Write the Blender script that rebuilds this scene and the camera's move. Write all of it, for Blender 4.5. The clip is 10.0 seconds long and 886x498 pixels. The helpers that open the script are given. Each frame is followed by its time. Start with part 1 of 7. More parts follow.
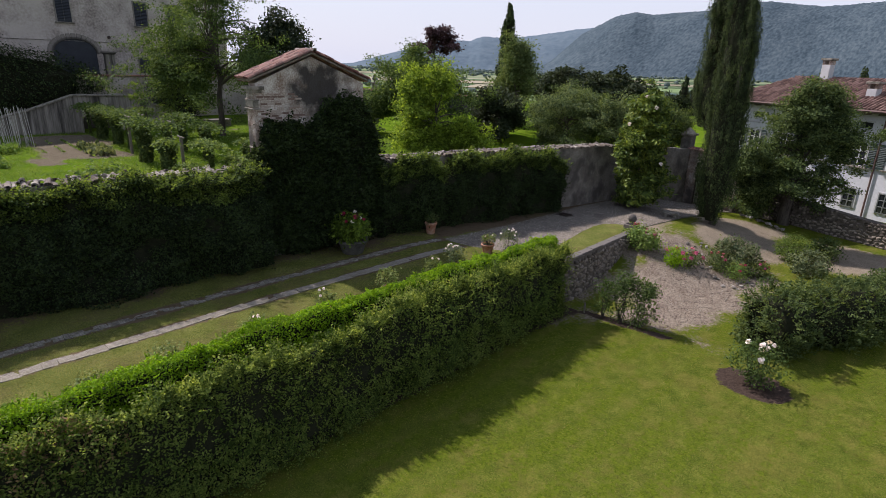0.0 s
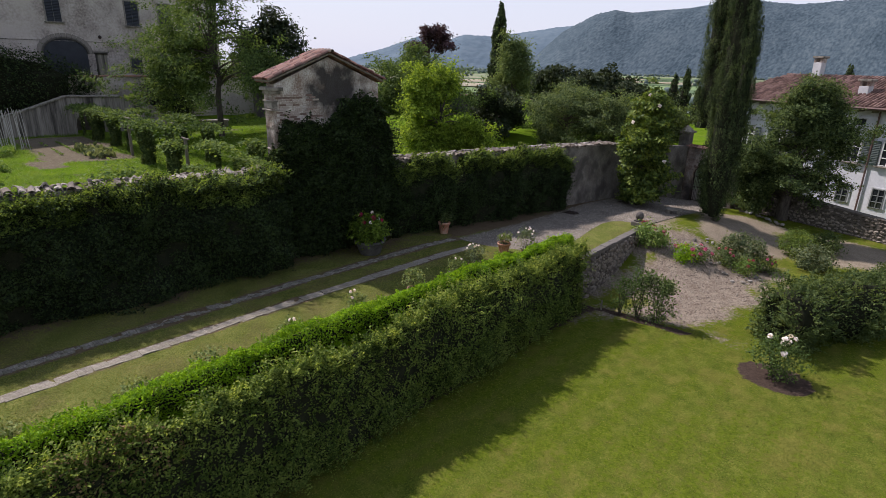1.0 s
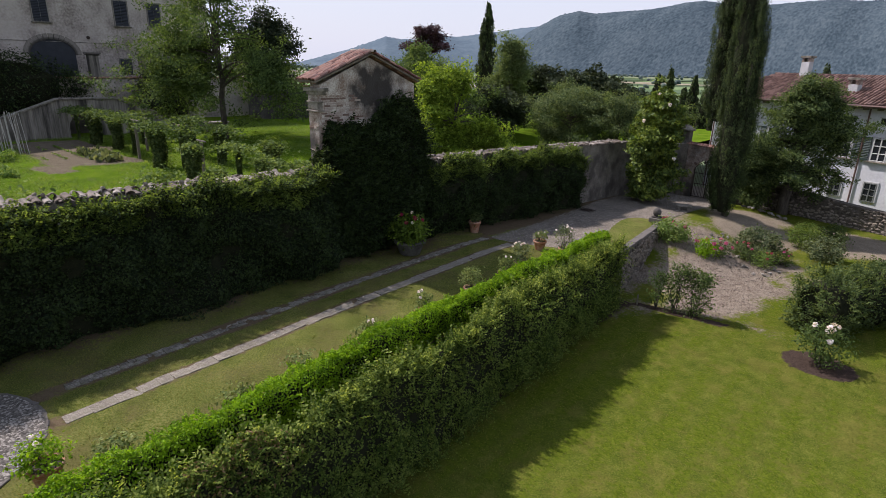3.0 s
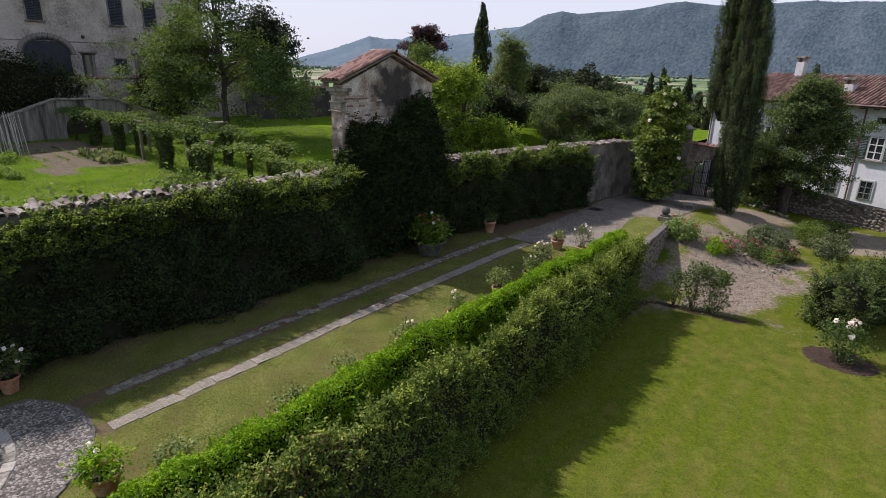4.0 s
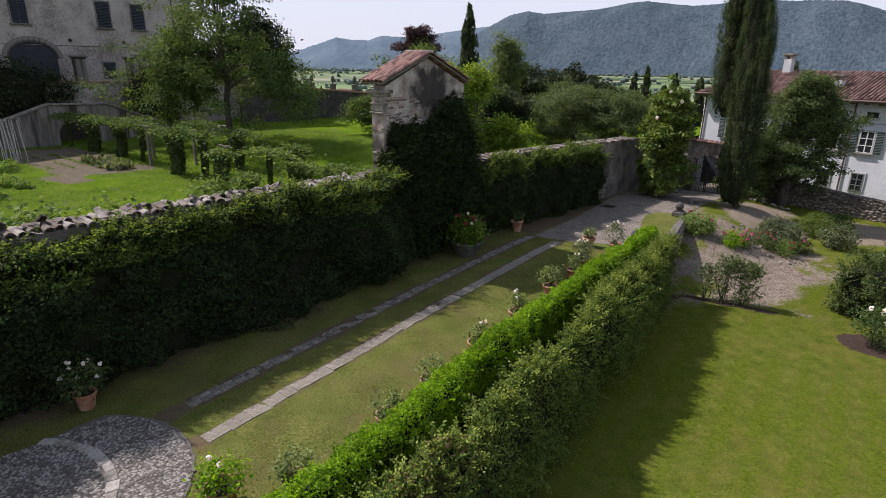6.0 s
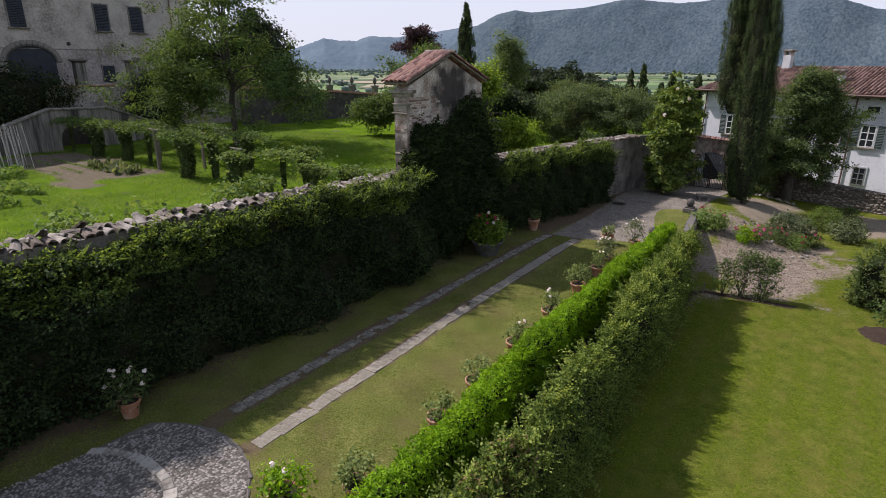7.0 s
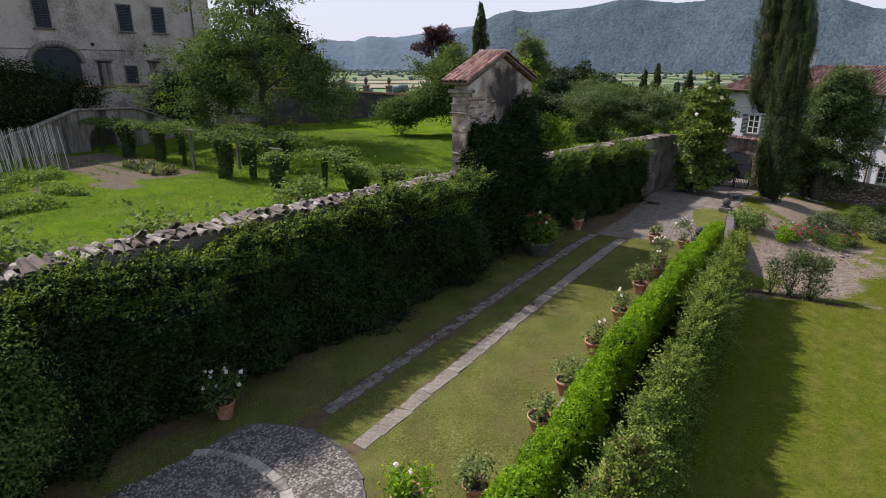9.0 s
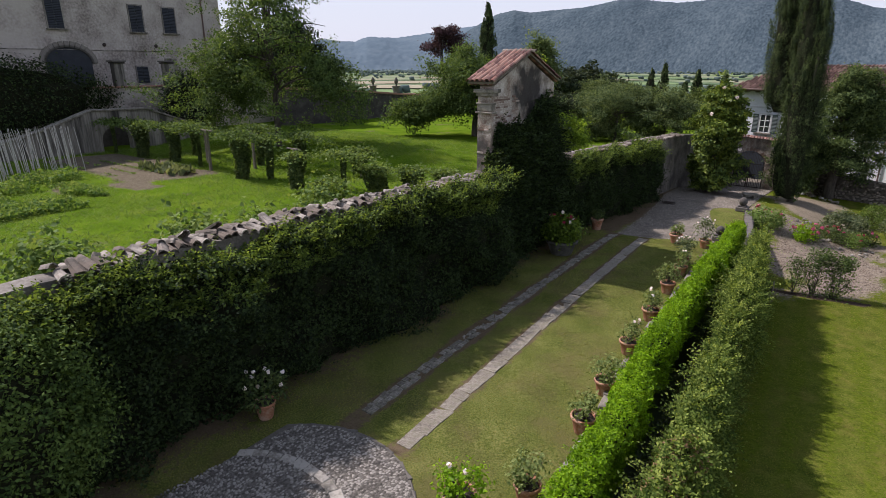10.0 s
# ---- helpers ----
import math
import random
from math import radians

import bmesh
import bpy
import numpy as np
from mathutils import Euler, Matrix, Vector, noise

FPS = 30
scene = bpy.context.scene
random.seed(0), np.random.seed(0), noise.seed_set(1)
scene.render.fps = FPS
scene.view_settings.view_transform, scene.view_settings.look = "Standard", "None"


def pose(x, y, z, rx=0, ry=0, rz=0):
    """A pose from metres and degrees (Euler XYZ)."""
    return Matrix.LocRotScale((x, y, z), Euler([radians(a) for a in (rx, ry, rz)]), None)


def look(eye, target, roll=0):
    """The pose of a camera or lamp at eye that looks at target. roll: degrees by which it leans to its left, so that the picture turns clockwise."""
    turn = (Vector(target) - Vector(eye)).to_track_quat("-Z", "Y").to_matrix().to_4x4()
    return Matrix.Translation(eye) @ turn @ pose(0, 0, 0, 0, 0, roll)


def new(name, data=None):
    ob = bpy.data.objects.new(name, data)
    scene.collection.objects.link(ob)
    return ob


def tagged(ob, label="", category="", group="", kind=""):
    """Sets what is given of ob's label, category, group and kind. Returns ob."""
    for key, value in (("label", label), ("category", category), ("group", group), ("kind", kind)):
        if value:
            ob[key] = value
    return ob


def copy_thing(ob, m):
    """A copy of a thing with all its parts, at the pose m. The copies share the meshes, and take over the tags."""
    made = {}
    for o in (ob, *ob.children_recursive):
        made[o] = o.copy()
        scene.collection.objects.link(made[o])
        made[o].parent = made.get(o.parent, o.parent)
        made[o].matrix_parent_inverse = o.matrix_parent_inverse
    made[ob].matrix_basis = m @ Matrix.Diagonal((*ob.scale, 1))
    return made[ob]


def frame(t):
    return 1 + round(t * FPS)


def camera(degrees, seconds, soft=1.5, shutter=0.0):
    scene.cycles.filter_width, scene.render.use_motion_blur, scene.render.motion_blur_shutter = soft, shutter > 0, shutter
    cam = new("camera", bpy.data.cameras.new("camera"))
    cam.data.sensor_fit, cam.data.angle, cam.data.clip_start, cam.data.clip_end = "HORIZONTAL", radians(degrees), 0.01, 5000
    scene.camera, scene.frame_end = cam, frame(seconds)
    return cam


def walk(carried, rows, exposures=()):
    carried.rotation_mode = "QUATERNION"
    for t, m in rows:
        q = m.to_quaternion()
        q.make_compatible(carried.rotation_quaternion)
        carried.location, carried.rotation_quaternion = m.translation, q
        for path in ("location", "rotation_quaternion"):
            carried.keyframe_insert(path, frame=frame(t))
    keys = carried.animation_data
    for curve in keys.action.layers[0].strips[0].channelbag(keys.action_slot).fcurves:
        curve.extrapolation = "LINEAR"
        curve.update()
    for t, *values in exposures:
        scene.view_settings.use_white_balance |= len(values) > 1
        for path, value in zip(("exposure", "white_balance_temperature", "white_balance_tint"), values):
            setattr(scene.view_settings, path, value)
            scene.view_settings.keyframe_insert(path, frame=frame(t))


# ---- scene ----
cam = camera(76.4, 10.0, soft=0.5)
PATH = [
    (0, (13.946, 0.731, 6.356), (12.556, 2.025, 5.73), 1.8),
    (0.5, (13.565, 0.327, 6.371), (12.195, 1.642, 5.742), 1.6),
    (1, (13.166, -0.134, 6.383), (11.817, 1.201, 5.753), 1.6),
    (1.5, (12.792, -0.571, 6.36), (11.46, 0.783, 5.731), 1.5),
    (2, (12.38, -1.061, 6.355), (11.068, 0.312, 5.726), 1.6),
    (2.5, (11.965, -1.468, 6.333), (10.672, -0.077, 5.706), 1.5),
    (4, (10.633, -2.644, 6.287), (9.398, -1.2, 5.662), 1.5),
    (4.5, (10.217, -3.002, 6.274), (9.0, -1.542, 5.65), 1.4),
    (5, (9.767, -3.384, 6.255), (8.571, -1.907, 5.632), 1.3),
    (5.5, (9.361, -3.716, 6.251), (8.184, -2.224, 5.629), 1.2),
    (7, (8.104, -4.606, 6.234), (6.969, -3.081, 5.612), 0.3),
    (7.5, (7.73, -4.887, 6.233), (6.6, -3.359, 5.61), 0.2),
    (8, (7.342, -5.155, 6.214), (6.213, -3.626, 5.592), 0.2),
    (8.5, (7.011, -5.393, 6.211), (5.88, -3.865, 5.59), 0.2),
    (9, (6.661, -5.658, 6.219), (5.53, -4.13, 5.597), 0.2),
    (9.5, (6.353, -5.86, 6.21), (5.22, -4.334, 5.588), 0.2),
    (10, (6.054, -6.085, 6.2), (4.921, -4.559, 5.579), 0.1),
]
walk(cam, [(t, look(eye, target, roll)) for t, eye, target, roll in PATH], exposures=[(0, 0.4, 6400, 15), (10, 0.4, 6400, 15)])

# ---- light ----
SUN_AZ, SUN_EL = -102.0, 50.0
world = bpy.data.worlds.new("sky_world")
scene.world = world
world.use_nodes = True
_wn, _wl = world.node_tree.nodes, world.node_tree.links
_sky = _wn.new("ShaderNodeTexSky")
_sky.sky_type = "NISHITA"
_sky.sun_disc = False
_sky.sun_elevation, _sky.sun_rotation = radians(SUN_EL), radians(SUN_AZ)
_sky.air_density, _sky.dust_density, _sky.ozone_density, _sky.altitude = 1.4, 1.2, 1.0, 200
# a thin veil of high cloud over the clear sky
_veil = _wn.new("ShaderNodeMixRGB")
_tc, _sx, _vr = _wn.new("ShaderNodeTexCoord"), _wn.new("ShaderNodeSeparateXYZ"), _wn.new("ShaderNodeMapRange")
_wl.new(_tc.outputs["Generated"], _sx.inputs[0]), _wl.new(_sx.outputs["Z"], _vr.inputs["Value"])
_vr.inputs["From Min"].default_value, _vr.inputs["From Max"].default_value = 0.0, 0.9
_vr.inputs["To Min"].default_value, _vr.inputs["To Max"].default_value = 0.9, 0.3
_wl.new(_vr.outputs[0], _veil.inputs[0])
_veil.inputs[2].default_value = (5.2, 5.45, 6.5, 1)
_wl.new(_sky.outputs[0], _veil.inputs[1])
_wl.new(_veil.outputs[0], _wn["Background"].inputs[0])
_wn["Background"].inputs[1].default_value = 0.11
sun = new("sun", bpy.data.lights.new("sun", "SUN"))
sun.data.energy, sun.data.angle, sun.data.color = 4.6, radians(1.2), (1.0, 0.92, 0.9)
_sd = Vector((math.sin(radians(SUN_AZ)) * math.cos(radians(SUN_EL)), math.cos(radians(SUN_AZ)) * math.cos(radians(SUN_EL)), math.sin(radians(SUN_EL))))
sun.matrix_world = look(_sd * 60, (0, 0, 0))

# ---- materials ----
def rgb(c):
    return (c[0], c[1], c[2], 1.0)


def material(name, cols, scale=4.0, fine=40.0, rough=0.85, bump=0.3, bump_dist=0.02, metal=0.0, spec=0.3, island=0.0, rnd=0.0, stretch=(1, 1, 1), coord="Object", stain=None, stain_scale=0.6, stain_amount=0.5, grain=0.45):
    """A surface whose colour runs through cols by coarse and fine grain, with relief; stain: a third colour in soft patches."""
    m = bpy.data.materials.new(name)
    m.use_nodes = True
    n, l = m.node_tree.nodes, m.node_tree.links
    b = n["Principled BSDF"]
    b.inputs["Roughness"].default_value, b.inputs["Metallic"].default_value = rough, metal
    b.inputs["Specular IOR Level"].default_value = spec
    tc, mp = n.new("ShaderNodeTexCoord"), n.new("ShaderNodeMapping")
    mp.inputs["Scale"].default_value = stretch
    l.new(tc.outputs[coord], mp.inputs[0])
    a, f = n.new("ShaderNodeTexNoise"), n.new("ShaderNodeTexNoise")
    a.inputs["Scale"].default_value, a.inputs["Detail"].default_value = scale, 6
    f.inputs["Scale"].default_value, f.inputs["Detail"].default_value = fine, 4
    l.new(mp.outputs[0], a.inputs["Vector"]), l.new(mp.outputs[0], f.inputs["Vector"])
    mix = n.new("ShaderNodeMath")
    mix.operation = "MULTIPLY_ADD"
    mix.inputs[1].default_value = grain
    sub = n.new("ShaderNodeMath")
    sub.operation = "MULTIPLY"
    sub.inputs[1].default_value = 1 - grain
    l.new(a.outputs[0], sub.inputs[0]), l.new(f.outputs[0], mix.inputs[0]), l.new(sub.outputs[0], mix.inputs[2])
    fac = mix.outputs[0]
    for amount, node, out in ((island, "ShaderNodeNewGeometry", "Random Per Island"), (rnd, "ShaderNodeObjectInfo", "Random")):
        if amount:
            g, q, k = n.new(node), n.new("ShaderNodeMath"), n.new("ShaderNodeMath")
            q.operation, k.operation = "MULTIPLY_ADD", "ADD"
            q.inputs[1].default_value, q.inputs[2].default_value = amount, -amount / 2
            l.new(g.outputs[out], q.inputs[0]), l.new(q.outputs[0], k.inputs[0]), l.new(fac, k.inputs[1])
            fac = k.outputs[0]
    r = n.new("ShaderNodeValToRGB")
    e = r.color_ramp.elements
    e[0].position, e[1].position = 0.37, 0.63
    e[0].color, e[1].color = rgb(cols[0]), rgb(cols[-1])
    for i, c in enumerate(cols[1:-1]):
        e.new(0.37 + 0.26 * (i + 1) / (len(cols) - 1)).color = rgb(c)
    l.new(fac, r.inputs[0])
    col = r.outputs[0]
    if stain:
        s, sr, sm = n.new("ShaderNodeTexNoise"), n.new("ShaderNodeValToRGB"), n.new("ShaderNodeMixRGB")
        s.inputs["Scale"].default_value, s.inputs["Detail"].default_value = stain_scale, 7
        s.inputs["Roughness"].default_value = 0.65
        sr.color_ramp.elements[0].position, sr.color_ramp.elements[1].position = 0.46, 0.62
        sr.color_ramp.elements[1].color = (stain_amount,) * 3 + (1,)
        l.new(mp.outputs[0], s.inputs["Vector"]), l.new(s.outputs[0], sr.inputs[0]), l.new(sr.outputs[0], sm.inputs[0])
        l.new(col, sm.inputs[1])
        sm.inputs[2].default_value = rgb(stain)
        col = sm.outputs[0]
    l.new(col, b.inputs["Base Color"])
    if bump:
        bp = n.new("ShaderNodeBump")
        bp.inputs["Strength"].default_value, bp.inputs["Distance"].default_value = bump, bump_dist
        l.new(mix.outputs[0], bp.inputs["Height"]), l.new(bp.outputs[0], b.inputs["Normal"])
    return m


def leaf_material(name, cols, through_light=0.35, rough=0.68, spec=0.12, patch=1.2, island=0.38):
    """Leaves: each its own shade, soft patches over the whole plant, light passing through."""
    cols = [(c[0] * 1.1, c[1], c[2] + 0.1 * c[1]) for c in cols]
    m = material(name, cols, scale=patch, fine=6, rough=rough, bump=0, spec=spec, island=island)
    n, l = m.node_tree.nodes, m.node_tree.links
    b, out = n["Principled BSDF"], n["Material Output"]
    t, mx = n.new("ShaderNodeBsdfTranslucent"), n.new("ShaderNodeMixShader")
    g = n.new("ShaderNodeMixRGB")
    g.blend_type = "MULTIPLY"
    g.inputs[0].default_value = 1.0
    g.inputs[2].default_value = (1.35, 1.25, 0.6, 1)
    src = b.inputs["Base Color"].links[0].from_socket
    l.new(src, g.inputs[1]), l.new(g.outputs[0], t.inputs[0])
    mx.inputs[0].default_value = through_light
    l.new(b.outputs[0], mx.inputs[1]), l.new(t.outputs[0], mx.inputs[2]), l.new(mx.outputs[0], out.inputs[0])
    return m


def cover_material(name, base, cover, attr="cover", **kw):
    """Two surfaces on one sheet of ground, the second where the sheet's own cover value says so."""
    m = material(name, base, **kw)
    n, l = m.node_tree.nodes, m.node_tree.links
    b = n["Principled BSDF"]
    src = b.inputs["Base Color"].links[0].from_socket
    for i, (at, cols, scale, fine) in enumerate(cover):
        o = n.new("ShaderNodeTexCoord")
        v, w = n.new("ShaderNodeTexVoronoi"), n.new("ShaderNodeTexNoise")
        v.inputs["Scale"].default_value, w.inputs["Scale"].default_value, w.inputs["Detail"].default_value = fine, scale, 6
        l.new(o.outputs["Object"], v.inputs["Vector"]), l.new(o.outputs["Object"], w.inputs["Vector"])
        sep, ad = n.new("ShaderNodeSeparateColor"), n.new("ShaderNodeMath")
        l.new(v.outputs["Color"], sep.inputs[0])
        ad.operation = "MULTIPLY_ADD"
        ad.inputs[1].default_value = 0.5
        hf = n.new("ShaderNodeMath")
        hf.operation = "MULTIPLY"
        hf.inputs[1].default_value = 0.5
        l.new(w.outputs[0], hf.inputs[0]), l.new(sep.outputs[0], ad.inputs[0]), l.new(hf.outputs[0], ad.inputs[2])
        r = n.new("ShaderNodeValToRGB")
        e = r.color_ramp.elements
        e[0].position, e[1].position = 0.2, 0.8
        e[0].color, e[1].color = rgb(cols[0]), rgb(cols[-1])
        for j, c in enumerate(cols[1:-1]):
            e.new(0.2 + 0.6 * (j + 1) / (len(cols) - 1)).color = rgb(c)
        l.new(ad.outputs[0], r.inputs[0])
        at_n, fn, th = n.new("ShaderNodeAttribute"), n.new("ShaderNodeTexNoise"), n.new("ShaderNodeMath")
        at_n.attribute_name = at
        fn.inputs["Scale"].default_value, fn.inputs["Detail"].default_value = 9, 5
        l.new(o.outputs["Object"], fn.inputs["Vector"])
        th.operation = "MULTIPLY_ADD"
        th.inputs[1].default_value = 0.9
        th.inputs[2].default_value = -0.45
        l.new(fn.outputs[0], th.inputs[0])
        s2 = n.new("ShaderNodeMath")
        s2.operation = "ADD"
        l.new(th.outputs[0], s2.inputs[0]), l.new(at_n.outputs["Fac"], s2.inputs[1])
        sr = n.new("ShaderNodeValToRGB")
        sr.color_ramp.elements[0].position, sr.color_ramp.elements[1].position = 0.38, 0.62
        l.new(s2.outputs[0], sr.inputs[0])
        mx = n.new("ShaderNodeMixRGB")
        l.new(sr.outputs[0], mx.inputs[0]), l.new(src, mx.inputs[1]), l.new(r.outputs[0], mx.inputs[2])
        src = mx.outputs[0]
    l.new(src, b.inputs["Base Color"])
    return m


M_drive = cover_material("drive_grass", [(0.046, 0.06, 0.013), (0.094, 0.11, 0.026), (0.17, 0.165, 0.056)],
                         [("soil", [(0.07, 0.05, 0.03), (0.13, 0.1, 0.065)], 5, 60), ("gravel", [(0.09, 0.077, 0.062), (0.155, 0.135, 0.11), (0.24, 0.212, 0.176)], 1.5, 42)],
                         scale=1.2, fine=34, grain=0.72, bump=0.6, bump_dist=0.012, spec=0.0, stain=(0.105, 0.08, 0.04), stain_scale=0.8, stain_amount=0.5)
M_lawn = cover_material("lawn_grass", [(0.042, 0.06, 0.008), (0.074, 0.094, 0.013), (0.13, 0.136, 0.026)],
                        [("mow", [(0.046, 0.068, 0.006), (0.07, 0.094, 0.009), (0.1, 0.122, 0.013)], 7, 26), ("soil", [(0.088, 0.067, 0.05), (0.168, 0.137, 0.105), (0.275, 0.232, 0.185)], 3, 38), ("mulch", [(0.03, 0.022, 0.017), (0.07, 0.05, 0.04)], 6, 40), ("path", [(0.125, 0.1, 0.07), (0.18, 0.15, 0.11), (0.25, 0.212, 0.16)], 2, 46)],
                        scale=2.5, fine=26, grain=0.6, bump=0.7, bump_dist=0.015, spec=0.0, stain=(0.135, 0.112, 0.03), stain_scale=1.1, stain_amount=0.4)
M_field = cover_material("meadow_grass", [(0.054, 0.1, 0.007), (0.084, 0.144, 0.01), (0.118, 0.16, 0.018)],
                         [("soil", [(0.072, 0.058, 0.04), (0.115, 0.097, 0.069), (0.175, 0.152, 0.112)], 3, 45)], scale=0.9, fine=30, bump=0.6, bump_dist=0.03, spec=0.0)
# distance haze is put into these colours: paler plain, blue-grey hills
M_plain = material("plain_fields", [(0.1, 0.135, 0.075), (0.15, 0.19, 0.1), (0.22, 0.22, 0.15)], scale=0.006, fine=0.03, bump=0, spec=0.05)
M_hill = material("hazed_wooded_hill", [(0.038, 0.057, 0.07), (0.06, 0.083, 0.099), (0.091, 0.117, 0.13)], scale=0.01, fine=0.12, grain=0.66, stretch=(1, 0.35, 0.5), bump=0, spec=0.02)
M_hill_far = material("hazed_far_hill", [(0.085, 0.118, 0.148), (0.1, 0.136, 0.165), (0.12, 0.155, 0.182)], scale=0.004, fine=0.03, bump=0, spec=0.02)
M_slab = material("strip_stone", [(0.1, 0.086, 0.067), (0.22, 0.194, 0.158), (0.37, 0.335, 0.282)], scale=7, fine=32, bump=1.0, bump_dist=0.03, rnd=0.07, coord="Object", stain=(0.08, 0.075, 0.042), stain_scale=7, stain_amount=0.7)
M_cobble = material("cobble_pebble", [(0.07, 0.062, 0.052), (0.15, 0.135, 0.115), (0.285, 0.262, 0.228)], scale=3, fine=30, bump=0.2, island=0.4, rough=0.75)
M_slab_mossy = material("mossy_strip_stone", [(0.08, 0.071, 0.056), (0.175, 0.158, 0.13), (0.3, 0.273, 0.23)], scale=7, fine=26, bump=0.9, bump_dist=0.03, rnd=0.14, stain=(0.07, 0.07, 0.036), stain_scale=5, stain_amount=0.75)
M_flat = material("pale_flat_stone", [(0.15, 0.136, 0.112), (0.24, 0.22, 0.185), (0.33, 0.305, 0.262)], scale=6, fine=30, bump=0.5, rnd=0.3)
M_mortar = material("pebble_bed", [(0.075, 0.068, 0.057), (0.14, 0.127, 0.107)], scale=5, fine=60, bump=0.5)
# far trees, paled and blued in colour to stand for haze
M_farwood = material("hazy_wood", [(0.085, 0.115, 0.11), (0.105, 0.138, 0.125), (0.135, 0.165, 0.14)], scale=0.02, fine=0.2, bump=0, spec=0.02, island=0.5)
M_stucco = material("weathered_stucco", [(0.1, 0.086, 0.07), (0.16, 0.143, 0.121), (0.24, 0.22, 0.19)], scale=1.6, fine=22, bump=0.4, stain=(0.056, 0.051, 0.045), stain_scale=0.9, stain_amount=0.85)
M_brickwork = material("crumbling_brick_plaster", [(0.16, 0.1, 0.075), (0.3, 0.235, 0.19), (0.5, 0.46, 0.41)], scale=3.0, fine=26, bump=0.7, bump_dist=0.03, stain=(0.055, 0.05, 0.046), stain_scale=0.55, stain_amount=0.92)
M_gable = material("stained_gable_plaster", [(0.2, 0.14, 0.105), (0.36, 0.31, 0.265), (0.56, 0.525, 0.47)], scale=2.4, fine=20, bump=0.7, bump_dist=0.03)


def soot_patch(m, centre, size):
    """A dark weather stain of ragged outline on a wall."""
    n, l = m.node_tree.nodes, m.node_tree.links
    b = n["Principled BSDF"]
    src = b.inputs["Base Color"].links[0].from_socket
    tc, mp, ns = n.new("ShaderNodeTexCoord"), n.new("ShaderNodeMapping"), n.new("ShaderNodeTexNoise")
    mp.inputs["Location"].default_value = [-c / s for c, s in zip(centre, size)]
    mp.inputs["Scale"].default_value = [1 / s for s in size]
    ln, ad, rp, mx = n.new("ShaderNodeVectorMath"), n.new("ShaderNodeMath"), n.new("ShaderNodeValToRGB"), n.new("ShaderNodeMixRGB")
    ln.operation, ad.operation = "LENGTH", "MULTIPLY_ADD"
    ns.inputs["Scale"].default_value, ns.inputs["Detail"].default_value = 2.2, 7
    l.new(tc.outputs["Object"], mp.inputs[0]), l.new(mp.outputs[0], ln.inputs[0]), l.new(tc.outputs["Object"], ns.inputs["Vector"])
    ad.inputs[1].default_value = 1.5
    l.new(ns.outputs[0], ad.inputs[0]), l.new(ln.outputs["Value"], ad.inputs[2])
    rp.color_ramp.elements[0].position, rp.color_ramp.elements[1].position = 0.6, 0.86
    rp.color_ramp.elements[0].color, rp.color_ramp.elements[1].color = (0.95,) * 3 + (1,), (0, 0, 0, 1)
    hv = n.new("ShaderNodeMath")
    hv.operation = "MULTIPLY"
    hv.inputs[1].default_value = 0.5
    l.new(ad.outputs[0], hv.inputs[0]), l.new(hv.outputs[0], rp.inputs[0]), l.new(rp.outputs[0], mx.inputs[0]), l.new(src, mx.inputs[1])
    mx.inputs[2].default_value = (0.028, 0.025, 0.023, 1)
    l.new(mx.outputs[0], b.inputs["Base Color"])


soot_patch(M_gable, (0, 0.3, 5.45), (1.0, 1.45, 1.15))
M_stone = material("rubble_stone", [(0.066, 0.055, 0.043), (0.125, 0.105, 0.084), (0.215, 0.184, 0.148)], scale=5, fine=35, bump=0.5, rnd=0.5, island=0.5)
M_oldbrick = material("old_brick", [(0.15, 0.1, 0.08), (0.24, 0.175, 0.142), (0.34, 0.285, 0.245)], scale=4, fine=30, bump=0.5, rnd=0.6)
M_stonecut = material("cut_stone", [(0.144, 0.129, 0.108), (0.216, 0.194, 0.161), (0.288, 0.258, 0.217)], scale=4, fine=40, bump=0.35, stain=(0.050, 0.048, 0.034), stain_scale=3, stain_amount=0.7)
M_darkstone = material("dark_weathered_stone", [(0.04, 0.036, 0.032), (0.07, 0.063, 0.056), (0.12, 0.108, 0.095)], scale=1.8, fine=18, bump=0.5, island=0.4)
M_joint = material("wall_mortar", [(0.068, 0.058, 0.046), (0.125, 0.108, 0.087)], scale=4, fine=40, bump=0.6)
M_tile = material("old_roof_tile", [(0.11, 0.04, 0.032), (0.2, 0.075, 0.053), (0.29, 0.15, 0.112)], scale=3, fine=25, bump=0.4, rnd=1.0, island=0.3, stain=(0.26, 0.215, 0.185), stain_scale=6, stain_amount=0.4)
M_coping = material("lichened_coping_tile", [(0.13, 0.102, 0.08), (0.215, 0.18, 0.148), (0.31, 0.275, 0.235)], scale=4, fine=25, bump=0.4, rnd=0.6, stain=(0.062, 0.055, 0.044), stain_scale=5, stain_amount=0.7)
M_housetile = material("house_roof_tile", [(0.07, 0.038, 0.03), (0.115, 0.063, 0.049), (0.175, 0.108, 0.087)], scale=1.2, fine=12, bump=0, island=0.35)
M_villa = material("villa_stucco", [(0.165, 0.14, 0.121), (0.315, 0.277, 0.243), (0.46, 0.412, 0.365)], scale=0.8, fine=7, bump=0.2, stain=(0.467, 0.421, 0.371), stain_scale=0.28, stain_amount=0.8)
M_stair = material("stained_stair_wall", [(0.15, 0.135, 0.115), (0.24, 0.217, 0.187), (0.33, 0.3, 0.26)], scale=1.1, fine=9, bump=0.2, stretch=(1.4, 1.4, 0.1), stain=(0.036, 0.033, 0.029), stain_scale=1.15, stain_amount=0.95)
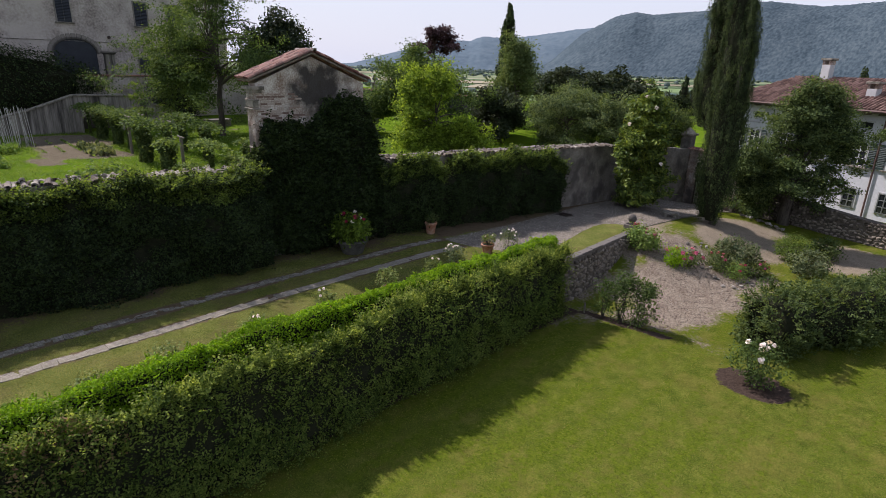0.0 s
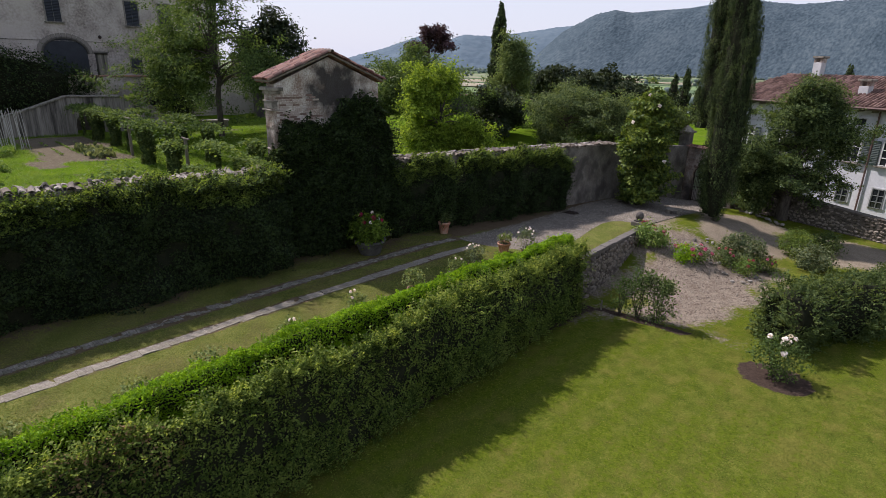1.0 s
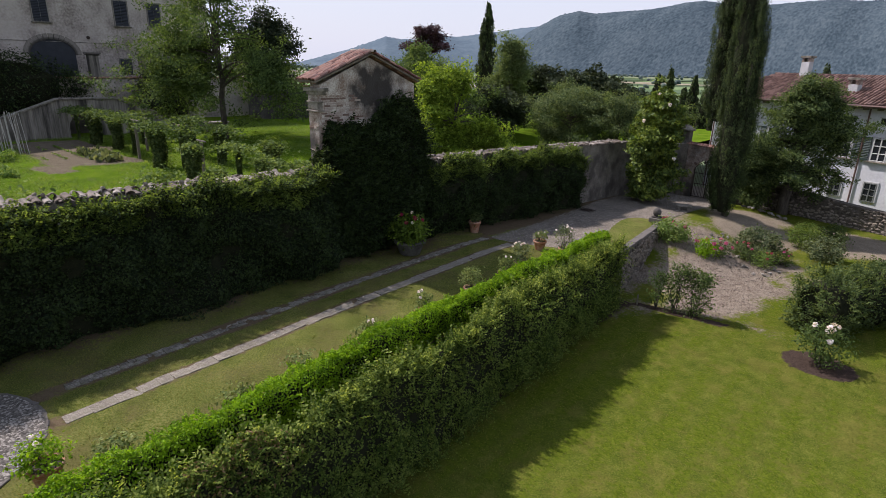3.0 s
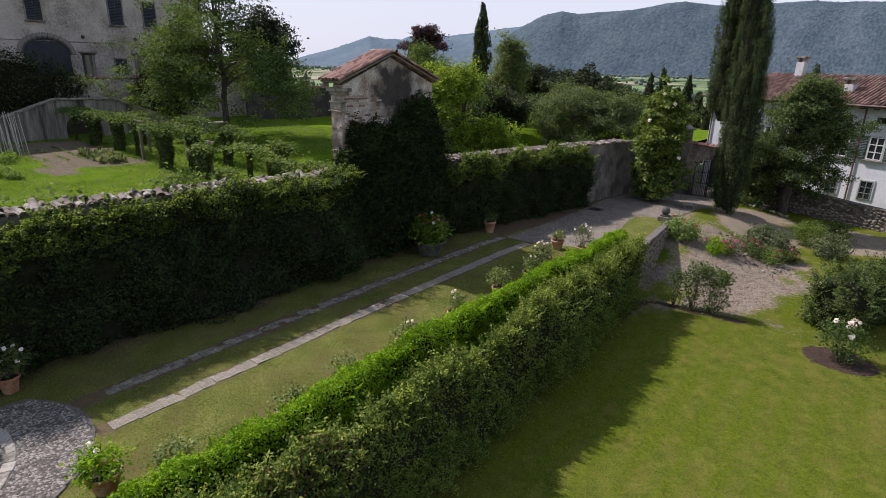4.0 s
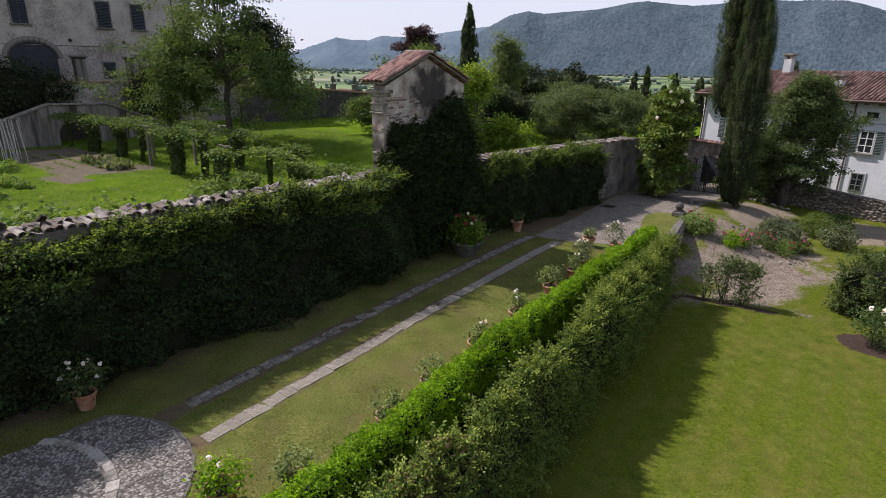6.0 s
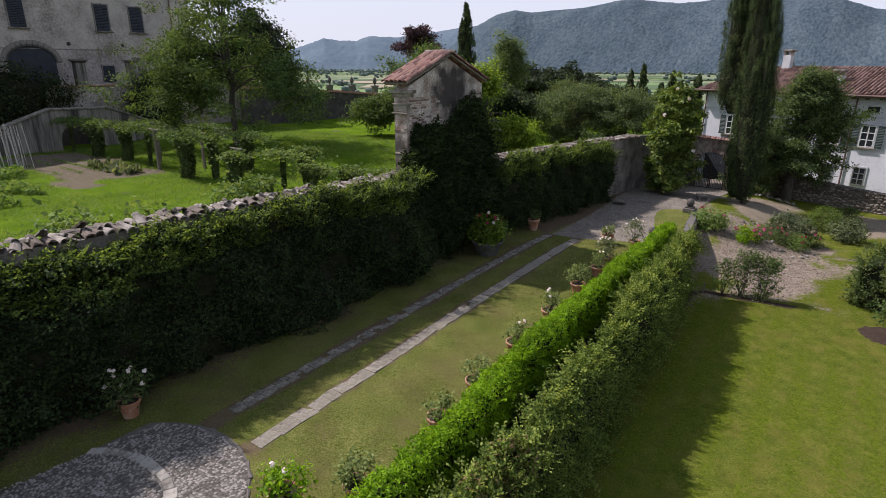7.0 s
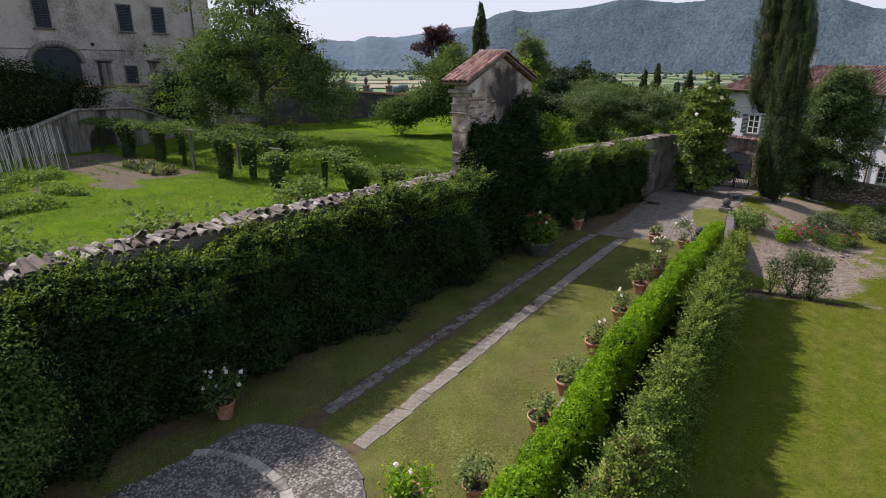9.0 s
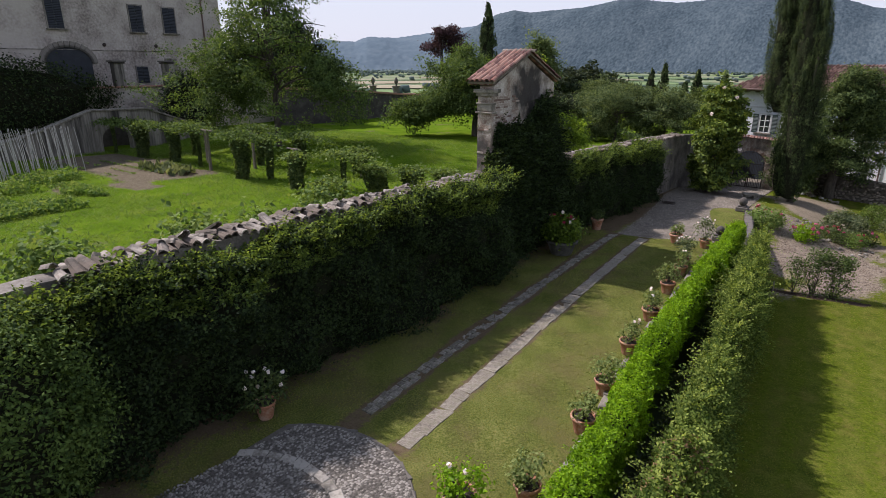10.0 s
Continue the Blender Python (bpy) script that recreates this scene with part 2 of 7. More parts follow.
M_white = material("white_render", [(0.46, 0.47, 0.49), (0.53, 0.54, 0.56), (0.58, 0.585, 0.6)], scale=0.5, fine=8, bump=0.1)
M_trimgrey = material("grey_trim", [(0.4, 0.4, 0.4), (0.5, 0.5, 0.5)], scale=2, fine=20, bump=0.1)
M_shutter_dark = material("dark_shutter_paint", [(0.018, 0.022, 0.028), (0.032, 0.037, 0.045)], scale=2, fine=20, bump=0.1, rough=0.6)
M_shutter_green = material("green_shutter_paint", [(0.016, 0.032, 0.028), (0.03, 0.05, 0.043)], scale=2, fine=20, bump=0.1, rough=0.55)
M_frame = material("window_paint", [(0.5, 0.5, 0.48), (0.62, 0.62, 0.6)], scale=3, fine=30, bump=0.05, rough=0.5)
M_greybar = material("grey_bar_paint", [(0.1, 0.11, 0.105), (0.16, 0.17, 0.165)], scale=3, fine=30, bump=0.05, rough=0.5)
M_glass = material("dark_glass", [(0.015, 0.018, 0.02), (0.03, 0.034, 0.038)], scale=1, fine=4, rough=0.08, bump=0, spec=0.6)
M_iron = material("rusty_iron", [(0.03, 0.024, 0.02), (0.07, 0.05, 0.04)], scale=8, fine=60, rough=0.6, bump=0.2, metal=0.4)
M_pipe = material("rain_pipe_paint", [(0.09, 0.05, 0.042), (0.14, 0.085, 0.07)], scale=3, fine=20, rough=0.5, bump=0)
M_wood = material("grey_wood", [(0.1, 0.085, 0.065), (0.19, 0.165, 0.13)], scale=6, fine=50, bump=0.4, stretch=(1, 1, 0.15))
M_bark = material("bark", [(0.03, 0.025, 0.019), (0.06, 0.05, 0.039), (0.095, 0.081, 0.064)], scale=7, fine=30, bump=0.8, bump_dist=0.03, stretch=(1, 1, 0.25))
# opaque filler inside foliage; near-black colour stands in for shade between leaves
M_inner_shade = material("dark_inner_shade", [(0.012, 0.014, 0.008), (0.028, 0.03, 0.016)], scale=5, fine=30, bump=0.6, spec=0.05)
M_terra = material("terracotta", [(0.26, 0.115, 0.065), (0.38, 0.175, 0.1), (0.46, 0.25, 0.165)], scale=5, fine=40, bump=0.15, rough=0.75, stain=(0.45, 0.36, 0.29), stain_scale=5, stain_amount=0.5)
M_potsoil = material("potting_soil", [(0.018, 0.013, 0.01), (0.04, 0.03, 0.022)], scale=8, fine=50, bump=0.8)
M_trough = material("grey_stone_pot", [(0.06, 0.058, 0.053), (0.1, 0.096, 0.088), (0.15, 0.143, 0.131)], scale=5, fine=40, bump=0.3)
M_cane = material("bamboo_cane", [(0.3, 0.29, 0.27), (0.48, 0.47, 0.44)], scale=4, fine=20, bump=0)
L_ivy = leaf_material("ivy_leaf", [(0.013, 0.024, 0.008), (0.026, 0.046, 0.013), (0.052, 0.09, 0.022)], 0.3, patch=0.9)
# light green of young shoots and box; also stands for sun on ivy tops
L_bright = leaf_material("bright_leaf", [(0.058, 0.102, 0.014), (0.1, 0.165, 0.021), (0.155, 0.235, 0.032)], 0.46)
L_laurel = leaf_material("laurel_leaf", [(0.088, 0.19, -0.012), (0.148, 0.3, -0.02), (0.222, 0.41, -0.027)], 0.47, rough=0.5, spec=0.14)
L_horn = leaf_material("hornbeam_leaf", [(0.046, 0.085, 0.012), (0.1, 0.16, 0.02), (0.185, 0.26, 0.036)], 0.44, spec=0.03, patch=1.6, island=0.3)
# lighter copy of the hornbeam leaf, paints highlights on the top sprays
L_horn_tip = leaf_material("hornbeam_lit_spray_leaf", [(0.105, 0.17, 0.022), (0.185, 0.27, 0.034), (0.285, 0.375, 0.055)], 0.48, spec=0.03, patch=1.6, island=0.4)
L_rust = leaf_material("browned_leaf", [(0.150, 0.101, 0.044), (0.210, 0.149, 0.061), (0.240, 0.189, 0.077)], 0.3)
L_walnut = leaf_material("bright_tree_leaf", [(0.085, 0.15, 0.006), (0.152, 0.255, 0.008), (0.235, 0.36, 0.014)], 0.5)
L_tree = leaf_material("tree_leaf", [(0.047, 0.081, 0.021), (0.073, 0.118, 0.028), (0.113, 0.162, 0.038)], 0.4)
L_tree_light = leaf_material("light_tree_leaf", [(0.066, 0.11, 0.03), (0.1, 0.155, 0.043), (0.145, 0.205, 0.061)], 0.4)
L_grove = leaf_material("walnut_leaf", [(0.042, 0.078, 0.017), (0.072, 0.127, 0.025), (0.112, 0.178, 0.038)], 0.42)
L_olive = leaf_material("greyish_leaf", [(0.056, 0.086, 0.034), (0.108, 0.15, 0.06), (0.175, 0.222, 0.096)], 0.38)
L_hazel = leaf_material("hazel_leaf", [(0.045, 0.08, 0.026), (0.086, 0.134, 0.044), (0.142, 0.196, 0.068)], 0.4)
L_chestnut = leaf_material("chestnut_leaf", [(0.036, 0.066, 0.02), (0.074, 0.122, 0.034), (0.14, 0.208, 0.056)], 0.42)
L_shrub = leaf_material("laurustinus_leaf", [(0.038, 0.072, 0.013), (0.074, 0.132, 0.02), (0.13, 0.208, 0.033)], 0.35)
L_dark = leaf_material("dark_evergreen_leaf", [(0.018, 0.031, 0.013), (0.031, 0.050, 0.020), (0.051, 0.071, 0.028)], 0.2)
L_cyp = leaf_material("cypress_leaf", [(0.014, 0.027, 0.007), (0.034, 0.058, 0.013), (0.08, 0.116, 0.025)], 0.2, patch=2.2, island=0.16)
L_plum = leaf_material("purple_leaf", [(0.031, 0.019, 0.024), (0.050, 0.029, 0.037), (0.072, 0.044, 0.050)], 0.3)
L_magnolia = leaf_material("magnolia_leaf", [(0.045, 0.086, 0.01), (0.096, 0.16, 0.014), (0.18, 0.255, 0.022)], 0.32, rough=0.5, spec=0.25)
L_fig = leaf_material("fig_leaf", [(0.075, 0.135, 0.022), (0.112, 0.189, 0.031), (0.165, 0.243, 0.044)], 0.35)
L_vine = leaf_material("vine_leaf", [(0.073, 0.124, 0.023), (0.113, 0.187, 0.030), (0.165, 0.242, 0.051)], 0.4)
L_rose = leaf_material("rose_leaf", [(0.095, 0.145, 0.03), (0.148, 0.21, 0.045), (0.21, 0.268, 0.07)], 0.35)
L_hydpot = leaf_material("dark_hydrangea_leaf", [(0.045, 0.085, 0.002), (0.09, 0.16, 0.004), (0.155, 0.25, 0.008)], 0.4, rough=0.5, spec=0.12)
L_hyd = leaf_material("hydrangea_leaf", [(0.090, 0.162, 0.022), (0.135, 0.230, 0.033), (0.195, 0.284, 0.055)], 0.35)
P_white = leaf_material("white_petal", [(0.7, 0.7, 0.66), (0.8, 0.8, 0.77), (0.85, 0.84, 0.82)], 0.3)
P_pink = leaf_material("pink_petal", [(0.320, 0.048, 0.112), (0.440, 0.096, 0.184), (0.520, 0.200, 0.264)], 0.3)
P_red = leaf_material("red_petal", [(0.24, 0.022, 0.06), (0.36, 0.04, 0.1)], 0.3)
L_grass = leaf_material("grass_blade", [(0.1, 0.13, 0.018), (0.14, 0.165, 0.024), (0.18, 0.185, 0.036)], 0.5, spec=0.03)
L_vegs = leaf_material("vegetable_leaf", [(0.083, 0.162, 0.022), (0.128, 0.230, 0.033), (0.180, 0.270, 0.055)], 0.4)

# ---- building blocks ----
RNG = np.random.default_rng(7)


def unit(v):
    v = np.asarray(v, float)
    return v / np.maximum(np.linalg.norm(v, axis=-1, keepdims=True), 1e-9)


def waves(p, freq, seed, octaves=3):
    """Smooth noise of about -1 to 1 at the points p."""
    r = np.random.default_rng(seed)
    out, amp = np.zeros(len(p)), 1.0
    for _ in range(octaves):
        for _ in range(4):
            k = unit(r.normal(size=3)) * freq * r.uniform(0.7, 1.4)
            out += amp * 0.45 * np.sin(p @ k + r.uniform(0, 6.28))
        freq, amp = freq * 2.1, amp * 0.5
    return out


def to_mesh(name, V, F):
    """V: points; F: an array of faces with the same number of corners, or a list of faces."""
    me = bpy.data.meshes.new(name)
    V = np.asarray(V, np.float32)
    if isinstance(F, np.ndarray):
        k = F.shape[1]
        me.vertices.add(len(V)), me.loops.add(F.size), me.polygons.add(len(F))
        me.vertices.foreach_set("co", V.ravel())
        me.loops.foreach_set("vertex_index", F.astype(np.int32).ravel())
        me.polygons.foreach_set("loop_start", np.arange(0, F.size, k, dtype=np.int32))
        me.polygons.foreach_set("loop_total", np.full(len(F), k, dtype=np.int32))
        me.update(calc_edges=True)
    else:
        me.from_pydata(V.tolist(), [], F)
    return me


def part(name, mesh, mat, parent=None, label="", smooth=False, at=None):
    """One mesh object, under a thing or a part where parent is given. mesh: a mesh, a bmesh or (V, F)."""
    if isinstance(mesh, bmesh.types.BMesh):
        me = bpy.data.meshes.new(name)
        mesh.to_mesh(me)
        mesh.free()
    elif isinstance(mesh, tuple):
        me = to_mesh(name, *mesh)
    else:
        me = mesh
    if mat and not me.materials:
        me.materials.append(mat)
    if smooth:
        me.polygons.foreach_set("use_smooth", np.ones(len(me.polygons), dtype=bool))
    ob = new(name, me)
    if parent:
        ob.parent = parent
    if at is not None:
        ob.matrix_basis = at
    if label:
        ob["label"] = label
    return ob


def thing(name, at, label, category, group="", kind=""):
    ob = new(name)
    ob.empty_display_size = 0.2
    ob.matrix_basis = at if isinstance(at, Matrix) else Matrix.Translation(at)
    return tagged(ob, label, category, group, kind)


def join(*meshes):
    """Several (V, F) as one, F a list of faces."""
    Vs, Fs, n = [], [], 0
    for V, F in meshes:
        V = np.asarray(V, float)
        Vs.append(V)
        Fs += [[int(i) + n for i in f] for f in F]
        n += len(V)
    return np.concatenate(Vs), Fs


_corner = np.array([(a, b, c) for a in (-1, 1) for b in (-1, 1) for c in (-1, 1)], float)


def _hull_faces():
    pts = [c * (np.array((1, 1, 1)) - 0.2 * (1 - np.eye(3)[k])) for c in _corner for k in range(3)]
    bm = bmesh.new()
    for p in pts:
        bm.verts.new(p)
    bm.verts.ensure_lookup_table()
    bmesh.ops.convex_hull(bm, input=bm.verts)
    bmesh.ops.dissolve_limit(bm, angle_limit=0.01, verts=bm.verts, edges=bm.edges)
    bm.verts.ensure_lookup_table()
    order = {tuple(round(x, 3) for x in p): i for i, p in enumerate(pts)}
    faces = [[order[tuple(round(x, 3) for x in v.co)] for v in f.verts] for f in bm.faces]
    bm.free()
    return faces


_hull = _hull_faces()


def block(size, centre=(0, 0, 0), edge=0.01, turn=0.0, rough=0.0, rng=RNG):
    """A box with bevelled edges, turned about z by degrees; rough: uneven corners."""
    h = np.asarray(size, float) / 2
    V = np.array([c * (h - min(edge, 0.45 * h.min()) * (1 - np.eye(3)[k])) for c in _corner for k in range(3)])
    if rough:
        V = V + np.repeat(rng.normal(size=(8, 3)) * rough, 3, axis=0)
    a = radians(turn)
    R = np.array([[math.cos(a), -math.sin(a), 0], [math.sin(a), math.cos(a), 0], [0, 0, 1]])
    return V @ R.T + np.asarray(centre, float), _hull


def lathe(profile, sides=20, centre=(0, 0, 0)):
    """A turned body: profile rows of radius and height."""
    pr = np.asarray(profile, float)
    a = np.linspace(0, 2 * np.pi, sides, endpoint=False)
    V = np.concatenate([np.stack([r * np.cos(a), r * np.sin(a), np.full(sides, z)], 1) for r, z in pr]) + np.asarray(centre, float)
    F = [[i * sides + j, i * sides + (j + 1) % sides, (i + 1) * sides + (j + 1) % sides, (i + 1) * sides + j] for i in range(len(pr) - 1) for j in range(sides)]
    F += [list(range(sides))[::-1], [(len(pr) - 1) * sides + j for j in range(sides)]]
    return V, F


def tube(points, radii, sides=7):
    """A tapering limb along points."""
    P = np.asarray(points, float)
    d = unit(np.gradient(P, axis=0))
    ref = np.array([0.0, 0, 1]) if abs(d[0][2]) < 0.9 else np.array([1.0, 0, 0])
    s = unit(np.cross(d, ref))
    u = np.cross(s, d)
    a = np.linspace(0, 2 * np.pi, sides, endpoint=False)
    V = np.concatenate([P[i] + radii[i] * (np.outer(np.cos(a), s[i]) + np.outer(np.sin(a), u[i])) for i in range(len(P))])
    F = [[i * sides + j, i * sides + (j + 1) % sides, (i + 1) * sides + (j + 1) % sides, (i + 1) * sides + j] for i in range(len(P) - 1) for j in range(sides)]
    F.append([(len(P) - 1) * sides + j for j in range(sides)])
    return V, F


def leaves(P, N, length, width=0.5, fold=0.25, rng=RNG, hang=0.0, spread=0.6):
    """Folded pointed leaves at P facing about N. length: one value or one per leaf."""
    n = len(P)
    L = np.broadcast_to(np.asarray(length, float), (n,)) * rng.uniform(0.7, 1.25, n)
    N = unit(unit(N) + rng.normal(size=(n, 3)) * spread)
    D = rng.normal(size=(n, 3))
    D[:, 2] -= hang
    D = unit(D - (D * N).sum(1, keepdims=True) * N)
    S = np.cross(N, D)
    l, w = L[:, None], (L * width / 2)[:, None]
    V = np.stack([P - D * l * 0.5, P + S * w + N * w * fold - D * l * 0.06, P + D * l * 0.5 - N * l * 0.08, P - S * w + N * w * fold - D * l * 0.06], 1).reshape(-1, 3)
    i = np.arange(n)[:, None] * 4
    F = np.concatenate([i + np.array([[0, 1, 2]]), i + np.array([[0, 2, 3]])], 1).reshape(-1, 3)
    return V, F


def sprigs(P, N, count, length, size, width, rng=RNG, per=9, up=0.5):
    """Young shoots that stand out from a surface: leaves in two rows along each."""
    k = rng.integers(0, len(P), count)
    d = unit(unit(N[k]) + rng.normal(size=(count, 3)) * 0.45 + (0, 0, up))
    L = length * rng.uniform(0.5, 1.3, count)
    f = np.linspace(0.1, 1.0, per)
    side = unit(np.cross(d, (0, 0, 1.0)) + rng.normal(size=(count, 3)) * 0.3)
    Q = P[k][:, None] + d[:, None] * (L[:, None] * f)[..., None] - np.array((0, 0, 1.0)) * (L[:, None] * f ** 2)[..., None] * 0.25
    Q = Q + side[:, None] * (size * 0.45 * np.where(np.arange(per) % 2, 1, -1))[None, :, None]
    nn = np.repeat((np.cross(side, d) + (0, 0, 0.6))[:, None], per, 1)
    return leaves(Q.reshape(-1, 3), nn.reshape(-1, 3), size, width, rng=rng, spread=0.4)


def merge(*vf):
    """Several leaf meshes with three-cornered faces as one."""
    V, F, n = [], [], 0
    for a, b in vf:
        V.append(a), F.append(b + n)
        n += len(a)
    return np.concatenate(V), np.concatenate(F)


def curve(table, x):
    t = np.asarray(table, float)
    return np.interp(x, t[:, 0], t[:, 1])


def smooth(x, a, b):
    s = np.clip((np.asarray(x, float) - a) / (b - a), 0, 1)
    return s * s * (3 - 2 * s)


# ---- the lie of the land ----
DRIVE_Z = [(-40, -0.1), (0, 0.0), (7, 0.1), (13, 0.1), (18, -0.12), (23, -0.38), (28, -0.62), (33, -1.05), (35.2, -1.45), (60, -2.4)]
WALL_X = [(-40, -3.9), (1, -2.95), (22, -2.42), (28.8, -2.42), (60, -2.42)]
WALL_TOP = [(-40, 3.5), (1, 3.3), (8, 3.12), (14, 3.02), (20, 2.85), (28, 2.5)]
RET_X = [(-40, 4.6), (0, 3.87), (8, 3.4), (14, 3.0), (15.7, 3.05), (16.2, 3.2), (23.3, 2.05), (80, 2.05)]


def drive_z(y):
    return curve(DRIVE_Z, y)


def lawn_z(x, y):
    low = -1.62 + 0.012 * np.clip(np.asarray(y) - 14, 0, 20) + 0 * np.asarray(x)
    return low + (drive_z(y) - 0.03 - low) * smooth(y, 18.8, 24.5) * smooth(-np.asarray(x), -7.0, -3.0)


def field_z(x, y):
    return 1.3 + 0.12 * np.sin(np.asarray(x) * 0.21) * np.sin(np.asarray(y) * 0.17) + 0.55 * smooth(y, 11, 17) * smooth(-np.asarray(x), 8, 15)


def ground_z(x, y):
    if x < curve(WALL_X, y):
        return float(field_z(x, y))
    return float(drive_z(y)) if x < curve(RET_X, y) else float(lawn_z(x, y))


def sheet(name, xs0, xs1, ys, nx, height, mat, covers, label, ripple=0.012, seed=3):
    """A strip of ground between two edges that are given row by row."""
    s = np.linspace(0, 1, nx)
    X = xs0[:, None] + (xs1 - xs0)[:, None] * s[None]
    Y = np.repeat(ys[:, None], nx, 1)
    Z = height(X, Y)
    P = np.stack([X, Y, Z], -1).reshape(-1, 3)
    P[:, 2] += ripple * waves(P * (1, 1, 0), 1.3, seed) + ripple * 0.12 * waves(P * (1, 1, 0), 9, seed + 1, 2)
    i = (np.arange(len(ys) - 1)[:, None] * nx + np.arange(nx - 1)[None]).ravel()
    me = to_mesh(name, P, np.stack([i, i + 1, i + nx + 1, i + nx], 1))
    for key, fn in covers.items():
        at = me.attributes.new(key, "FLOAT", "POINT")
        at.data.foreach_set("value", fn(P[:, 0], P[:, 1]).astype(np.float32))
    ob = part(name, me, mat, smooth=True)
    return tagged(ob, label, "ground", kind="structure")

# ---- the setting: ground, hills ----
def near_band(v, c, w, soft=0.1):
    return smooth(-np.abs(v - c), -w - soft, -w + soft)


def strip_right(y):
    return 0.68 - 0.042 * y


def strip_left(y):
    return -0.5 - 0.036 * y


def drive_soil_shade(x, y):
    p = np.stack([x, y, 0 * x], 1)
    s = np.maximum(near_band(x, strip_right(y), 0.27, 0.12), near_band(x, strip_left(y), 0.27, 0.12)) * (y > -0.3) * (y < 14.7)
    # bare earth by the wall, widened so its colour adds to the wall's shade
    s = np.maximum(s * 0.7, smooth(-x, 1.1, 2.3) * 0.62)
    s = np.maximum(s, 0.75 * smooth(y, 13.8, 15.5) * smooth(-x, 0.9, 1.4))
    # bed soil along the hedge, strengthened to darken the gap like shade
    s = np.maximum(s, smooth(x - curve(RET_X, y), -1.0, -0.5) * (y < 15.8) * 0.95)
    return s + 0.16 * waves(p, 2.2, 5)


def drive_gravel(x, y):
    p = np.stack([x, y, 0 * x], 1)
    left = curve([(0, 0.6), (13, -0.4), (14.5, -0.9), (17, -1.0), (18.5, -1.05), (22, -1.6), (26, -2.1), (40, -3)], y)
    near = curve([(-1.5, 14.5), (0.3, 14.85), (1.3, 15.5), (2.4, 15.9)], x)
    g = smooth(y - near, -0.08, 0.08) * smooth(x - left, -0.7, 0.5)
    right = curve([(13, 2.0), (15.6, 2.42), (17, 2.18), (18.6, 1.73), (20.7, 1.1), (22.2, 0.76), (23.0, 0.74), (23.5, 1.0), (23.75, 1.5), (24.0, 3.0), (26, 4)], y)
    g = g * smooth(right - x, -0.04, 0.04)
    return g + 0.1 * g * waves(p, 1.5, 8)


def lawn_soil(x, y):
    p = np.stack([x, y, 0 * x], 1)
    far = curve([(2, 24.6), (4, 25.2), (6.5, 26.0), (8.2, 24.5), (9.2, 21.0)], x)
    near = curve([(2, 15.8), (4.2, 16.0), (5.5, 17.0), (6.5, 18.6), (7.4, 19.3), (8.4, 21.0)], x)
    s = smooth(y - near, -3.6, 2.4) * smooth(far - y, -1.2, 1.2) * smooth(9.2 - x, -0.8, 2.0)
    s = s * (1 - 0.35 * smooth(y, 22.6, 24.2))
    dry = smooth(y, 15.6, 17.6) * smooth(27.0 - y, 0, 2) * smooth(x, 4.6, 6.2) * smooth(10.5 - x, 0, 2.5)
    bare = s * 0.9 + 0.34 * waves(p, 1.8, 15) * np.sqrt(s) + 0.05 * waves(p, 0.9, 16) * smooth(y, 8, 18)
    return np.maximum(bare, dry * (0.34 + 0.22 * waves(p, 2.4, 17) + 0.12 * waves(p, 6.0, 19)))


def lawn_mow(x, y):
    p = np.stack([x, y, 0 * x], 1)
    return 0.42 + 0.13 * np.sin((x + 0.06 * y) * 9.0 + 1.5 * np.sin(0.4 * x)) + 0.1 * waves(p, 0.7, 18) + 0.05 * np.sin((0.8 * x - 0.6 * y) * 3.1)


def lawn_mulch_shade(x, y):
    p = np.stack([x, y, 0 * x], 1)
    r = np.hypot((x - 9.95) / 0.95, (y - 15.95) / 0.75)
    s = smooth(-r, -1.1, -0.9)
    # dark mulch band between the hedges stands in for the gap's deep shade
    hedge_foot = near_band(x, 0.5 * (x + curve(RET_X, y) + 0.4), 0.35, 0.2) * (y < 16.2)
    strip = smooth(-np.abs((y - 16.55) - 0.12 * (x - 5.7)), -0.28, -0.08) * (x > 4.2) * (x < 7.2)
    return np.maximum(np.maximum(s, hedge_foot), strip) + 0.12 * waves(p, 3, 21) * (s + 0.3)


def lawn_path(x, y):
    mid = curve([(0, 25.6), (2, 26.8), (4, 28.4), (6, 29.6), (8, 30.0), (12, 30.0), (40, 30)], x)
    w = curve([(0, 3.4), (2, 3.6), (4, 3.6), (6, 3.0), (8, 2.2), (12, 1.1), (40, 0.8)], x)
    return 0.78 * smooth(w - np.abs(y - mid), -1.0, 0.8) + 0.3 * smooth(w - np.abs(y - mid), -2.5, 0.0) * waves(np.stack([x, y, 0 * x], 1), 1.3, 36) - 0.5 * np.exp(-((x - 1.9) / 0.9) ** 2 - ((y - 28.2) / 1.3) ** 2)


def field_soil(x, y):
    p = np.stack([x, y, 0 * x], 1)
    s = smooth(-np.abs(x + 23.4), -5.6, -4.8) * smooth(-np.abs(y - 6.8), -2.0, -1.6)
    t = smooth(-np.abs(x + 18.0), -1.6, -0.8) * smooth(-np.abs(y - 4.9), -1.0, -0.4)
    u = smooth(-np.abs(x + 21.5), -3.0, -2.0) * smooth(-np.abs(y - 2.6), -0.8, -0.3) * 0.6
    return 0.9 * np.maximum(np.maximum(s, t), u) + 0.28 * waves(p, 1.9, 33)


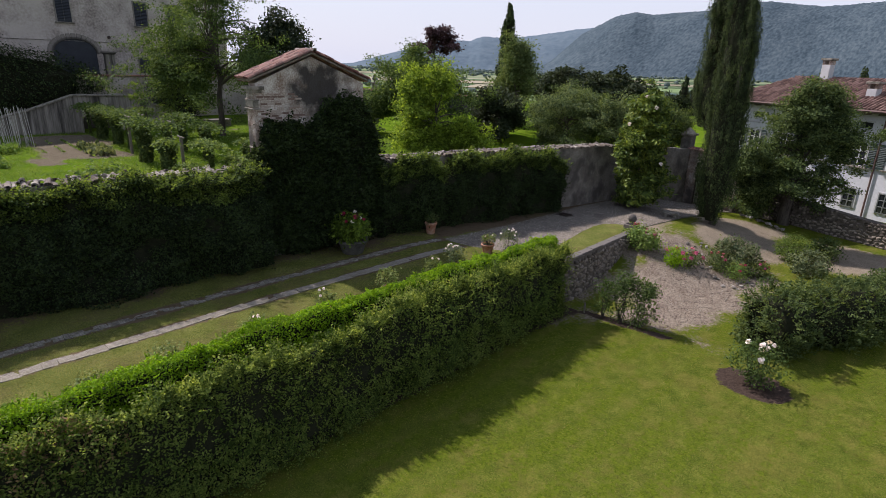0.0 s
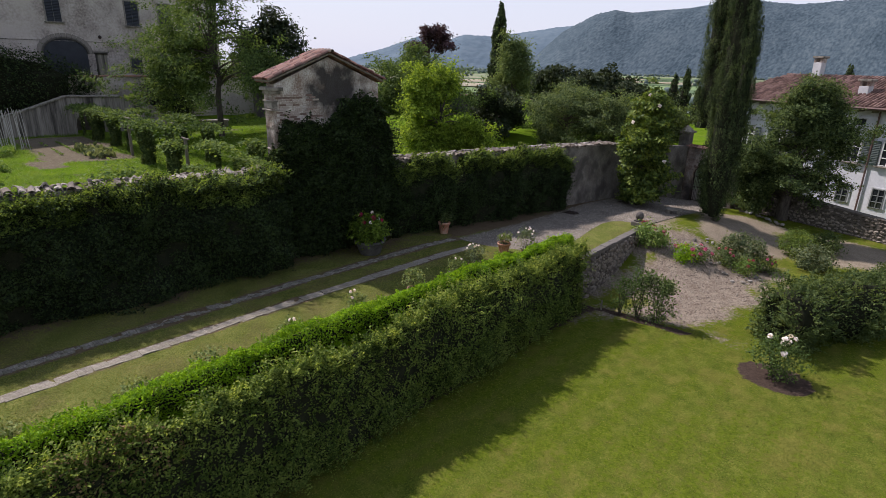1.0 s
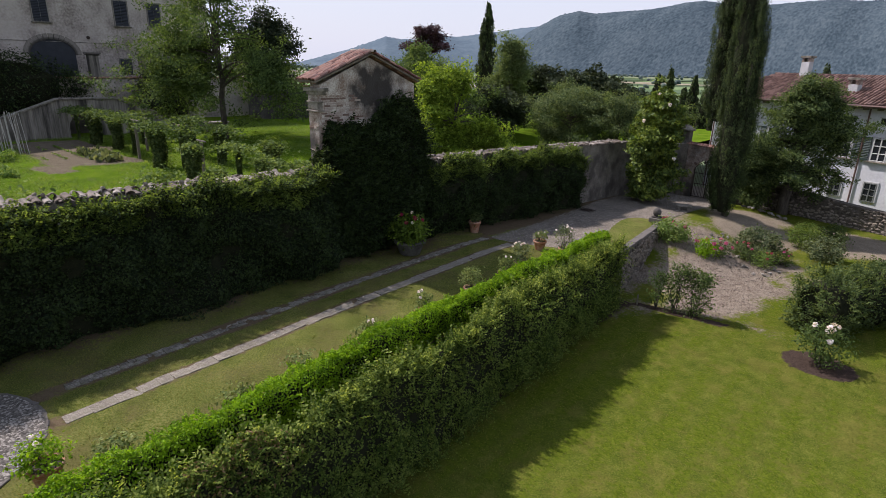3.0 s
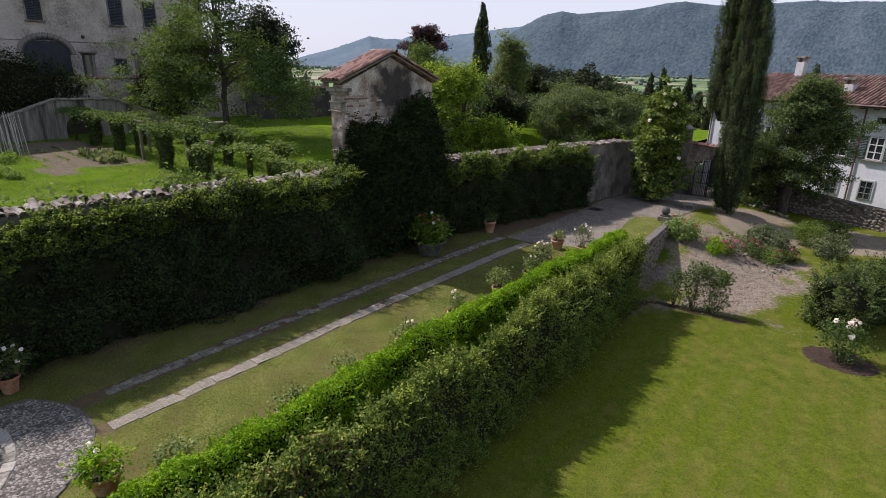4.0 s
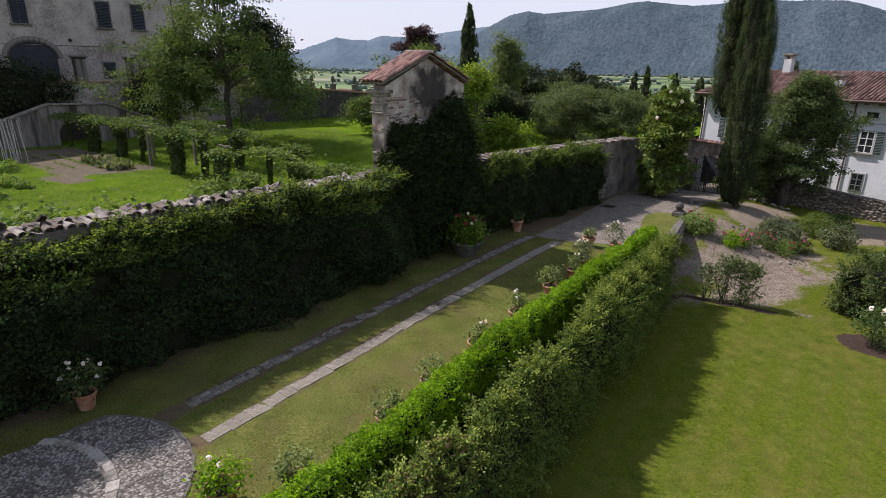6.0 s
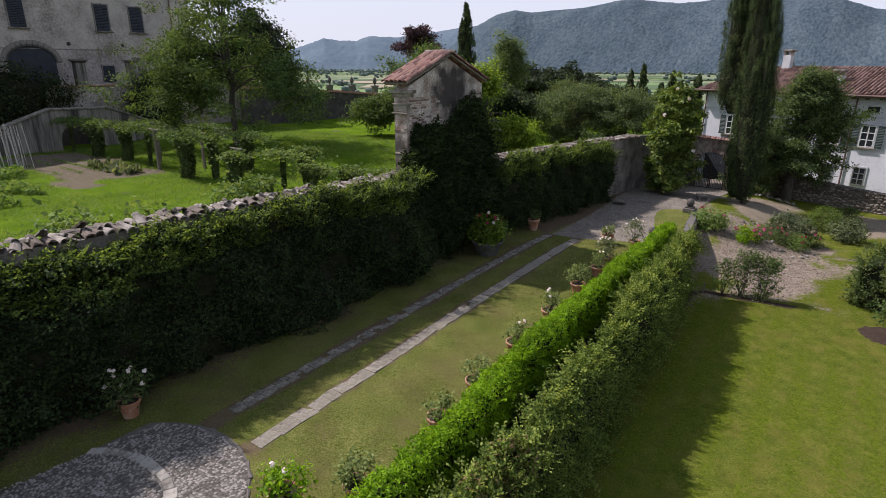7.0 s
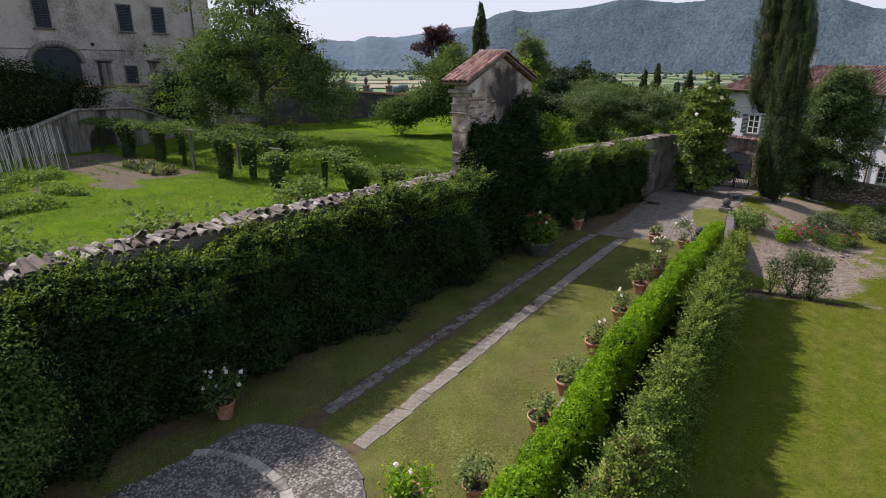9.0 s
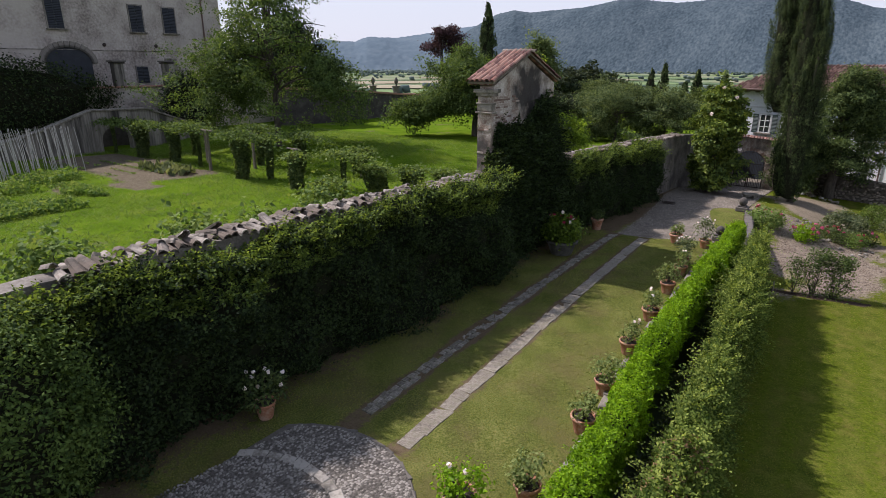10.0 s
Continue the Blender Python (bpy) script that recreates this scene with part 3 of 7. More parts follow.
ys = np.arange(-14, 40.01, 0.1)
sheet("drive_ground", curve(WALL_X, ys) + 0.0, curve(RET_X, ys) - 0.02, ys, 70, lambda x, y: drive_z(y), M_drive,
      {"soil": drive_soil_shade, "gravel": drive_gravel}, "worn grass drive turning to pale gravel before the gate", ripple=0.0012)
ys = np.arange(-14, 40.01, 0.2)
sheet("lawn", curve(RET_X, ys), np.full(len(ys), 34.0), ys, 190, lawn_z, M_lawn,
      {"mow": lawn_mow, "soil": lawn_soil, "mulch": lawn_mulch_shade, "path": lawn_path}, "mown green lawn with a bare earth patch", ripple=0.001, seed=9)
ys = np.arange(-30, 62.01, 0.5)
sheet("meadow", np.full(len(ys), -75.0), curve(WALL_X, ys) - 0.42, ys, 140, field_z, M_field, {"soil": field_soil},
      "bright green meadow with a vegetable plot", ripple=0.03, seed=14)

# the plain that reaches the horizon, lower than the garden
_az = np.linspace(-np.pi, np.pi, 181)
_rr = np.array([0, 20, 40, 60, 80, 110, 150, 220, 320, 500, 800, 1200, 1700, 2400, 3300, 4950.0])
_V = np.array([(r * math.sin(a), r * math.cos(a), curve([(0, -3.2), (60, -3.2), (85, -6), (150, -20), (220, -25), (5000, -25)], r)) for r in _rr for a in _az])
_i = (np.arange(len(_rr) - 1)[:, None] * 181 + np.arange(180)[None]).ravel()
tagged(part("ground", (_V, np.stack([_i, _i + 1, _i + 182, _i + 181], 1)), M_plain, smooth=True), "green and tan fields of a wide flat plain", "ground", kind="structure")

NEAR_RIDGE = [(-60, -1.5), (-40, -1.2), (-37, 0.6), (-34.5, 2.9), (-33, 3.7), (-31.6, 4.4), (-30, 4.7), (-28.3, 4.38), (-26, 4.58), (-25, 4.66), (-23.5, 4.78), (-22, 5.08), (-20.6, 5.38), (-19.3, 5.52), (-18, 5.38), (-15.5, 5.15), (-14.3, 5.2), (-11.8, 5.42), (-9.7, 5.52), (-7.7, 5.34), (-6.6, 5.38), (-4.6, 5.28), (-3.4, 4.98), (-2.2, 4.56), (-1.1, 4.18), (6, 3.6), (15, 4.2), (30, 3.5), (50, 2)]
FAR_RIDGE = [(-62, -0.8), (-56, -0.2), (-53.5, 0.5), (-51, 1.2), (-48, 2.25), (-46.6, 2.05), (-45, 2.05), (-43.8, 2.5), (-41, 2.45), (-38.5, 2.8), (-35.3, 3.3), (-32, 3.7), (-28, 3.6), (-15, 3.0)]


def hill(name, ridge, foot, crest, az0, az1, step, rows, bump, mat, label, seed):
    az = np.arange(az0, az1, step)
    s = np.linspace(0, 1.25, rows)
    A, S = np.meshgrid(az, s)
    D = foot + (crest - foot) * S
    top = crest * np.tan(np.radians(curve(ridge, A))) + 31.3
    rise = np.where(S < 1, np.sin(np.clip(S, 0, 1) * np.pi / 2) ** 1.15, 1 - 1.6 * (S - 1))
    P = np.stack([D * np.sin(np.radians(A)), D * np.cos(np.radians(A)), -25 + np.maximum(top, 0) * rise], -1).reshape(-1, 3)
    fold = waves(P * (1, 1, 0), 0.0035, seed, 3) * 18 * (np.clip(top, 0, 100) / 100 * np.sin(np.clip(S, 0, 1) * np.pi)).ravel()
    P[:, 2] += fold + np.random.default_rng(seed).normal(size=len(P)) * bump * (S.ravel() > 0.02)
    n = len(az)
    i = (np.arange(rows - 1)[:, None] * n + np.arange(n - 1)[None]).ravel()
    return tagged(part(name, (P, np.stack([i, i + 1, i + n + 1, i + n], 1)), mat), label, "hill", kind="structure")


hill("backdrop_hill", NEAR_RIDGE, 2500, 3300, -40, 30, 0.14, 80, 1.4, M_hill, "long wooded hill with distance haze in its blue-grey colour", 41)
hill("backdrop_hill", FAR_RIDGE, 3500, 4400, -60, -20, 0.2, 60, 2.2, M_hill_far, "far wooded hill paled by haze put into its colour", 42)


# ---- garden wall, gate, stone walls ----
def wall_run(name, pts, tops, base, thick, mat, label, side=-1):
    """A wall along pts (x, y), its other face thick away to one side, with the top following tops."""
    P = np.asarray(pts, float)
    d = unit(np.gradient(P, axis=0))
    nrm = np.stack([-d[:, 1], d[:, 0]], 1) * -side
    V, F = [], []
    for p, q, t, b in zip(P, P + nrm * thick, tops, base):
        V += [(*p, b), (*p, t), (*q, t), (*q, b)]
    for i in range(len(P) - 1):
        for k in range(4):
            F.append([4 * i + k, 4 * i + (k + 1) % 4, 4 * i + 4 + (k + 1) % 4, 4 * i + 4 + k])
    F += [[3, 2, 1, 0], [4 * len(P) - 4 + k for k in range(4)]]
    bm = bmesh.new()
    vs = [bm.verts.new(v) for v in V]
    for f in F:
        bm.faces.new([vs[i] for i in f])
    bmesh.ops.recalc_face_normals(bm, faces=bm.faces)
    return tagged(part(name, bm, mat), label, "wall", kind="structure")


ys = np.arange(-14, 28.9, 0.7)
wall_garden = wall_run("wall_garden", np.stack([curve(WALL_X, ys), ys], 1), curve(WALL_TOP, ys) - 0.12 + 0.02 * np.sin(ys * 3.1), drive_z(ys) - 0.5, 0.45, M_stucco,
                       "tall grey plastered garden wall with a tiled coping", side=-1)
_cy = np.linspace(0, 1, 9)
_cp = np.stack([-2.42 + 1.3 * _cy, 28.7 + 6.2 * _cy], 1)
wall_corner = wall_run("wall_corner", _cp, 2.4 - 0.5 * _cy, np.full(9, -1.6), 0.45, M_stucco, "stained plaster wall beside the garden gate", side=-1)
wall_right = wall_run("wall_stone", [(1.8, 35.35), (4, 35.0), (5.3, 34.45), (8, 33.75), (9.7, 33.3), (14, 32.2), (20, 30.6)], [0.35, 0.2, 0.0, -0.2, -0.3, -0.42, -0.6], [-2.2] * 7, 0.45, M_joint,
                      "rubble stone boundary wall of grey and tan stones", side=-1)
ret_y = np.array([-8, -2, 4, 10, 15.6, 16.0, 17.5, 19, 20.5, 22, 23.4])
ret_wall = wall_run("wall_retaining", np.stack([curve(RET_X, ret_y), ret_y], 1), np.where(ret_y < 15.9, drive_z(ret_y) - 1.66, drive_z(ret_y) + 0.02), [-2.2] * 11, 0.32, M_joint,
                    "low rubble retaining wall with a stone cap", side=1)


# ---- gateway in the garden wall ----
def barrel(length=0.36, r0=0.083, r1=0.066, thick=0.014, sides=6):
    """A curved clay tile lying along +x, its wide end at 0."""
    a = np.linspace(0, np.pi, sides)
    V = []
    for x, r in ((0, r0), (length, r1)):
        for q in (r, r - thick):
            V += [(x, -q * math.cos(t), q * math.sin(t)) for t in a]
    n, F = sides, []
    for i in range(n - 1):
        F += [[i, i + 1, 2 * n + i + 1, 2 * n + i], [n + i + 1, n + i, 3 * n + i, 3 * n + i + 1], [i + 1, i, n + i, n + i + 1], [2 * n + i, 2 * n + i + 1, 3 * n + i + 1, 3 * n + i]]
    for i in (0, n - 1):
        F.append([i, 2 * n + i, 3 * n + i, n + i])
    return np.array(V), F


TILE = to_mesh("tile", *barrel())
TILE.materials.append(M_tile)
COPE = to_mesh("coping_tile", *barrel(0.36, 0.09, 0.072, 0.016))
COPE.materials.append(M_coping)
COPES = []
for _k in range(6):
    _cv, _cf = barrel(0.34 + 0.02 * _k, 0.088 + 0.004 * _k, 0.07, 0.02, 7)
    COPES.append(to_mesh("coping_tile", _cv + np.random.default_rng(900 + _k).normal(size=_cv.shape) * 0.007, _cf))
    COPES[-1].materials.append(M_coping)

KY0, KY1, KX, KD, KZE, KZA = 8.38, 12.4, -2.92, 0.48, 5.62, 6.44
KYM = (KY0 + KY1) / 2
gateway = thing("garden_gateway", (KX, KYM, 0), "tall gabled masonry gateway with crumbling plaster and tiled roof", "gateway")


def local(V, at):
    return np.asarray(V, float) - np.asarray(at, float)


_o = (KX, KYM, 0)
_prof = [(KY0 + 0.1, -0.4), (KY0 + 0.1, KZE), (KYM, KZA), (KY1, KZE), (KY1, -0.4)]
_V = [(KX, y, z) for y, z in _prof] + [(KX - KD, y, z) for y, z in _prof]
_F = [[0, 4, 3, 2, 1], [5, 6, 7, 8, 9]] + [[i, (i + 1) % 5, 5 + (i + 1) % 5, 5 + i] for i in range(5)]
bm = bmesh.new()
_vs = [bm.verts.new(local(v, _o)) for v in _V]
for f in _F:
    bm.faces.new([_vs[i] for i in f])
bmesh.ops.recalc_face_normals(bm, faces=bm.faces)
part("gable_wall", bm, M_gable, gateway)
part("pilaster", (lambda V, F: (local(V, _o), F))(*block((KD + 0.012, 0.14, 5.4), (KX - KD / 2, KY0 + 0.07, 2.65), 0.015)), M_brickwork, gateway, "brick and plaster corner pilaster")
for z, g, h in ((5.0, 0.02, 0.2), (5.12, 0.04, 0.05), (4.86, 0.06, 0.04)):
    part("capital", (lambda V, F: (local(V, _o), F))(*block((KD + 0.012 + 2 * g, 0.14 + 2 * g, h), (KX - KD / 2, KY0 + 0.07, z), 0.012)), M_stonecut, gateway, "moulded grey stone capital")
for z, g, h in ((5.38, 0.04, 0.1), (5.48, 0.1, 0.1)):
    part("cornice", (lambda V, F: (local(V, _o), F))(*block((KD + 0.012 + 2 * g, 0.24 + 2 * g, h), (KX - KD / 2, KY0 + 0.12, z), 0.012)), M_stonecut, gateway, "grey stone eaves cornice")
_rb = np.random.default_rng(19)
for z in np.arange(3.6, 4.4, 0.075):
    for q in range(2):
        if _rb.random() < 0.22:
            part("brick", (lambda V, F: (local(V, _o), F))(*block((0.22, 0.02, 0.055), (KX - 0.12 - q * 0.24, KY0 - 0.004, z), 0.006, rough=0.003)), M_oldbrick, gateway)
for r in range(14):
    for c in range(7):
        y, z = KY0 + 0.22 + (c + 0.5 * (r % 2)) * 0.235, 4.35 + r * 0.072
        if _rb.random() < 0.75 - 0.1 * c and y < KY0 + 1.7:
            part("brick", (lambda V, F: (local(V, _o), F))(*block((0.016, 0.22, 0.056), (KX + 0.004, y, z), 0.006, rough=0.003)), M_oldbrick, gateway)
# two roof slopes
_rise = math.atan2(KZA - KZE, KYM - KY0 + 0.1)
_len = (KYM - KY0 + 0.14) / math.cos(_rise)
for sgn in (-1, 1):
    n_cols, n_rows = 6, 9
    mid_y = KYM + sgn * (_len / 2) * math.cos(_rise)
    mid_z = KZA + 0.1 - (_len / 2) * math.sin(_rise)
    deck = block((KD + 0.42, _len, 0.06), (0, 0, 0), 0.01)
    part("roof_deck", deck, M_wood, gateway, at=Matrix.Translation(local((KX - KD / 2 - 0.08, mid_y, mid_z), _o)) @ Matrix.Rotation(-sgn * _rise, 4, "X"))
    slope = Matrix.Translation(local((KX - KD / 2 - 0.08, KYM, KZA + 0.13), _o)) @ Matrix.Rotation(-sgn * _rise, 4, "X")
    for c in range(n_cols):
        for r in range(n_rows):
            x = (c - (n_cols - 1) / 2) * 0.165 + RNG.normal() * 0.006
            d = 0.04 + (r + 1) * (_len / n_rows)
            m = slope @ Matrix.Translation((x, sgn * d, 0.03 + RNG.normal() * 0.006)) @ Matrix.Rotation(-sgn * math.pi / 2 + RNG.normal() * 0.03, 4, "Z") @ Matrix.Rotation(-0.05, 4, "Y")
            part("tile", TILE, None, gateway, at=m)
            if c < n_cols - 1:
                m2 = slope @ Matrix.Translation((x + 0.0825, sgn * (d - 0.03), -0.005)) @ Matrix.Rotation(-sgn * math.pi / 2, 4, "Z") @ Matrix.Rotation(math.pi, 4, "X")
                part("tile", TILE, None, gateway, at=m2)
for k in range(4):
    m = Matrix.Translation(local((KX - KD / 2 - 0.62 + k * 0.27, KYM, KZA + 0.16), _o)) @ Matrix.Rotation(RNG.normal() * 0.04, 4, "Z")
    part("ridge_tile", COPE, None, gateway, at=m)


# ---- villa on the far side of the meadow ----
def louvred(c, ax, out, u, w, z0, h, d):
    """One shutter leaf: a plain frame border and sloping louvres in one shell."""
    n = max(4, int(h / 0.11))
    step = (h - 0.2) / n
    prof = [(d - 0.02, z0), (d - 0.02, z0 + h), (d + 0.025, z0 + h), (d + 0.025, z0 + h - 0.1)]
    for k in range(n):
        zt = z0 + h - 0.1 - k * step
        prof += [(d + 0.0, zt - 0.01), (d + 0.03, zt - step * 0.8)]
    prof += [(d + 0.025, z0 + 0.1), (d + 0.025, z0)]
    V = [(c[0] + ax[0] * (u + s * w / 2) + out[0] * q, c[1] + ax[1] * (u + s * w / 2) + out[1] * q, z) for s in (-1, 1) for q, z in prof]
    m = len(prof)
    F = [[i, (i + 1) % m, m + (i + 1) % m, m + i] for i in range(m)] + [list(range(m))[::-1], list(range(m, 2 * m))]
    return np.array(V), F


def opening_window(parent, o, ax, u, z0, z1, w, shut_mat, closed=True, frame_mat=M_frame, sill=True, trim=M_trimgrey):
    """A window on a facade at place u along ax: frame, panes, shutters closed or folded open."""
    ang = math.degrees(math.atan2(ax[1], ax[0]))
    out = np.array((ax[1], -ax[0], 0))
    c = np.array((o[0] + ax[0] * u, o[1] + ax[1] * u, 0)) - np.array((o[0], o[1], 0))
    h = z1 - z0
    win = part("window", join(*[block(s, (c[0] + ax[0] * du + out[0] * 0.02, c[1] + ax[1] * du + out[1] * 0.02, zz), 0.008, ang) for s, du, zz in
                               (((w + 0.16, 0.09, 0.08), 0, z1 + 0.04), ((0.08, 0.09, h), -w / 2 - 0.04, (z0 + z1) / 2), ((0.08, 0.09, h), w / 2 + 0.04, (z0 + z1) / 2))]), trim, parent)
    if sill:
        part("sill", block((w + 0.34, 0.22, 0.08), (c[0] + out[0] * 0.08, c[1] + out[1] * 0.08, z0 - 0.04), 0.012, ang), M_stonecut, win)
    if closed:
        for sg in (-1, 1):
            leaf = louvred(c, ax, out, sg * w / 4, w / 2 - 0.02, z0 + 0.01, h - 0.02, 0.05)
            part("shutter", leaf, shut_mat, win, "dark louvred shutter")
    else:
        part("pane", block((w, 0.02, h), (c[0] + out[0] * 0.035, c[1] + out[1] * 0.035, (z0 + z1) / 2), 0.003, ang), M_glass, win)
        bars = [block((0.06, 0.05, h), (c[0] + ax[0] * du + out[0] * 0.06, c[1] + ax[1] * du + out[1] * 0.06, (z0 + z1) / 2), 0.006, ang) for du in (-w / 2 + 0.03, 0, w / 2 - 0.03)]
        bars += [block((w, 0.04, 0.045), (c[0] + out[0] * 0.06, c[1] + out[1] * 0.06, z0 + h * f), 0.006, ang) for f in (0.03, 0.34, 0.66, 0.97)]
        part("sash", join(*bars), frame_mat, win, "white painted sash bars")
        if shut_mat:
            for sg in (-1, 1):
                uu = sg * (w / 2 + 0.08 + w / 4)
                leaf = louvred(c, ax, out, uu, w / 2 - 0.02, z0, h, 0.1)
                part("shutter", leaf, shut_mat, win, "open green louvred shutter")
    return win


villa = thing("villa", (-36, -8, 0), "large old villa with stained ochre-grey plaster and dark shutters", "building")
VY1 = 29.4
part("wall", block((12, VY1, 16.5), (-6.0, VY1 / 2, 6.75), 0.03), M_villa, villa)
part("roof", join(block((13.4, VY1 + 1.4, 0.3), (-6, VY1 / 2, 15.15), 0.05), block((11, VY1 - 2, 0.5), (-6, VY1 / 2, 15.5), 0.2)), M_housetile, villa)
for yy in (1.5, 5.0, 9.85 + 8, 14.9 + 8, 17.25 + 8):
    opening_window(villa, (-36, -8), (0, 1), yy, 8.35, 10.05, 0.88, M_shutter_dark, trim=M_stair)
opening_window(villa, (-36, -8), (0, 1), 14.8 + 8, 4.95, 6.05, 0.8, M_shutter_dark, sill=False, trim=M_stair)
part("blind_window", block((0.06, 0.95, 1.75), (0.0, 16.95 + 8, 5.75), 0.01), M_stair, villa, "walled-up window of grey plaster")
# flat arch of a filled doorway, string course, rain pipes, iron wall ties
_a = np.linspace(0, np.pi, 17)
_V = np.array([(0.04, 10.2 + 8 + 1.35 * math.cos(t), 6.3 + 0.95 * math.sin(t)) for t in _a] + [(0.04, 10.2 + 8 + 1.35 * math.cos(t), 3.5) for t in (np.pi, 0)])
bm = bmesh.new()
_f = bm.faces.new([bm.verts.new(v) for v in _V])
_ex = bmesh.ops.extrude_face_region(bm, geom=[_f])
bmesh.ops.translate(bm, verts=[v for v in _ex["geom"] if isinstance(v, bmesh.types.BMVert)], vec=(-0.08, 0, 0))
bmesh.ops.recalc_face_normals(bm, faces=bm.faces)
part("arched_door", bm, M_shutter_dark, villa, "dark arched doorway")
part("string_course", block((0.05, VY1, 0.04), (0.02, VY1 / 2, 7.1), 0.01), M_stair, villa)
for k, t in enumerate(np.linspace(0.1, np.pi - 0.1, 15)):
    part("arch_stone", block((0.12, 0.4, 0.28), (0, 0, 0), 0.02), M_stair, villa, at=Matrix.Translation((0.05, 10.2 + 8 + 1.52 * math.cos(t), 6.3 + 1.12 * math.sin(t))) @ Matrix.Rotation(t, 4, "X"))
for yy in (8.2, 19.85 + 8):
    part("rain_pipe", lathe([(0.055, 2), (0.055, 14.9)], 8, (0.1, yy, 0)), M_pipe, villa)
for yy in (3.5, 6.4, 13, 20.5, 24, 27):
    part("wall_tie", lathe([(0.02, 0), (0.12, 0.02), (0.12, 0.07), (0.02, 0.1)], 10, (0, 0, 0)), M_iron, villa, at=Matrix.Translation((0.01, yy, 7.45)) @ Matrix.Rotation(math.pi / 2, 4, "Y"))

# terrace wall with urn piers, and the outer stair wall with its arch
terrace = thing("terrace_wall", (-32.6, 4, 1), "weathered terrace wall with tile coping and stone piers", "wall")
part("wall", block((0.5, 20, 5.2), (0, 10, 1.2), 0.03), M_villa, terrace)
part("coping", block((0.75, 20.2, 0.1), (0, 10, 3.85), 0.03), M_tile, terrace)
for yy in (7.55, 10.8, 13.7, 17.2):
    pier = part("pier", block((0.55, 0.6, 1.5), (0, yy, 4.6), 0.03), M_stair, terrace)
    part("pier_cap", join(block((0.8, 0.85, 0.1), (0, yy, 5.4), 0.02), block((0.68, 0.72, 0.08), (0, yy, 5.3), 0.02)), M_darkstone, pier)
stair = thing("stair_wall", (-30, 0, 1), "stained concrete stair wall with sloping top and arched opening", "wall")
_pf = [(-6, -0.6), (-6, -1.0 + 0.4), (1.5, 0.55), (5.97, 1.74), (8.46, 2.62), (11.7, 2.57), (15.1, 1.28), (18.5, -0.1), (18.5, -0.6)]
_arch = [(9.7 + 0.85 * math.cos(t), 0.95 + 0.75 * math.sin(t)) for t in np.linspace(0, np.pi, 9)]
_outline = _pf + [(10.55, -0.6)] + _arch + [(8.85, -0.6)]
bm = bmesh.new()
_f = bm.faces.new([bm.verts.new((0, a, b)) for a, b in _outline])
_ex = bmesh.ops.extrude_face_region(bm, geom=[_f])
bmesh.ops.translate(bm, verts=[v for v in _ex["geom"] if isinstance(v, bmesh.types.BMVert)], vec=(-0.45, 0, 0))
bmesh.ops.recalc_face_normals(bm, faces=bm.faces)
bmesh.ops.triangulate(bm, faces=[f for f in bm.faces if len(f.verts) > 4])
part("wall", bm, M_stair, stair)
for a, b in zip(_pf[1:7], _pf[2:8]):
    L = math.hypot(b[0] - a[0], b[1] - a[1])
    part("coping", block((0.62, L + 0.02, 0.1), (0, 0, 0), 0.02), M_stonecut, stair,
         at=Matrix.Translation((-0.22, (a[0] + b[0]) / 2, (a[1] + b[1]) / 2 + 0.05)) @ Matrix.Rotation(math.atan2(b[1] - a[1], b[0] - a[0]), 4, "X"))
part("back_wall", block((0.2, 6, 3), (-2.2, 10.5, 0.3), 0.02), M_joint, stair)

# far boundary wall of the meadow and the finial piers on the terrace behind it
_fw = np.array([(-29.6, 21.0), (-29.1, 22.5), (-28.6, 25), (-28.4, 30), (-28.2, 34), (-24, 42)], float)
wall_run("wall_meadow", _fw, [4.5, 4.42, 4.3, 3.95, 3.62, 3.3], [0.5] * 6, 0.5, M_darkstone, "dark stone boundary wall at the far end of the meadow", side=-1)
wall_run("wall_coping", _fw + (0.1, -0.1), [4.66, 4.58, 4.46, 4.11, 3.78, 3.46], [4.505, 4.425, 4.305, 3.955, 3.625, 3.305], 0.72, M_tile, "red tile coping on the far wall", side=-1)
FINIAL = lathe([(0.09, 0), (0.2, 0.04), (0.11, 0.14), (0.13, 0.2), (0.3, 0.36), (0.36, 0.56), (0.32, 0.76), (0.2, 0.92), (0.1, 1.0), (0.08, 1.06)], 14)


def finial_pier(at):
    t = thing("finial_pier", at, "dark stone pier topped with a bud-shaped finial", "pier", "piers on the terrace")
    shaft = part("shaft", block((0.52, 0.52, 1.9), (0, 0, 0.35), 0.03), M_darkstone, t)
    part("cap", block((0.7, 0.7, 0.12), (0, 0, 1.36), 0.03), M_darkstone, shaft)
    part("finial", (FINIAL[0] * (0.62, 0.62, 0.85) + (0, 0, 1.42), FINIAL[1]), M_darkstone, t, smooth=True)
    return t


fp = finial_pier((-36.8, 42.9, 2.6))
for x, y in ((-39.5, 42.05), (-42.2, 41.2), (-44.9, 40.35), (-47.6, 39.5), (-50.3, 38.65)):
    copy_thing(fp, Matrix.Translation((x, y, 2.6)))
tagged(part("terrace_parapet", join(block((26, 0.5, 0.14), (-47.5, 39.5, 2.75), 0.03, 17.4), block((26, 0.4, 1.6), (-47.5, 39.5, 1.9), 0.03, 17.4)), M_tile), "low tiled parapet between stone piers", "parapet")

# ---- white house beyond the gate ----
HA, HU = (-2.4, 42.9), (0.956, -0.292)
HANG = math.degrees(math.atan2(HU[1], HU[0]))
house = thing("white_house", (HA[0], HA[1], 0), "white rendered house with green shutters and red tile roof", "house")
_hn = (HU[1], -HU[0])


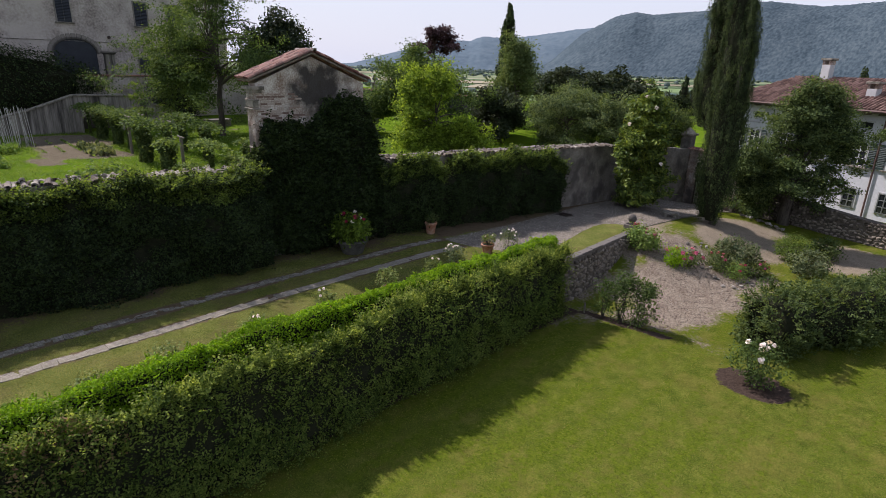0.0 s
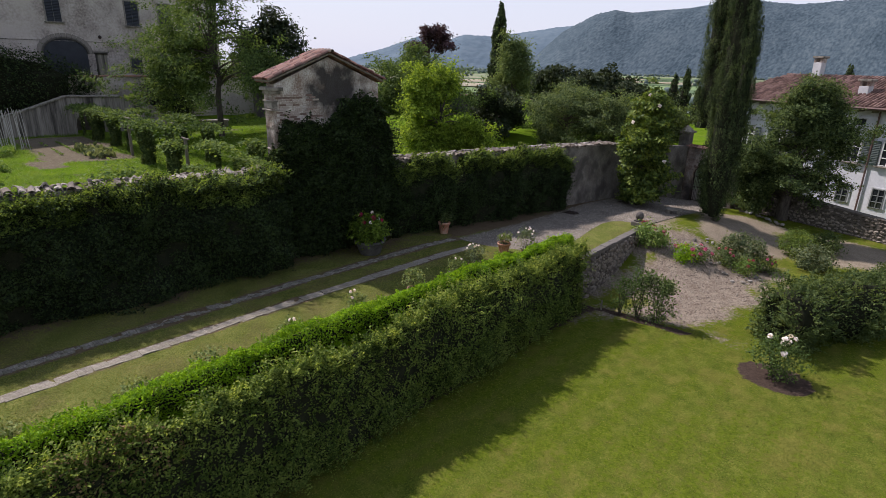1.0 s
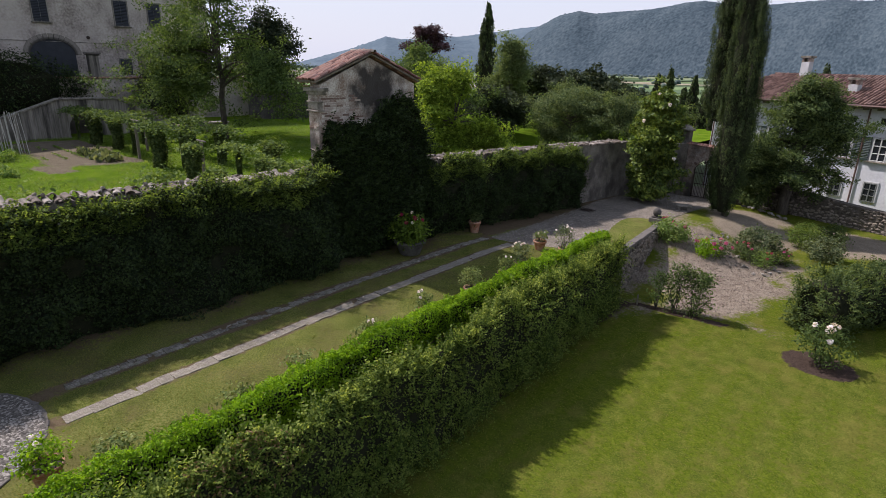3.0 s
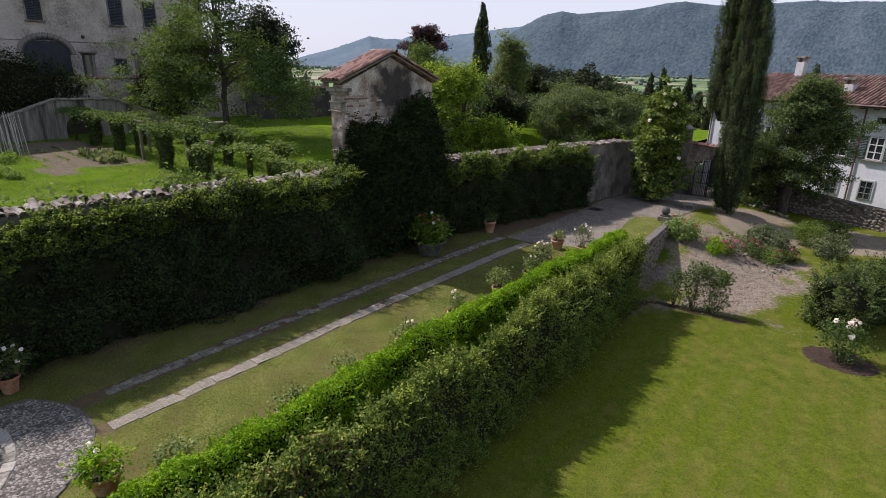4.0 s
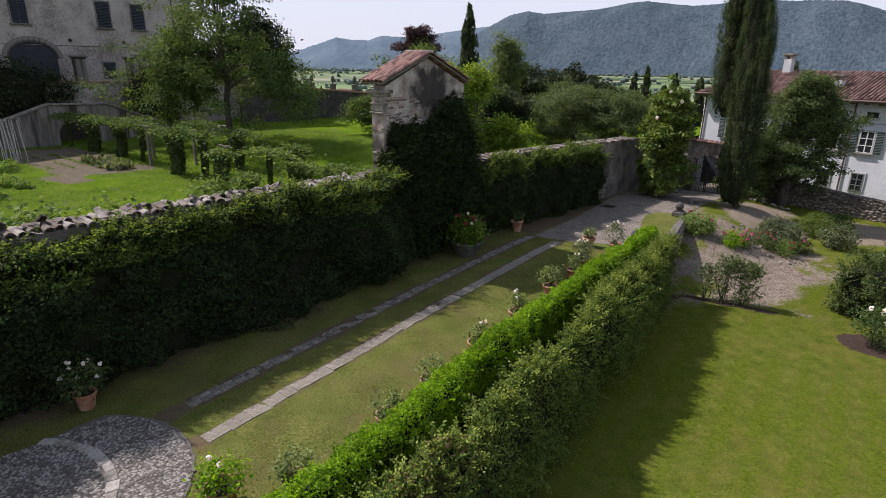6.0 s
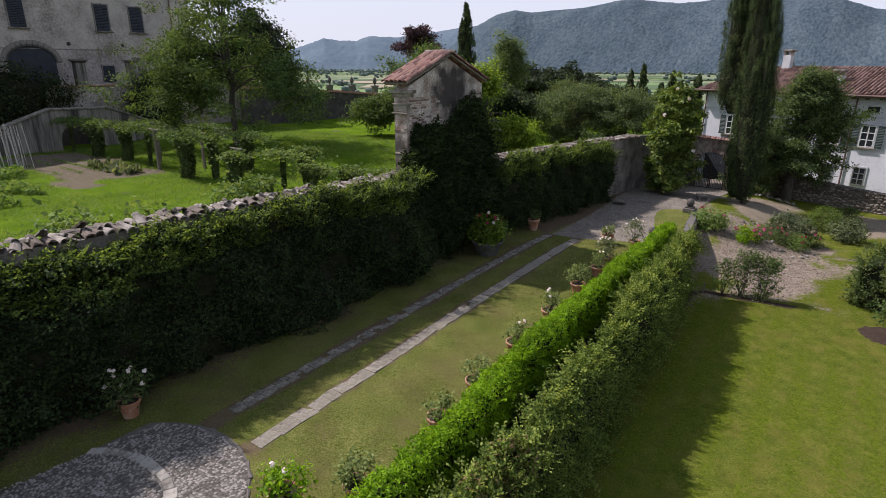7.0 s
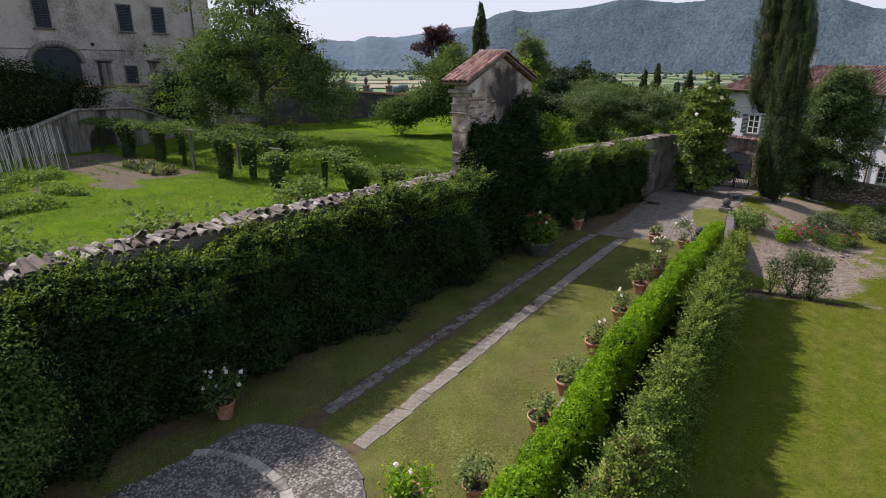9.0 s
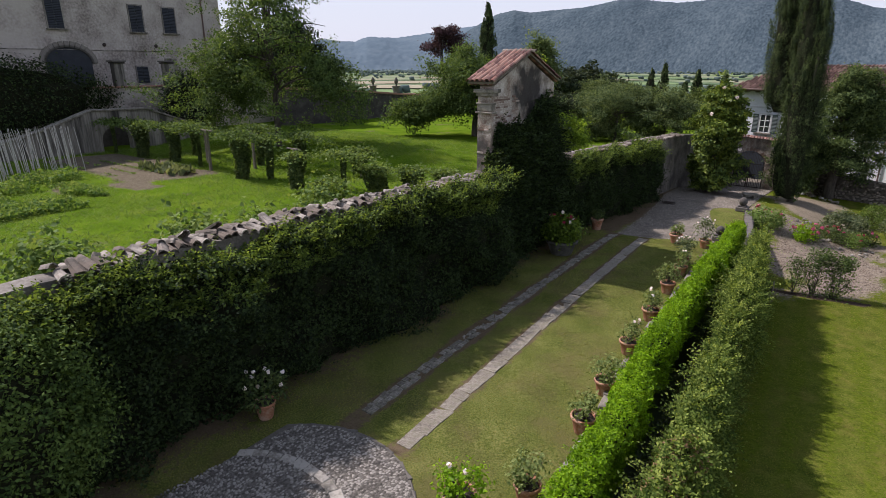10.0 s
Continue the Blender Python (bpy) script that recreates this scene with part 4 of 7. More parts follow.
def hp(u, d, z):
    """A place on the house: u along the front, d out from it."""
    return (HU[0] * u + _hn[0] * d, HU[1] * u + _hn[1] * d, z)


part("wall", block((20, 8.4, 7.6), hp(10, -4.2, 0.7), 0.02, HANG), M_white, house)
for u, shut in ((2.35, M_shutter_green), (4.6, M_shutter_green), (6.8, M_shutter_green), (9.05, M_shutter_green), (10.95, M_shutter_green), (13.2, M_shutter_green), (15.4, M_shutter_green)):
    opening_window(house, HA, HU, u, 1.45, 2.8, 0.8, shut, closed=False)
for u in (4.6, 6.8, 9.05, 10.95, 13.2, 15.4):
    opening_window(house, HA, HU, u, -0.95, 0.18, 0.7, None, closed=False, frame_mat=M_greybar, sill=False)
for u in (2.35, 4.6, 6.8, 9.05, 10.95, 13.2, 15.4):
    part("attic_window", block((0.62, 0.08, 0.34), hp(u, 0.0, 3.75), 0.01, HANG), M_glass, house)
    part("attic_frame", join(block((0.8, 0.06, 0.09), hp(u, 0.03, 3.97), 0.01, HANG), block((0.8, 0.06, 0.09), hp(u, 0.03, 3.53), 0.01, HANG)), M_trimgrey, house)
_da = [(1.7 + 1.05 * math.cos(t), -0.2 + 0.85 * math.sin(t)) for t in np.linspace(0, np.pi, 13)] + [(0.65, -3.0), (2.75, -3.0)]
_dn = len(_da)
part("carriage_door", (np.array([hp(u, 0.05, z) for u, z in _da] + [hp(u, -0.05, z) for u, z in _da]), [list(range(_dn)), list(range(_dn, 2 * _dn))[::-1]] + [[i, _dn + i, _dn + (i + 1) % _dn, (i + 1) % _dn] for i in range(_dn)]), M_shutter_dark, house, "dark wooden arched carriage door")
part("string_course", block((20.04, 0.1, 0.08), hp(10, 0.02, 3.3), 0.01, HANG), M_trimgrey, house)
for u in (0.15, 10.0):
    part("rain_pipe", lathe([(0.05, -2.5), (0.05, 4.4)], 8, hp(u, 0.09, 0)), M_pipe, house)
part("soffit", block((21, 9.8, 0.12), hp(10, -4.2, 4.5), 0.02, HANG), M_wood, house)
for k in range(28):
    part("rafter", block((0.1, 0.6, 0.1), hp(0.1 + k * 0.75, 0.32, 4.39), 0.01, HANG), M_wood, house)
part("gutter", (lambda V, F: (V, F))(*tube([hp(-0.5, 0.78, 4.56), hp(20.5, 0.78, 4.56)], [0.07, 0.07], 8)), M_pipe, house)
# hipped roof, covered with rows of barrel tiles
_e = [hp(-0.5, 0.7, 4.57), hp(20.5, 0.7, 4.57), hp(20.5, -9.1, 4.57), hp(-0.5, -9.1, 4.57), hp(1.6, -4.2, 6.2), hp(18.4, -4.2, 6.2)]
part("roof", (np.array(_e), [[0, 1, 5, 4], [1, 2, 5], [2, 3, 4, 5], [3, 0, 4], [3, 2, 1, 0]]), M_housetile, house)
_tv, _tf = barrel(0.46, 0.1, 0.085, 0.015, 4)
_tf = [f for f in _tf if len(f) == 4]
_all = []
_sl = math.hypot(4.9, 1.63)
for c in range(96):
    u = -0.4 + c * 0.218
    lim = 1.0 if 1.7 < u < 18.3 else max(0.05, min((u + 0.5) / 2.1, (20.5 - u) / 2.1))
    for r in range(int(13 * lim)):
        s = (r * 0.39) / _sl
        d, z = 0.72 - s * 4.9, 4.6 + s * 1.63
        if s > 0.98:
            continue
        b, up = np.array(hp(u + RNG.normal() * 0.012, d, z + RNG.normal() * 0.008)), np.array((*hp(0, -4.9, 0)[:2], 1.63)) / _sl
        side = np.array((*HU, 0))
        nn = np.cross(side, up)
        _all.append((b + _tv[:, :1] * up + _tv[:, 1:2] * side + _tv[:, 2:] * nn, _tf))
tagged(part("roof_tiles", join(*_all), M_housetile, house), kind="stuff")
_all = [(np.array(hp(1.5 + k * 0.42, -4.2, 6.17)) + _tv[:, :1] * 1.0 * np.array((*HU, 0)) + _tv[:, 1:2] * 1.3 * np.array((*_hn, 0)) + _tv[:, 2:] * 1.3 * np.array((0, 0, 1)), _tf) for k in range(41)]
tagged(part("ridge_tiles", join(*_all), M_housetile, house), kind="stuff")
for u, d, zt in ((3.75, -3.9, 7.42), (8.2, -1.4, 6.1)):
    ch = part("chimney", block((0.55, 0.5, zt - 4.8 - 0.4), hp(u, d, (zt + 4.8) / 2 - 0.2), 0.02, HANG), M_trimgrey, house, "pale grey plastered chimney with a brick top")
    for du in (-0.2, 0.2):
        part("brick_post", block((0.14, 0.5, 0.26), hp(u + du, d, zt - 0.28), 0.01, HANG), M_brickwork, ch)
    part("chimney_cap", block((0.74, 0.68, 0.14), hp(u, d, zt - 0.07), 0.02, HANG), M_stonecut, ch)

# ---- garden gate: arched wall, pier and iron leaves ----
GX0, GX1, GY = -0.66, 1.16, 35.0
gate_wall = thing("wall_gate", (0, GY, 0), "old plaster and brick gate wall with an arched opening and tile coping", "wall", kind="structure")
_gm, _gr = (GX0 + GX1) / 2, (GX1 - GX0) / 2
_ar = [(_gm + _gr * math.cos(t), 0.2 + 0.78 * math.sin(t)) for t in np.linspace(0, np.pi, 15)]
_out = [(1.85, -2.0), (1.85, 1.7), (-1.3, 1.9), (-1.3, -2.0), (GX0, -2.0)] + _ar[::-1] + [(GX1, -2.0)]
bm = bmesh.new()
_f = bm.faces.new([bm.verts.new((a, 0, b)) for a, b in _out])
_ex = bmesh.ops.extrude_face_region(bm, geom=[_f])
bmesh.ops.translate(bm, verts=[v for v in _ex["geom"] if isinstance(v, bmesh.types.BMVert)], vec=(0, 0.45, 0))
bmesh.ops.recalc_face_normals(bm, faces=bm.faces)
bmesh.ops.triangulate(bm, faces=[f for f in bm.faces if len(f.verts) > 4])
part("masonry", bm, M_brickwork, gate_wall)
for k, t in enumerate(np.linspace(0.08, np.pi - 0.08, 17)):
    part("arch_brick", block((0.2, 0.05, 0.13), (0, 0, 0), 0.01, rough=0.006), M_oldbrick, gate_wall, at=Matrix.Translation((_gm + (_gr + 0.1) * math.cos(t), -0.012, 0.2 + 0.88 * math.sin(t))) @ Matrix.Rotation(-t, 4, "Y"))
for k in range(19):
    x = -1.25 + k * 0.168
    part("tile", TILE, None, gate_wall, at=Matrix.Translation((x, 0.2, 1.97 - 0.063 * (x + 1.3))) @ Matrix.Rotation(-math.pi / 2 + RNG.normal() * 0.05, 4, "Z") @ Matrix.Rotation(0.25, 4, "Y"))
    part("tile", TILE, None, gate_wall, at=Matrix.Translation((x, 0.25, 1.97 - 0.063 * (x + 1.3))) @ Matrix.Rotation(math.pi / 2 + RNG.normal() * 0.05, 4, "Z") @ Matrix.Rotation(0.25, 4, "Y"))
gate_pier = thing("gate_pier", (-1.5, 35.25, -1.6), "square plastered gate pier with a pyramid stone cap", "pier")
part("shaft", block((0.62, 0.62, 4.35), (0, 0, 2.1), 0.03), M_stucco, gate_pier)
part("cap", join(block((0.84, 0.84, 0.12), (0, 0, 4.32), 0.02), lathe([(0.5, 4.37), (0.04, 4.72)], 4)), M_stonecut, gate_pier)
gate = thing("garden_gate", (_gm, GY + 0.2, -1.5), "closed iron double gate with an arched top in the gate wall", "gate")
for sg in (-1, 1):
    w = _gr - 0.04
    c = sg * (w / 2 + 0.015)
    leaf = part("gate_leaf", join(*[block((w, 0.04, 0.045), (c, 0, z), 0.006) for z in (0.12, 0.95, 1.62)], *[block((0.045, 0.045, 1.75), (c + d, 0, 0.95), 0.006) for d in (-w / 2 + 0.02, w / 2 - 0.02)],
                                  tube([(sg * _gr * math.cos(t), 0, 1.66 + 0.72 * math.sin(t)) for t in np.linspace(0.03, np.pi / 2, 9)], [0.022] * 9, 6)), M_iron, gate)
    for k in range(9):
        x = c - w / 2 + 0.06 + k * (w - 0.12) / 8
        part("bar", lathe([(0.012, 0.1), (0.012, 1.66 + 0.72 * math.sqrt(max(0.02, 1 - (x / _gr) ** 2)))], 6, (x, 0, 0)), M_iron, leaf)


# ---- plants ----
def hedge(name, mid, ys, half, top, foot, leaf, size, density, mat, label, bulge=0.12, shape=4.0, seed=1, tint=None, category="hedge", shoots=12, shoot_len=0.2, leaf_w=0.5, flat=0.35, up=0.5, tips=None):
    """A clipped hedge along y: mid(y) its middle, half its half width, top and foot its heights; leaves over a dark inner body."""
    rng = np.random.default_rng(seed)
    y0, y1 = ys
    h = (top - foot)
    area = (y1 - y0) * (2 * half + 2 * h) + 4 * half * h
    n = int(area * density)
    y = rng.uniform(y0, y1, n)
    a = rng.uniform(-0.15 * np.pi, 1.15 * np.pi, n)
    ca, sa = np.cos(a), np.sin(a)
    k = (np.abs(ca) ** shape + np.abs(sa) ** shape) ** (-1 / shape)
    hz = h / 1.6
    X, Z = half * k * ca, foot + h - hz + hz * k * sa
    low = rng.random(n) < 0.25
    Z = np.where(low, rng.uniform(foot, foot + h * 0.5, n), Z)
    X = np.where(low, np.sign(ca) * half * rng.uniform(0.85, 1.0, n), X)
    P = np.stack([mid(y) + X, y, Z], 1)
    N = unit(np.stack([ca * np.abs(ca) ** (shape / 2), 0 * y, np.where(low, 0.1, sa * np.abs(sa) ** (shape / 2))], 1) + 1e-3)
    ends = rng.random(n) < (4 * half * h) / area * 1.2
    ey = np.where(rng.random(n) < 0.5, y0, y1)
    P[ends] = np.stack([mid(ey) + rng.uniform(-half, half, n), ey, rng.uniform(foot, top, n)], 1)[ends]
    N[ends] = np.stack([0 * ey, np.where(ey == y0, -1.0, 1.0), 0.2 + 0 * ey], 1)[ends]
    w = waves(P, 2.0, seed, 3) + 0.75 * waves(P, 7.0, seed + 5, 2) + 0.4 * waves(P, 20.0, seed + 6, 1)
    depth = rng.exponential(0.07, n) - 0.03
    P = P + N * (bulge * w - depth)[:, None]
    t = thing(name, (float(mid(np.array([(y0 + y1) / 2]))[0]), (y0 + y1) / 2, foot), label, category)
    o = np.array(t.matrix_basis.translation)
    part("leaves", merge(leaves(P - o, N + (0, 0, flat), size, leaf_w, rng=rng, spread=0.75 if flat < 0.5 else 0.5), sprigs(P - o, N, int(area * shoots), shoot_len, size, leaf_w, rng, up=up)), mat, t)
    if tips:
        # upward-facing sprays get the lighter leaf colour in place of light
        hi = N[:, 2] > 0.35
        part("lit_sprays", sprigs((P + N * 0.03)[hi] - o, N[hi], int((y1 - y0) * 2 * half * 75), shoot_len * 1.15, size * 1.05, leaf_w, rng, up=up + 0.25), tips, t, "sprays along the top, coloured lighter as if lit")
    if tint:
        m = tint(P) & (rng.random(n) < 0.22)
        part("browned_top", leaves((P + N * 0.03)[m] - o, N[m] + (0, 0, 0.4), size, rng=rng), L_rust, t)
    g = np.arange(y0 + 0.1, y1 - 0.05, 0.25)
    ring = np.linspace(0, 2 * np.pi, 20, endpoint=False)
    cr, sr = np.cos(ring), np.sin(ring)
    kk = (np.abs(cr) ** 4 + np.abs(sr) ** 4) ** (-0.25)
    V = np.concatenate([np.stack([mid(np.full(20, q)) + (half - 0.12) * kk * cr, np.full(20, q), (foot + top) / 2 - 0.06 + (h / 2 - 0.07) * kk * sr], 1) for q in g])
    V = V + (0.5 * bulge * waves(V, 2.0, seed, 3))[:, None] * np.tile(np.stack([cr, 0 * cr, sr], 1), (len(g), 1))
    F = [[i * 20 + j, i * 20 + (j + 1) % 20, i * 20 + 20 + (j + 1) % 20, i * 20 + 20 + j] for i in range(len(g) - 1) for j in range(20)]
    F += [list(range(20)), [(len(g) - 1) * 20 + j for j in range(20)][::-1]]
    part("inner_body", (V - o, F), M_inner_shade, t)
    return t


LAUREL_X = [(-8, 4.2), (0, 3.76), (2, 3.6), (4, 3.37), (6.7, 3.19), (11.4, 3.04), (15.7, 2.96), (17, 2.92)]
hedge("laurel_hedge", lambda y: curve(LAUREL_X, y), (-6, 16.2), 0.27, 0.84, -0.15, 0.09, 0.066, 2000, L_laurel,
      "clipped bright green laurel hedge with glossy leaves", bulge=0.06, seed=11, shoots=30, shoot_len=0.14, leaf_w=0.42)
hedge("hornbeam_hedge", lambda y: curve([(-8, 5.2), (0, 4.84), (4, 4.56), (7, 4.34), (9.5, 4.18), (12.7, 3.95), (16, 3.7)], y), (-6, 15.8), 0.3, 0.74, -1.65, 0.06, 0.06, 1250, L_horn,
      "tall loosely clipped hornbeam hedge with brownish shoots", bulge=0.15, shape=3.0, seed=12, shoots=50, shoot_len=0.36, leaf_w=0.6, flat=0.9, up=0.12, tips=L_horn_tip,
      tint=lambda P: (np.exp(-((P[:, 1] - 1.4) / 0.9) ** 2) > 0.35) & (P[:, 2] > 0.1))


def ivy(name, y0, y1, size, density, seed, top_extra, depth, label, foot=0.0):
    """Ivy hanging over the front of the garden wall: bulges, trailing rim, bare foot."""
    rng = np.random.default_rng(seed)
    n = int((y1 - y0) * 3.6 * density)
    y = rng.uniform(y0, y1, n)
    top = curve(WALL_TOP, y) + top_extra(y)
    s = rng.random(n) ** 0.9
    z = drive_z(y) + foot + (top - drive_z(y) - foot) * s
    P = np.stack([curve(WALL_X, y), y, z], 1)
    w = waves(P * (0, 1, 1), 1.4, seed, 3)
    out = depth(y, s) * (0.78 + 0.3 * w)
    out = out + 0.17 * waves(P * (0, 1, 1), 5.0, seed + 3, 3)
    over = rng.random(n) < 0.16
    out = np.where(over, 0.05 + out * rng.random(n), out)
    z = np.where(over, top + 0.1 * w + rng.normal(size=n) * 0.05, z)
    P = np.stack([curve(WALL_X, y) + np.maximum(out, 0.02) - rng.exponential(0.05, n), y, z], 1)
    N = np.where((over | (s > 0.76))[:, None], (0.55, 0, 0.9), (1.0, 0, 0.35))
    t = thing(name, (float(curve(WALL_X, (y0 + y1) / 2)), (y0 + y1) / 2, float(drive_z((y0 + y1) / 2))), label, "ivy")
    o = np.array(t.matrix_basis.translation)
    part("leaves", merge(leaves(P - o, N, size, 0.75, rng=rng, hang=0.8, spread=0.75), sprigs(P - o, N, int((y1 - y0) * 160), 0.38, size * 0.95, 0.7, rng, up=0.25)), L_ivy, t)
    # top leaves take the lighter colour, which paints them as sunlit
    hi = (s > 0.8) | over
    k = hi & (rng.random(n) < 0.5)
    part("sunlit_growth", merge(leaves(P[k] - o + (0.03, 0, 0.03), N[k], size, 0.7, rng=rng, spread=0.7), sprigs(P[hi] - o, N[hi], int((y1 - y0) * 150), 0.42, size, 0.7, rng, up=0.28)), L_bright, t, "young leaves along the top, coloured lighter as if sunlit")
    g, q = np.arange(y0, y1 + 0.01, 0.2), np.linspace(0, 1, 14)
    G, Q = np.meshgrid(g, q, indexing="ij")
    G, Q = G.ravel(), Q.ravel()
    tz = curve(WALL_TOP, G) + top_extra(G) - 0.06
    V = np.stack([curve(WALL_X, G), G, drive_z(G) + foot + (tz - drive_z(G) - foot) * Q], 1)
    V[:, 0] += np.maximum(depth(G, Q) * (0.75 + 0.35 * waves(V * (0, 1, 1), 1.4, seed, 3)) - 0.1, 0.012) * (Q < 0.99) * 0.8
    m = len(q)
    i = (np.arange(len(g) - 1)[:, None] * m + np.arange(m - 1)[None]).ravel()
    part("inner_body", (V - o, np.stack([i, i + m, i + m + 1, i + 1], 1)), M_inner_shade, t)
    return t


def _depth(y, s):
    return 0.9 - 0.62 * np.clip((s - 0.74) / 0.26, 0, 1) ** 1.3 - 0.2 * np.clip(0.25 - s, 0, 1)


ivy("climbing_hedge", -9, 8.3, 0.068, 1250, 21, lambda y: -0.19 - 0.23 * smooth(2.6 - y, 0, 1) + 0.1 * np.sin(y * 1.7) + 0.08 * np.sin(y * 4.3), lambda y, s: _depth(y, s) * (1 - 0.12 * smooth(2.6 - y, 0, 1)), "dense dark green climber covering the garden wall")
ivy("climbing_hedge", 12.6, 24.0, 0.07, 1000, 22, lambda y: -0.3 + 0.16 * np.sin(y * 2.3) + 0.1 * np.sin(y * 5.1 + 1) - 0.45 * np.exp(-((y - 15.9) / 0.3) ** 2) - 0.7 * smooth(y, 21.6, 24.0),
    lambda y, s: (0.66 - 0.45 * np.exp(-((y - 15.9) / 0.25) ** 2) - 0.12 * np.sin(y * 1.9) - 0.35 * smooth(y, 21.0, 24.0)) * _depth(y, s), "dark green climber covering the wall beyond the gateway")


IVY_TOP = [(8.1, 3.7), (8.8, 4.25), (9.5, 4.4), (10.2, 4.55), (10.8, 5.0), (11.4, 5.2), (12.2, 5.35), (12.6, 5.1), (12.95, 4.0)]


def gateway_ivy():
    rng = np.random.default_rng(23)
    n = 36000
    y = rng.uniform(8.1, 13.0, n)
    top = curve(IVY_TOP, y)
    s = rng.random(n) ** 0.85
    z = 0.05 + (top - 0.05) * s
    P = np.stack([np.full(n, KX), y, z], 1)
    w = waves(P * (0, 1, 1), 1.5, 77, 3)
    d = curve([(8.1, 0.05), (8.6, 0.42), (10, 0.55), (12, 0.6), (12.7, 0.45), (13.0, 0.1)], y) * (0.55 + 0.6 * np.sin(np.clip(s, 0, 1) * np.pi) ** 0.5 - 0.35 * s) * (0.8 + 0.35 * w) + 0.04
    P[:, 0] += d - rng.exponential(0.05, n)
    P[:, 2] += (0.2 * w + 0.2 * waves(P * (0, 1, 1), 6.0, 78, 2)) * s
    P[:, 0] += 0.1 * waves(P * (0, 1, 1), 5.0, 79, 2)
    t = thing("gateway_ivy", (KX, KYM, 0.1), "dark ivy climbing over the front of the gateway", "ivy")
    o = np.array((KX, KYM, 0.1))
    part("leaves", merge(leaves(P - o, (1.0, 0, 0.45) + 0 * P, 0.095, 0.75, rng=rng, hang=0.8, spread=0.5), sprigs(P - o, (1.0, 0, 0.3) + 0 * P, 2200, 0.46, 0.095, 0.7, rng, up=0.2)), L_ivy, t)
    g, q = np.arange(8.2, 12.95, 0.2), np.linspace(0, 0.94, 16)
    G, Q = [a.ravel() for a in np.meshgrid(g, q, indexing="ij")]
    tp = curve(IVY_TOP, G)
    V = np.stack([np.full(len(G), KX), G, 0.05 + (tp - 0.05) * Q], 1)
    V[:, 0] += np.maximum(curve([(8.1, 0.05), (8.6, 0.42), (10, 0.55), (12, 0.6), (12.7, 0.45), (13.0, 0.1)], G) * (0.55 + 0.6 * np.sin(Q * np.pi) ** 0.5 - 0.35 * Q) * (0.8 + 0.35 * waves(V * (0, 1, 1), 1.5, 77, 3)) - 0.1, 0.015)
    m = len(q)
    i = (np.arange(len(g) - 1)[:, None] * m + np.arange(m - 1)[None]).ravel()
    part("inner_body", (V - o, np.stack([i, i + m, i + m + 1, i + 1], 1)), M_inner_shade, t)


gateway_ivy()


def bush(name, at, radii, n_clump, per, size, mat, label, category="shrub", seed=1, stems=5, clump=0.22, width=0.55, flowers=(), base_gap=0.0, group="", lobes=None, hollow=0.45, parts_only=None, core=0.0):
    """A shrub or a crown of clumps: stems from the foot, leaves in many small clumps with gaps. flowers: (material, count, size)."""
    rng = np.random.default_rng(seed)
    t = parts_only or thing(name, at, label, category, group)
    R = np.array(radii, float)
    lob = np.array(lobes if lobes is not None else [(0, 0, 0, 1.0)], float)
    pick = rng.integers(0, len(lob), n_clump)
    u = unit(rng.normal(size=(n_clump, 3)))
    rad = (hollow + (1 - hollow) * rng.random(n_clump) ** 0.6)
    C = lob[pick, :3] * R + u * rad[:, None] * R * lob[pick, 3:]
    C[:, 2] += R[2] + base_gap
    keep = C[:, 2] > 0.04
    C, u = C[keep], u[keep]
    k = len(C)
    Q = np.repeat(C, per, 0) + rng.normal(size=(k * per, 3)) * clump * np.array((1, 1, 0.7)) * 0.6
    N = np.repeat(u, per, 0) * 0.6 + (0, 0, 0.55)
    part("leaves", leaves(Q, N, size, width, rng=rng, hang=0.25, spread=0.6), mat, t)
    if core:
        bm = bmesh.new()
        bmesh.ops.create_icosphere(bm, subdivisions=3, radius=1.0)
        for v in bm.verts:
            v.co = Vector((v.co.x * R[0] * core, v.co.y * R[1] * core, max(-0.98, v.co.z) * R[2] * core + R[2] + base_gap)) + Vector(rng.normal(size=3) * 0.04 * R)
        part("inner_body", bm, M_inner_shade, t)
    if stems:
        for i in range(stems):
            c = C[rng.integers(0, k)]
            b = np.array((rng.normal() * 0.06 * R[0], rng.normal() * 0.06 * R[1], 0))
            p = [b + (c - b) * f + rng.normal(size=3) * 0.05 * R[0] * f * (1 - f) * 4 for f in np.linspace(0, 1, 5)]
            part("stem", tube(p, np.linspace(0.012 + 0.012 * R[0], 0.004, 5), 5), M_bark, t)
    for fm, count, fs in flowers:
        tops = np.argsort(-(u[:, 2] * 0.7 + u[:, 0] * 0.3 + rng.random(k) * 0.8))[:count]
        for c, d in zip(C[tops], u[tops]):
            P = c + d * 0.1 + unit(rng.normal(size=(16, 3))) * fs * 0.35
            part("flower", leaves(P, P - c, fs * 0.7, 0.9, rng=rng, spread=0.2), fm, t)
    return t


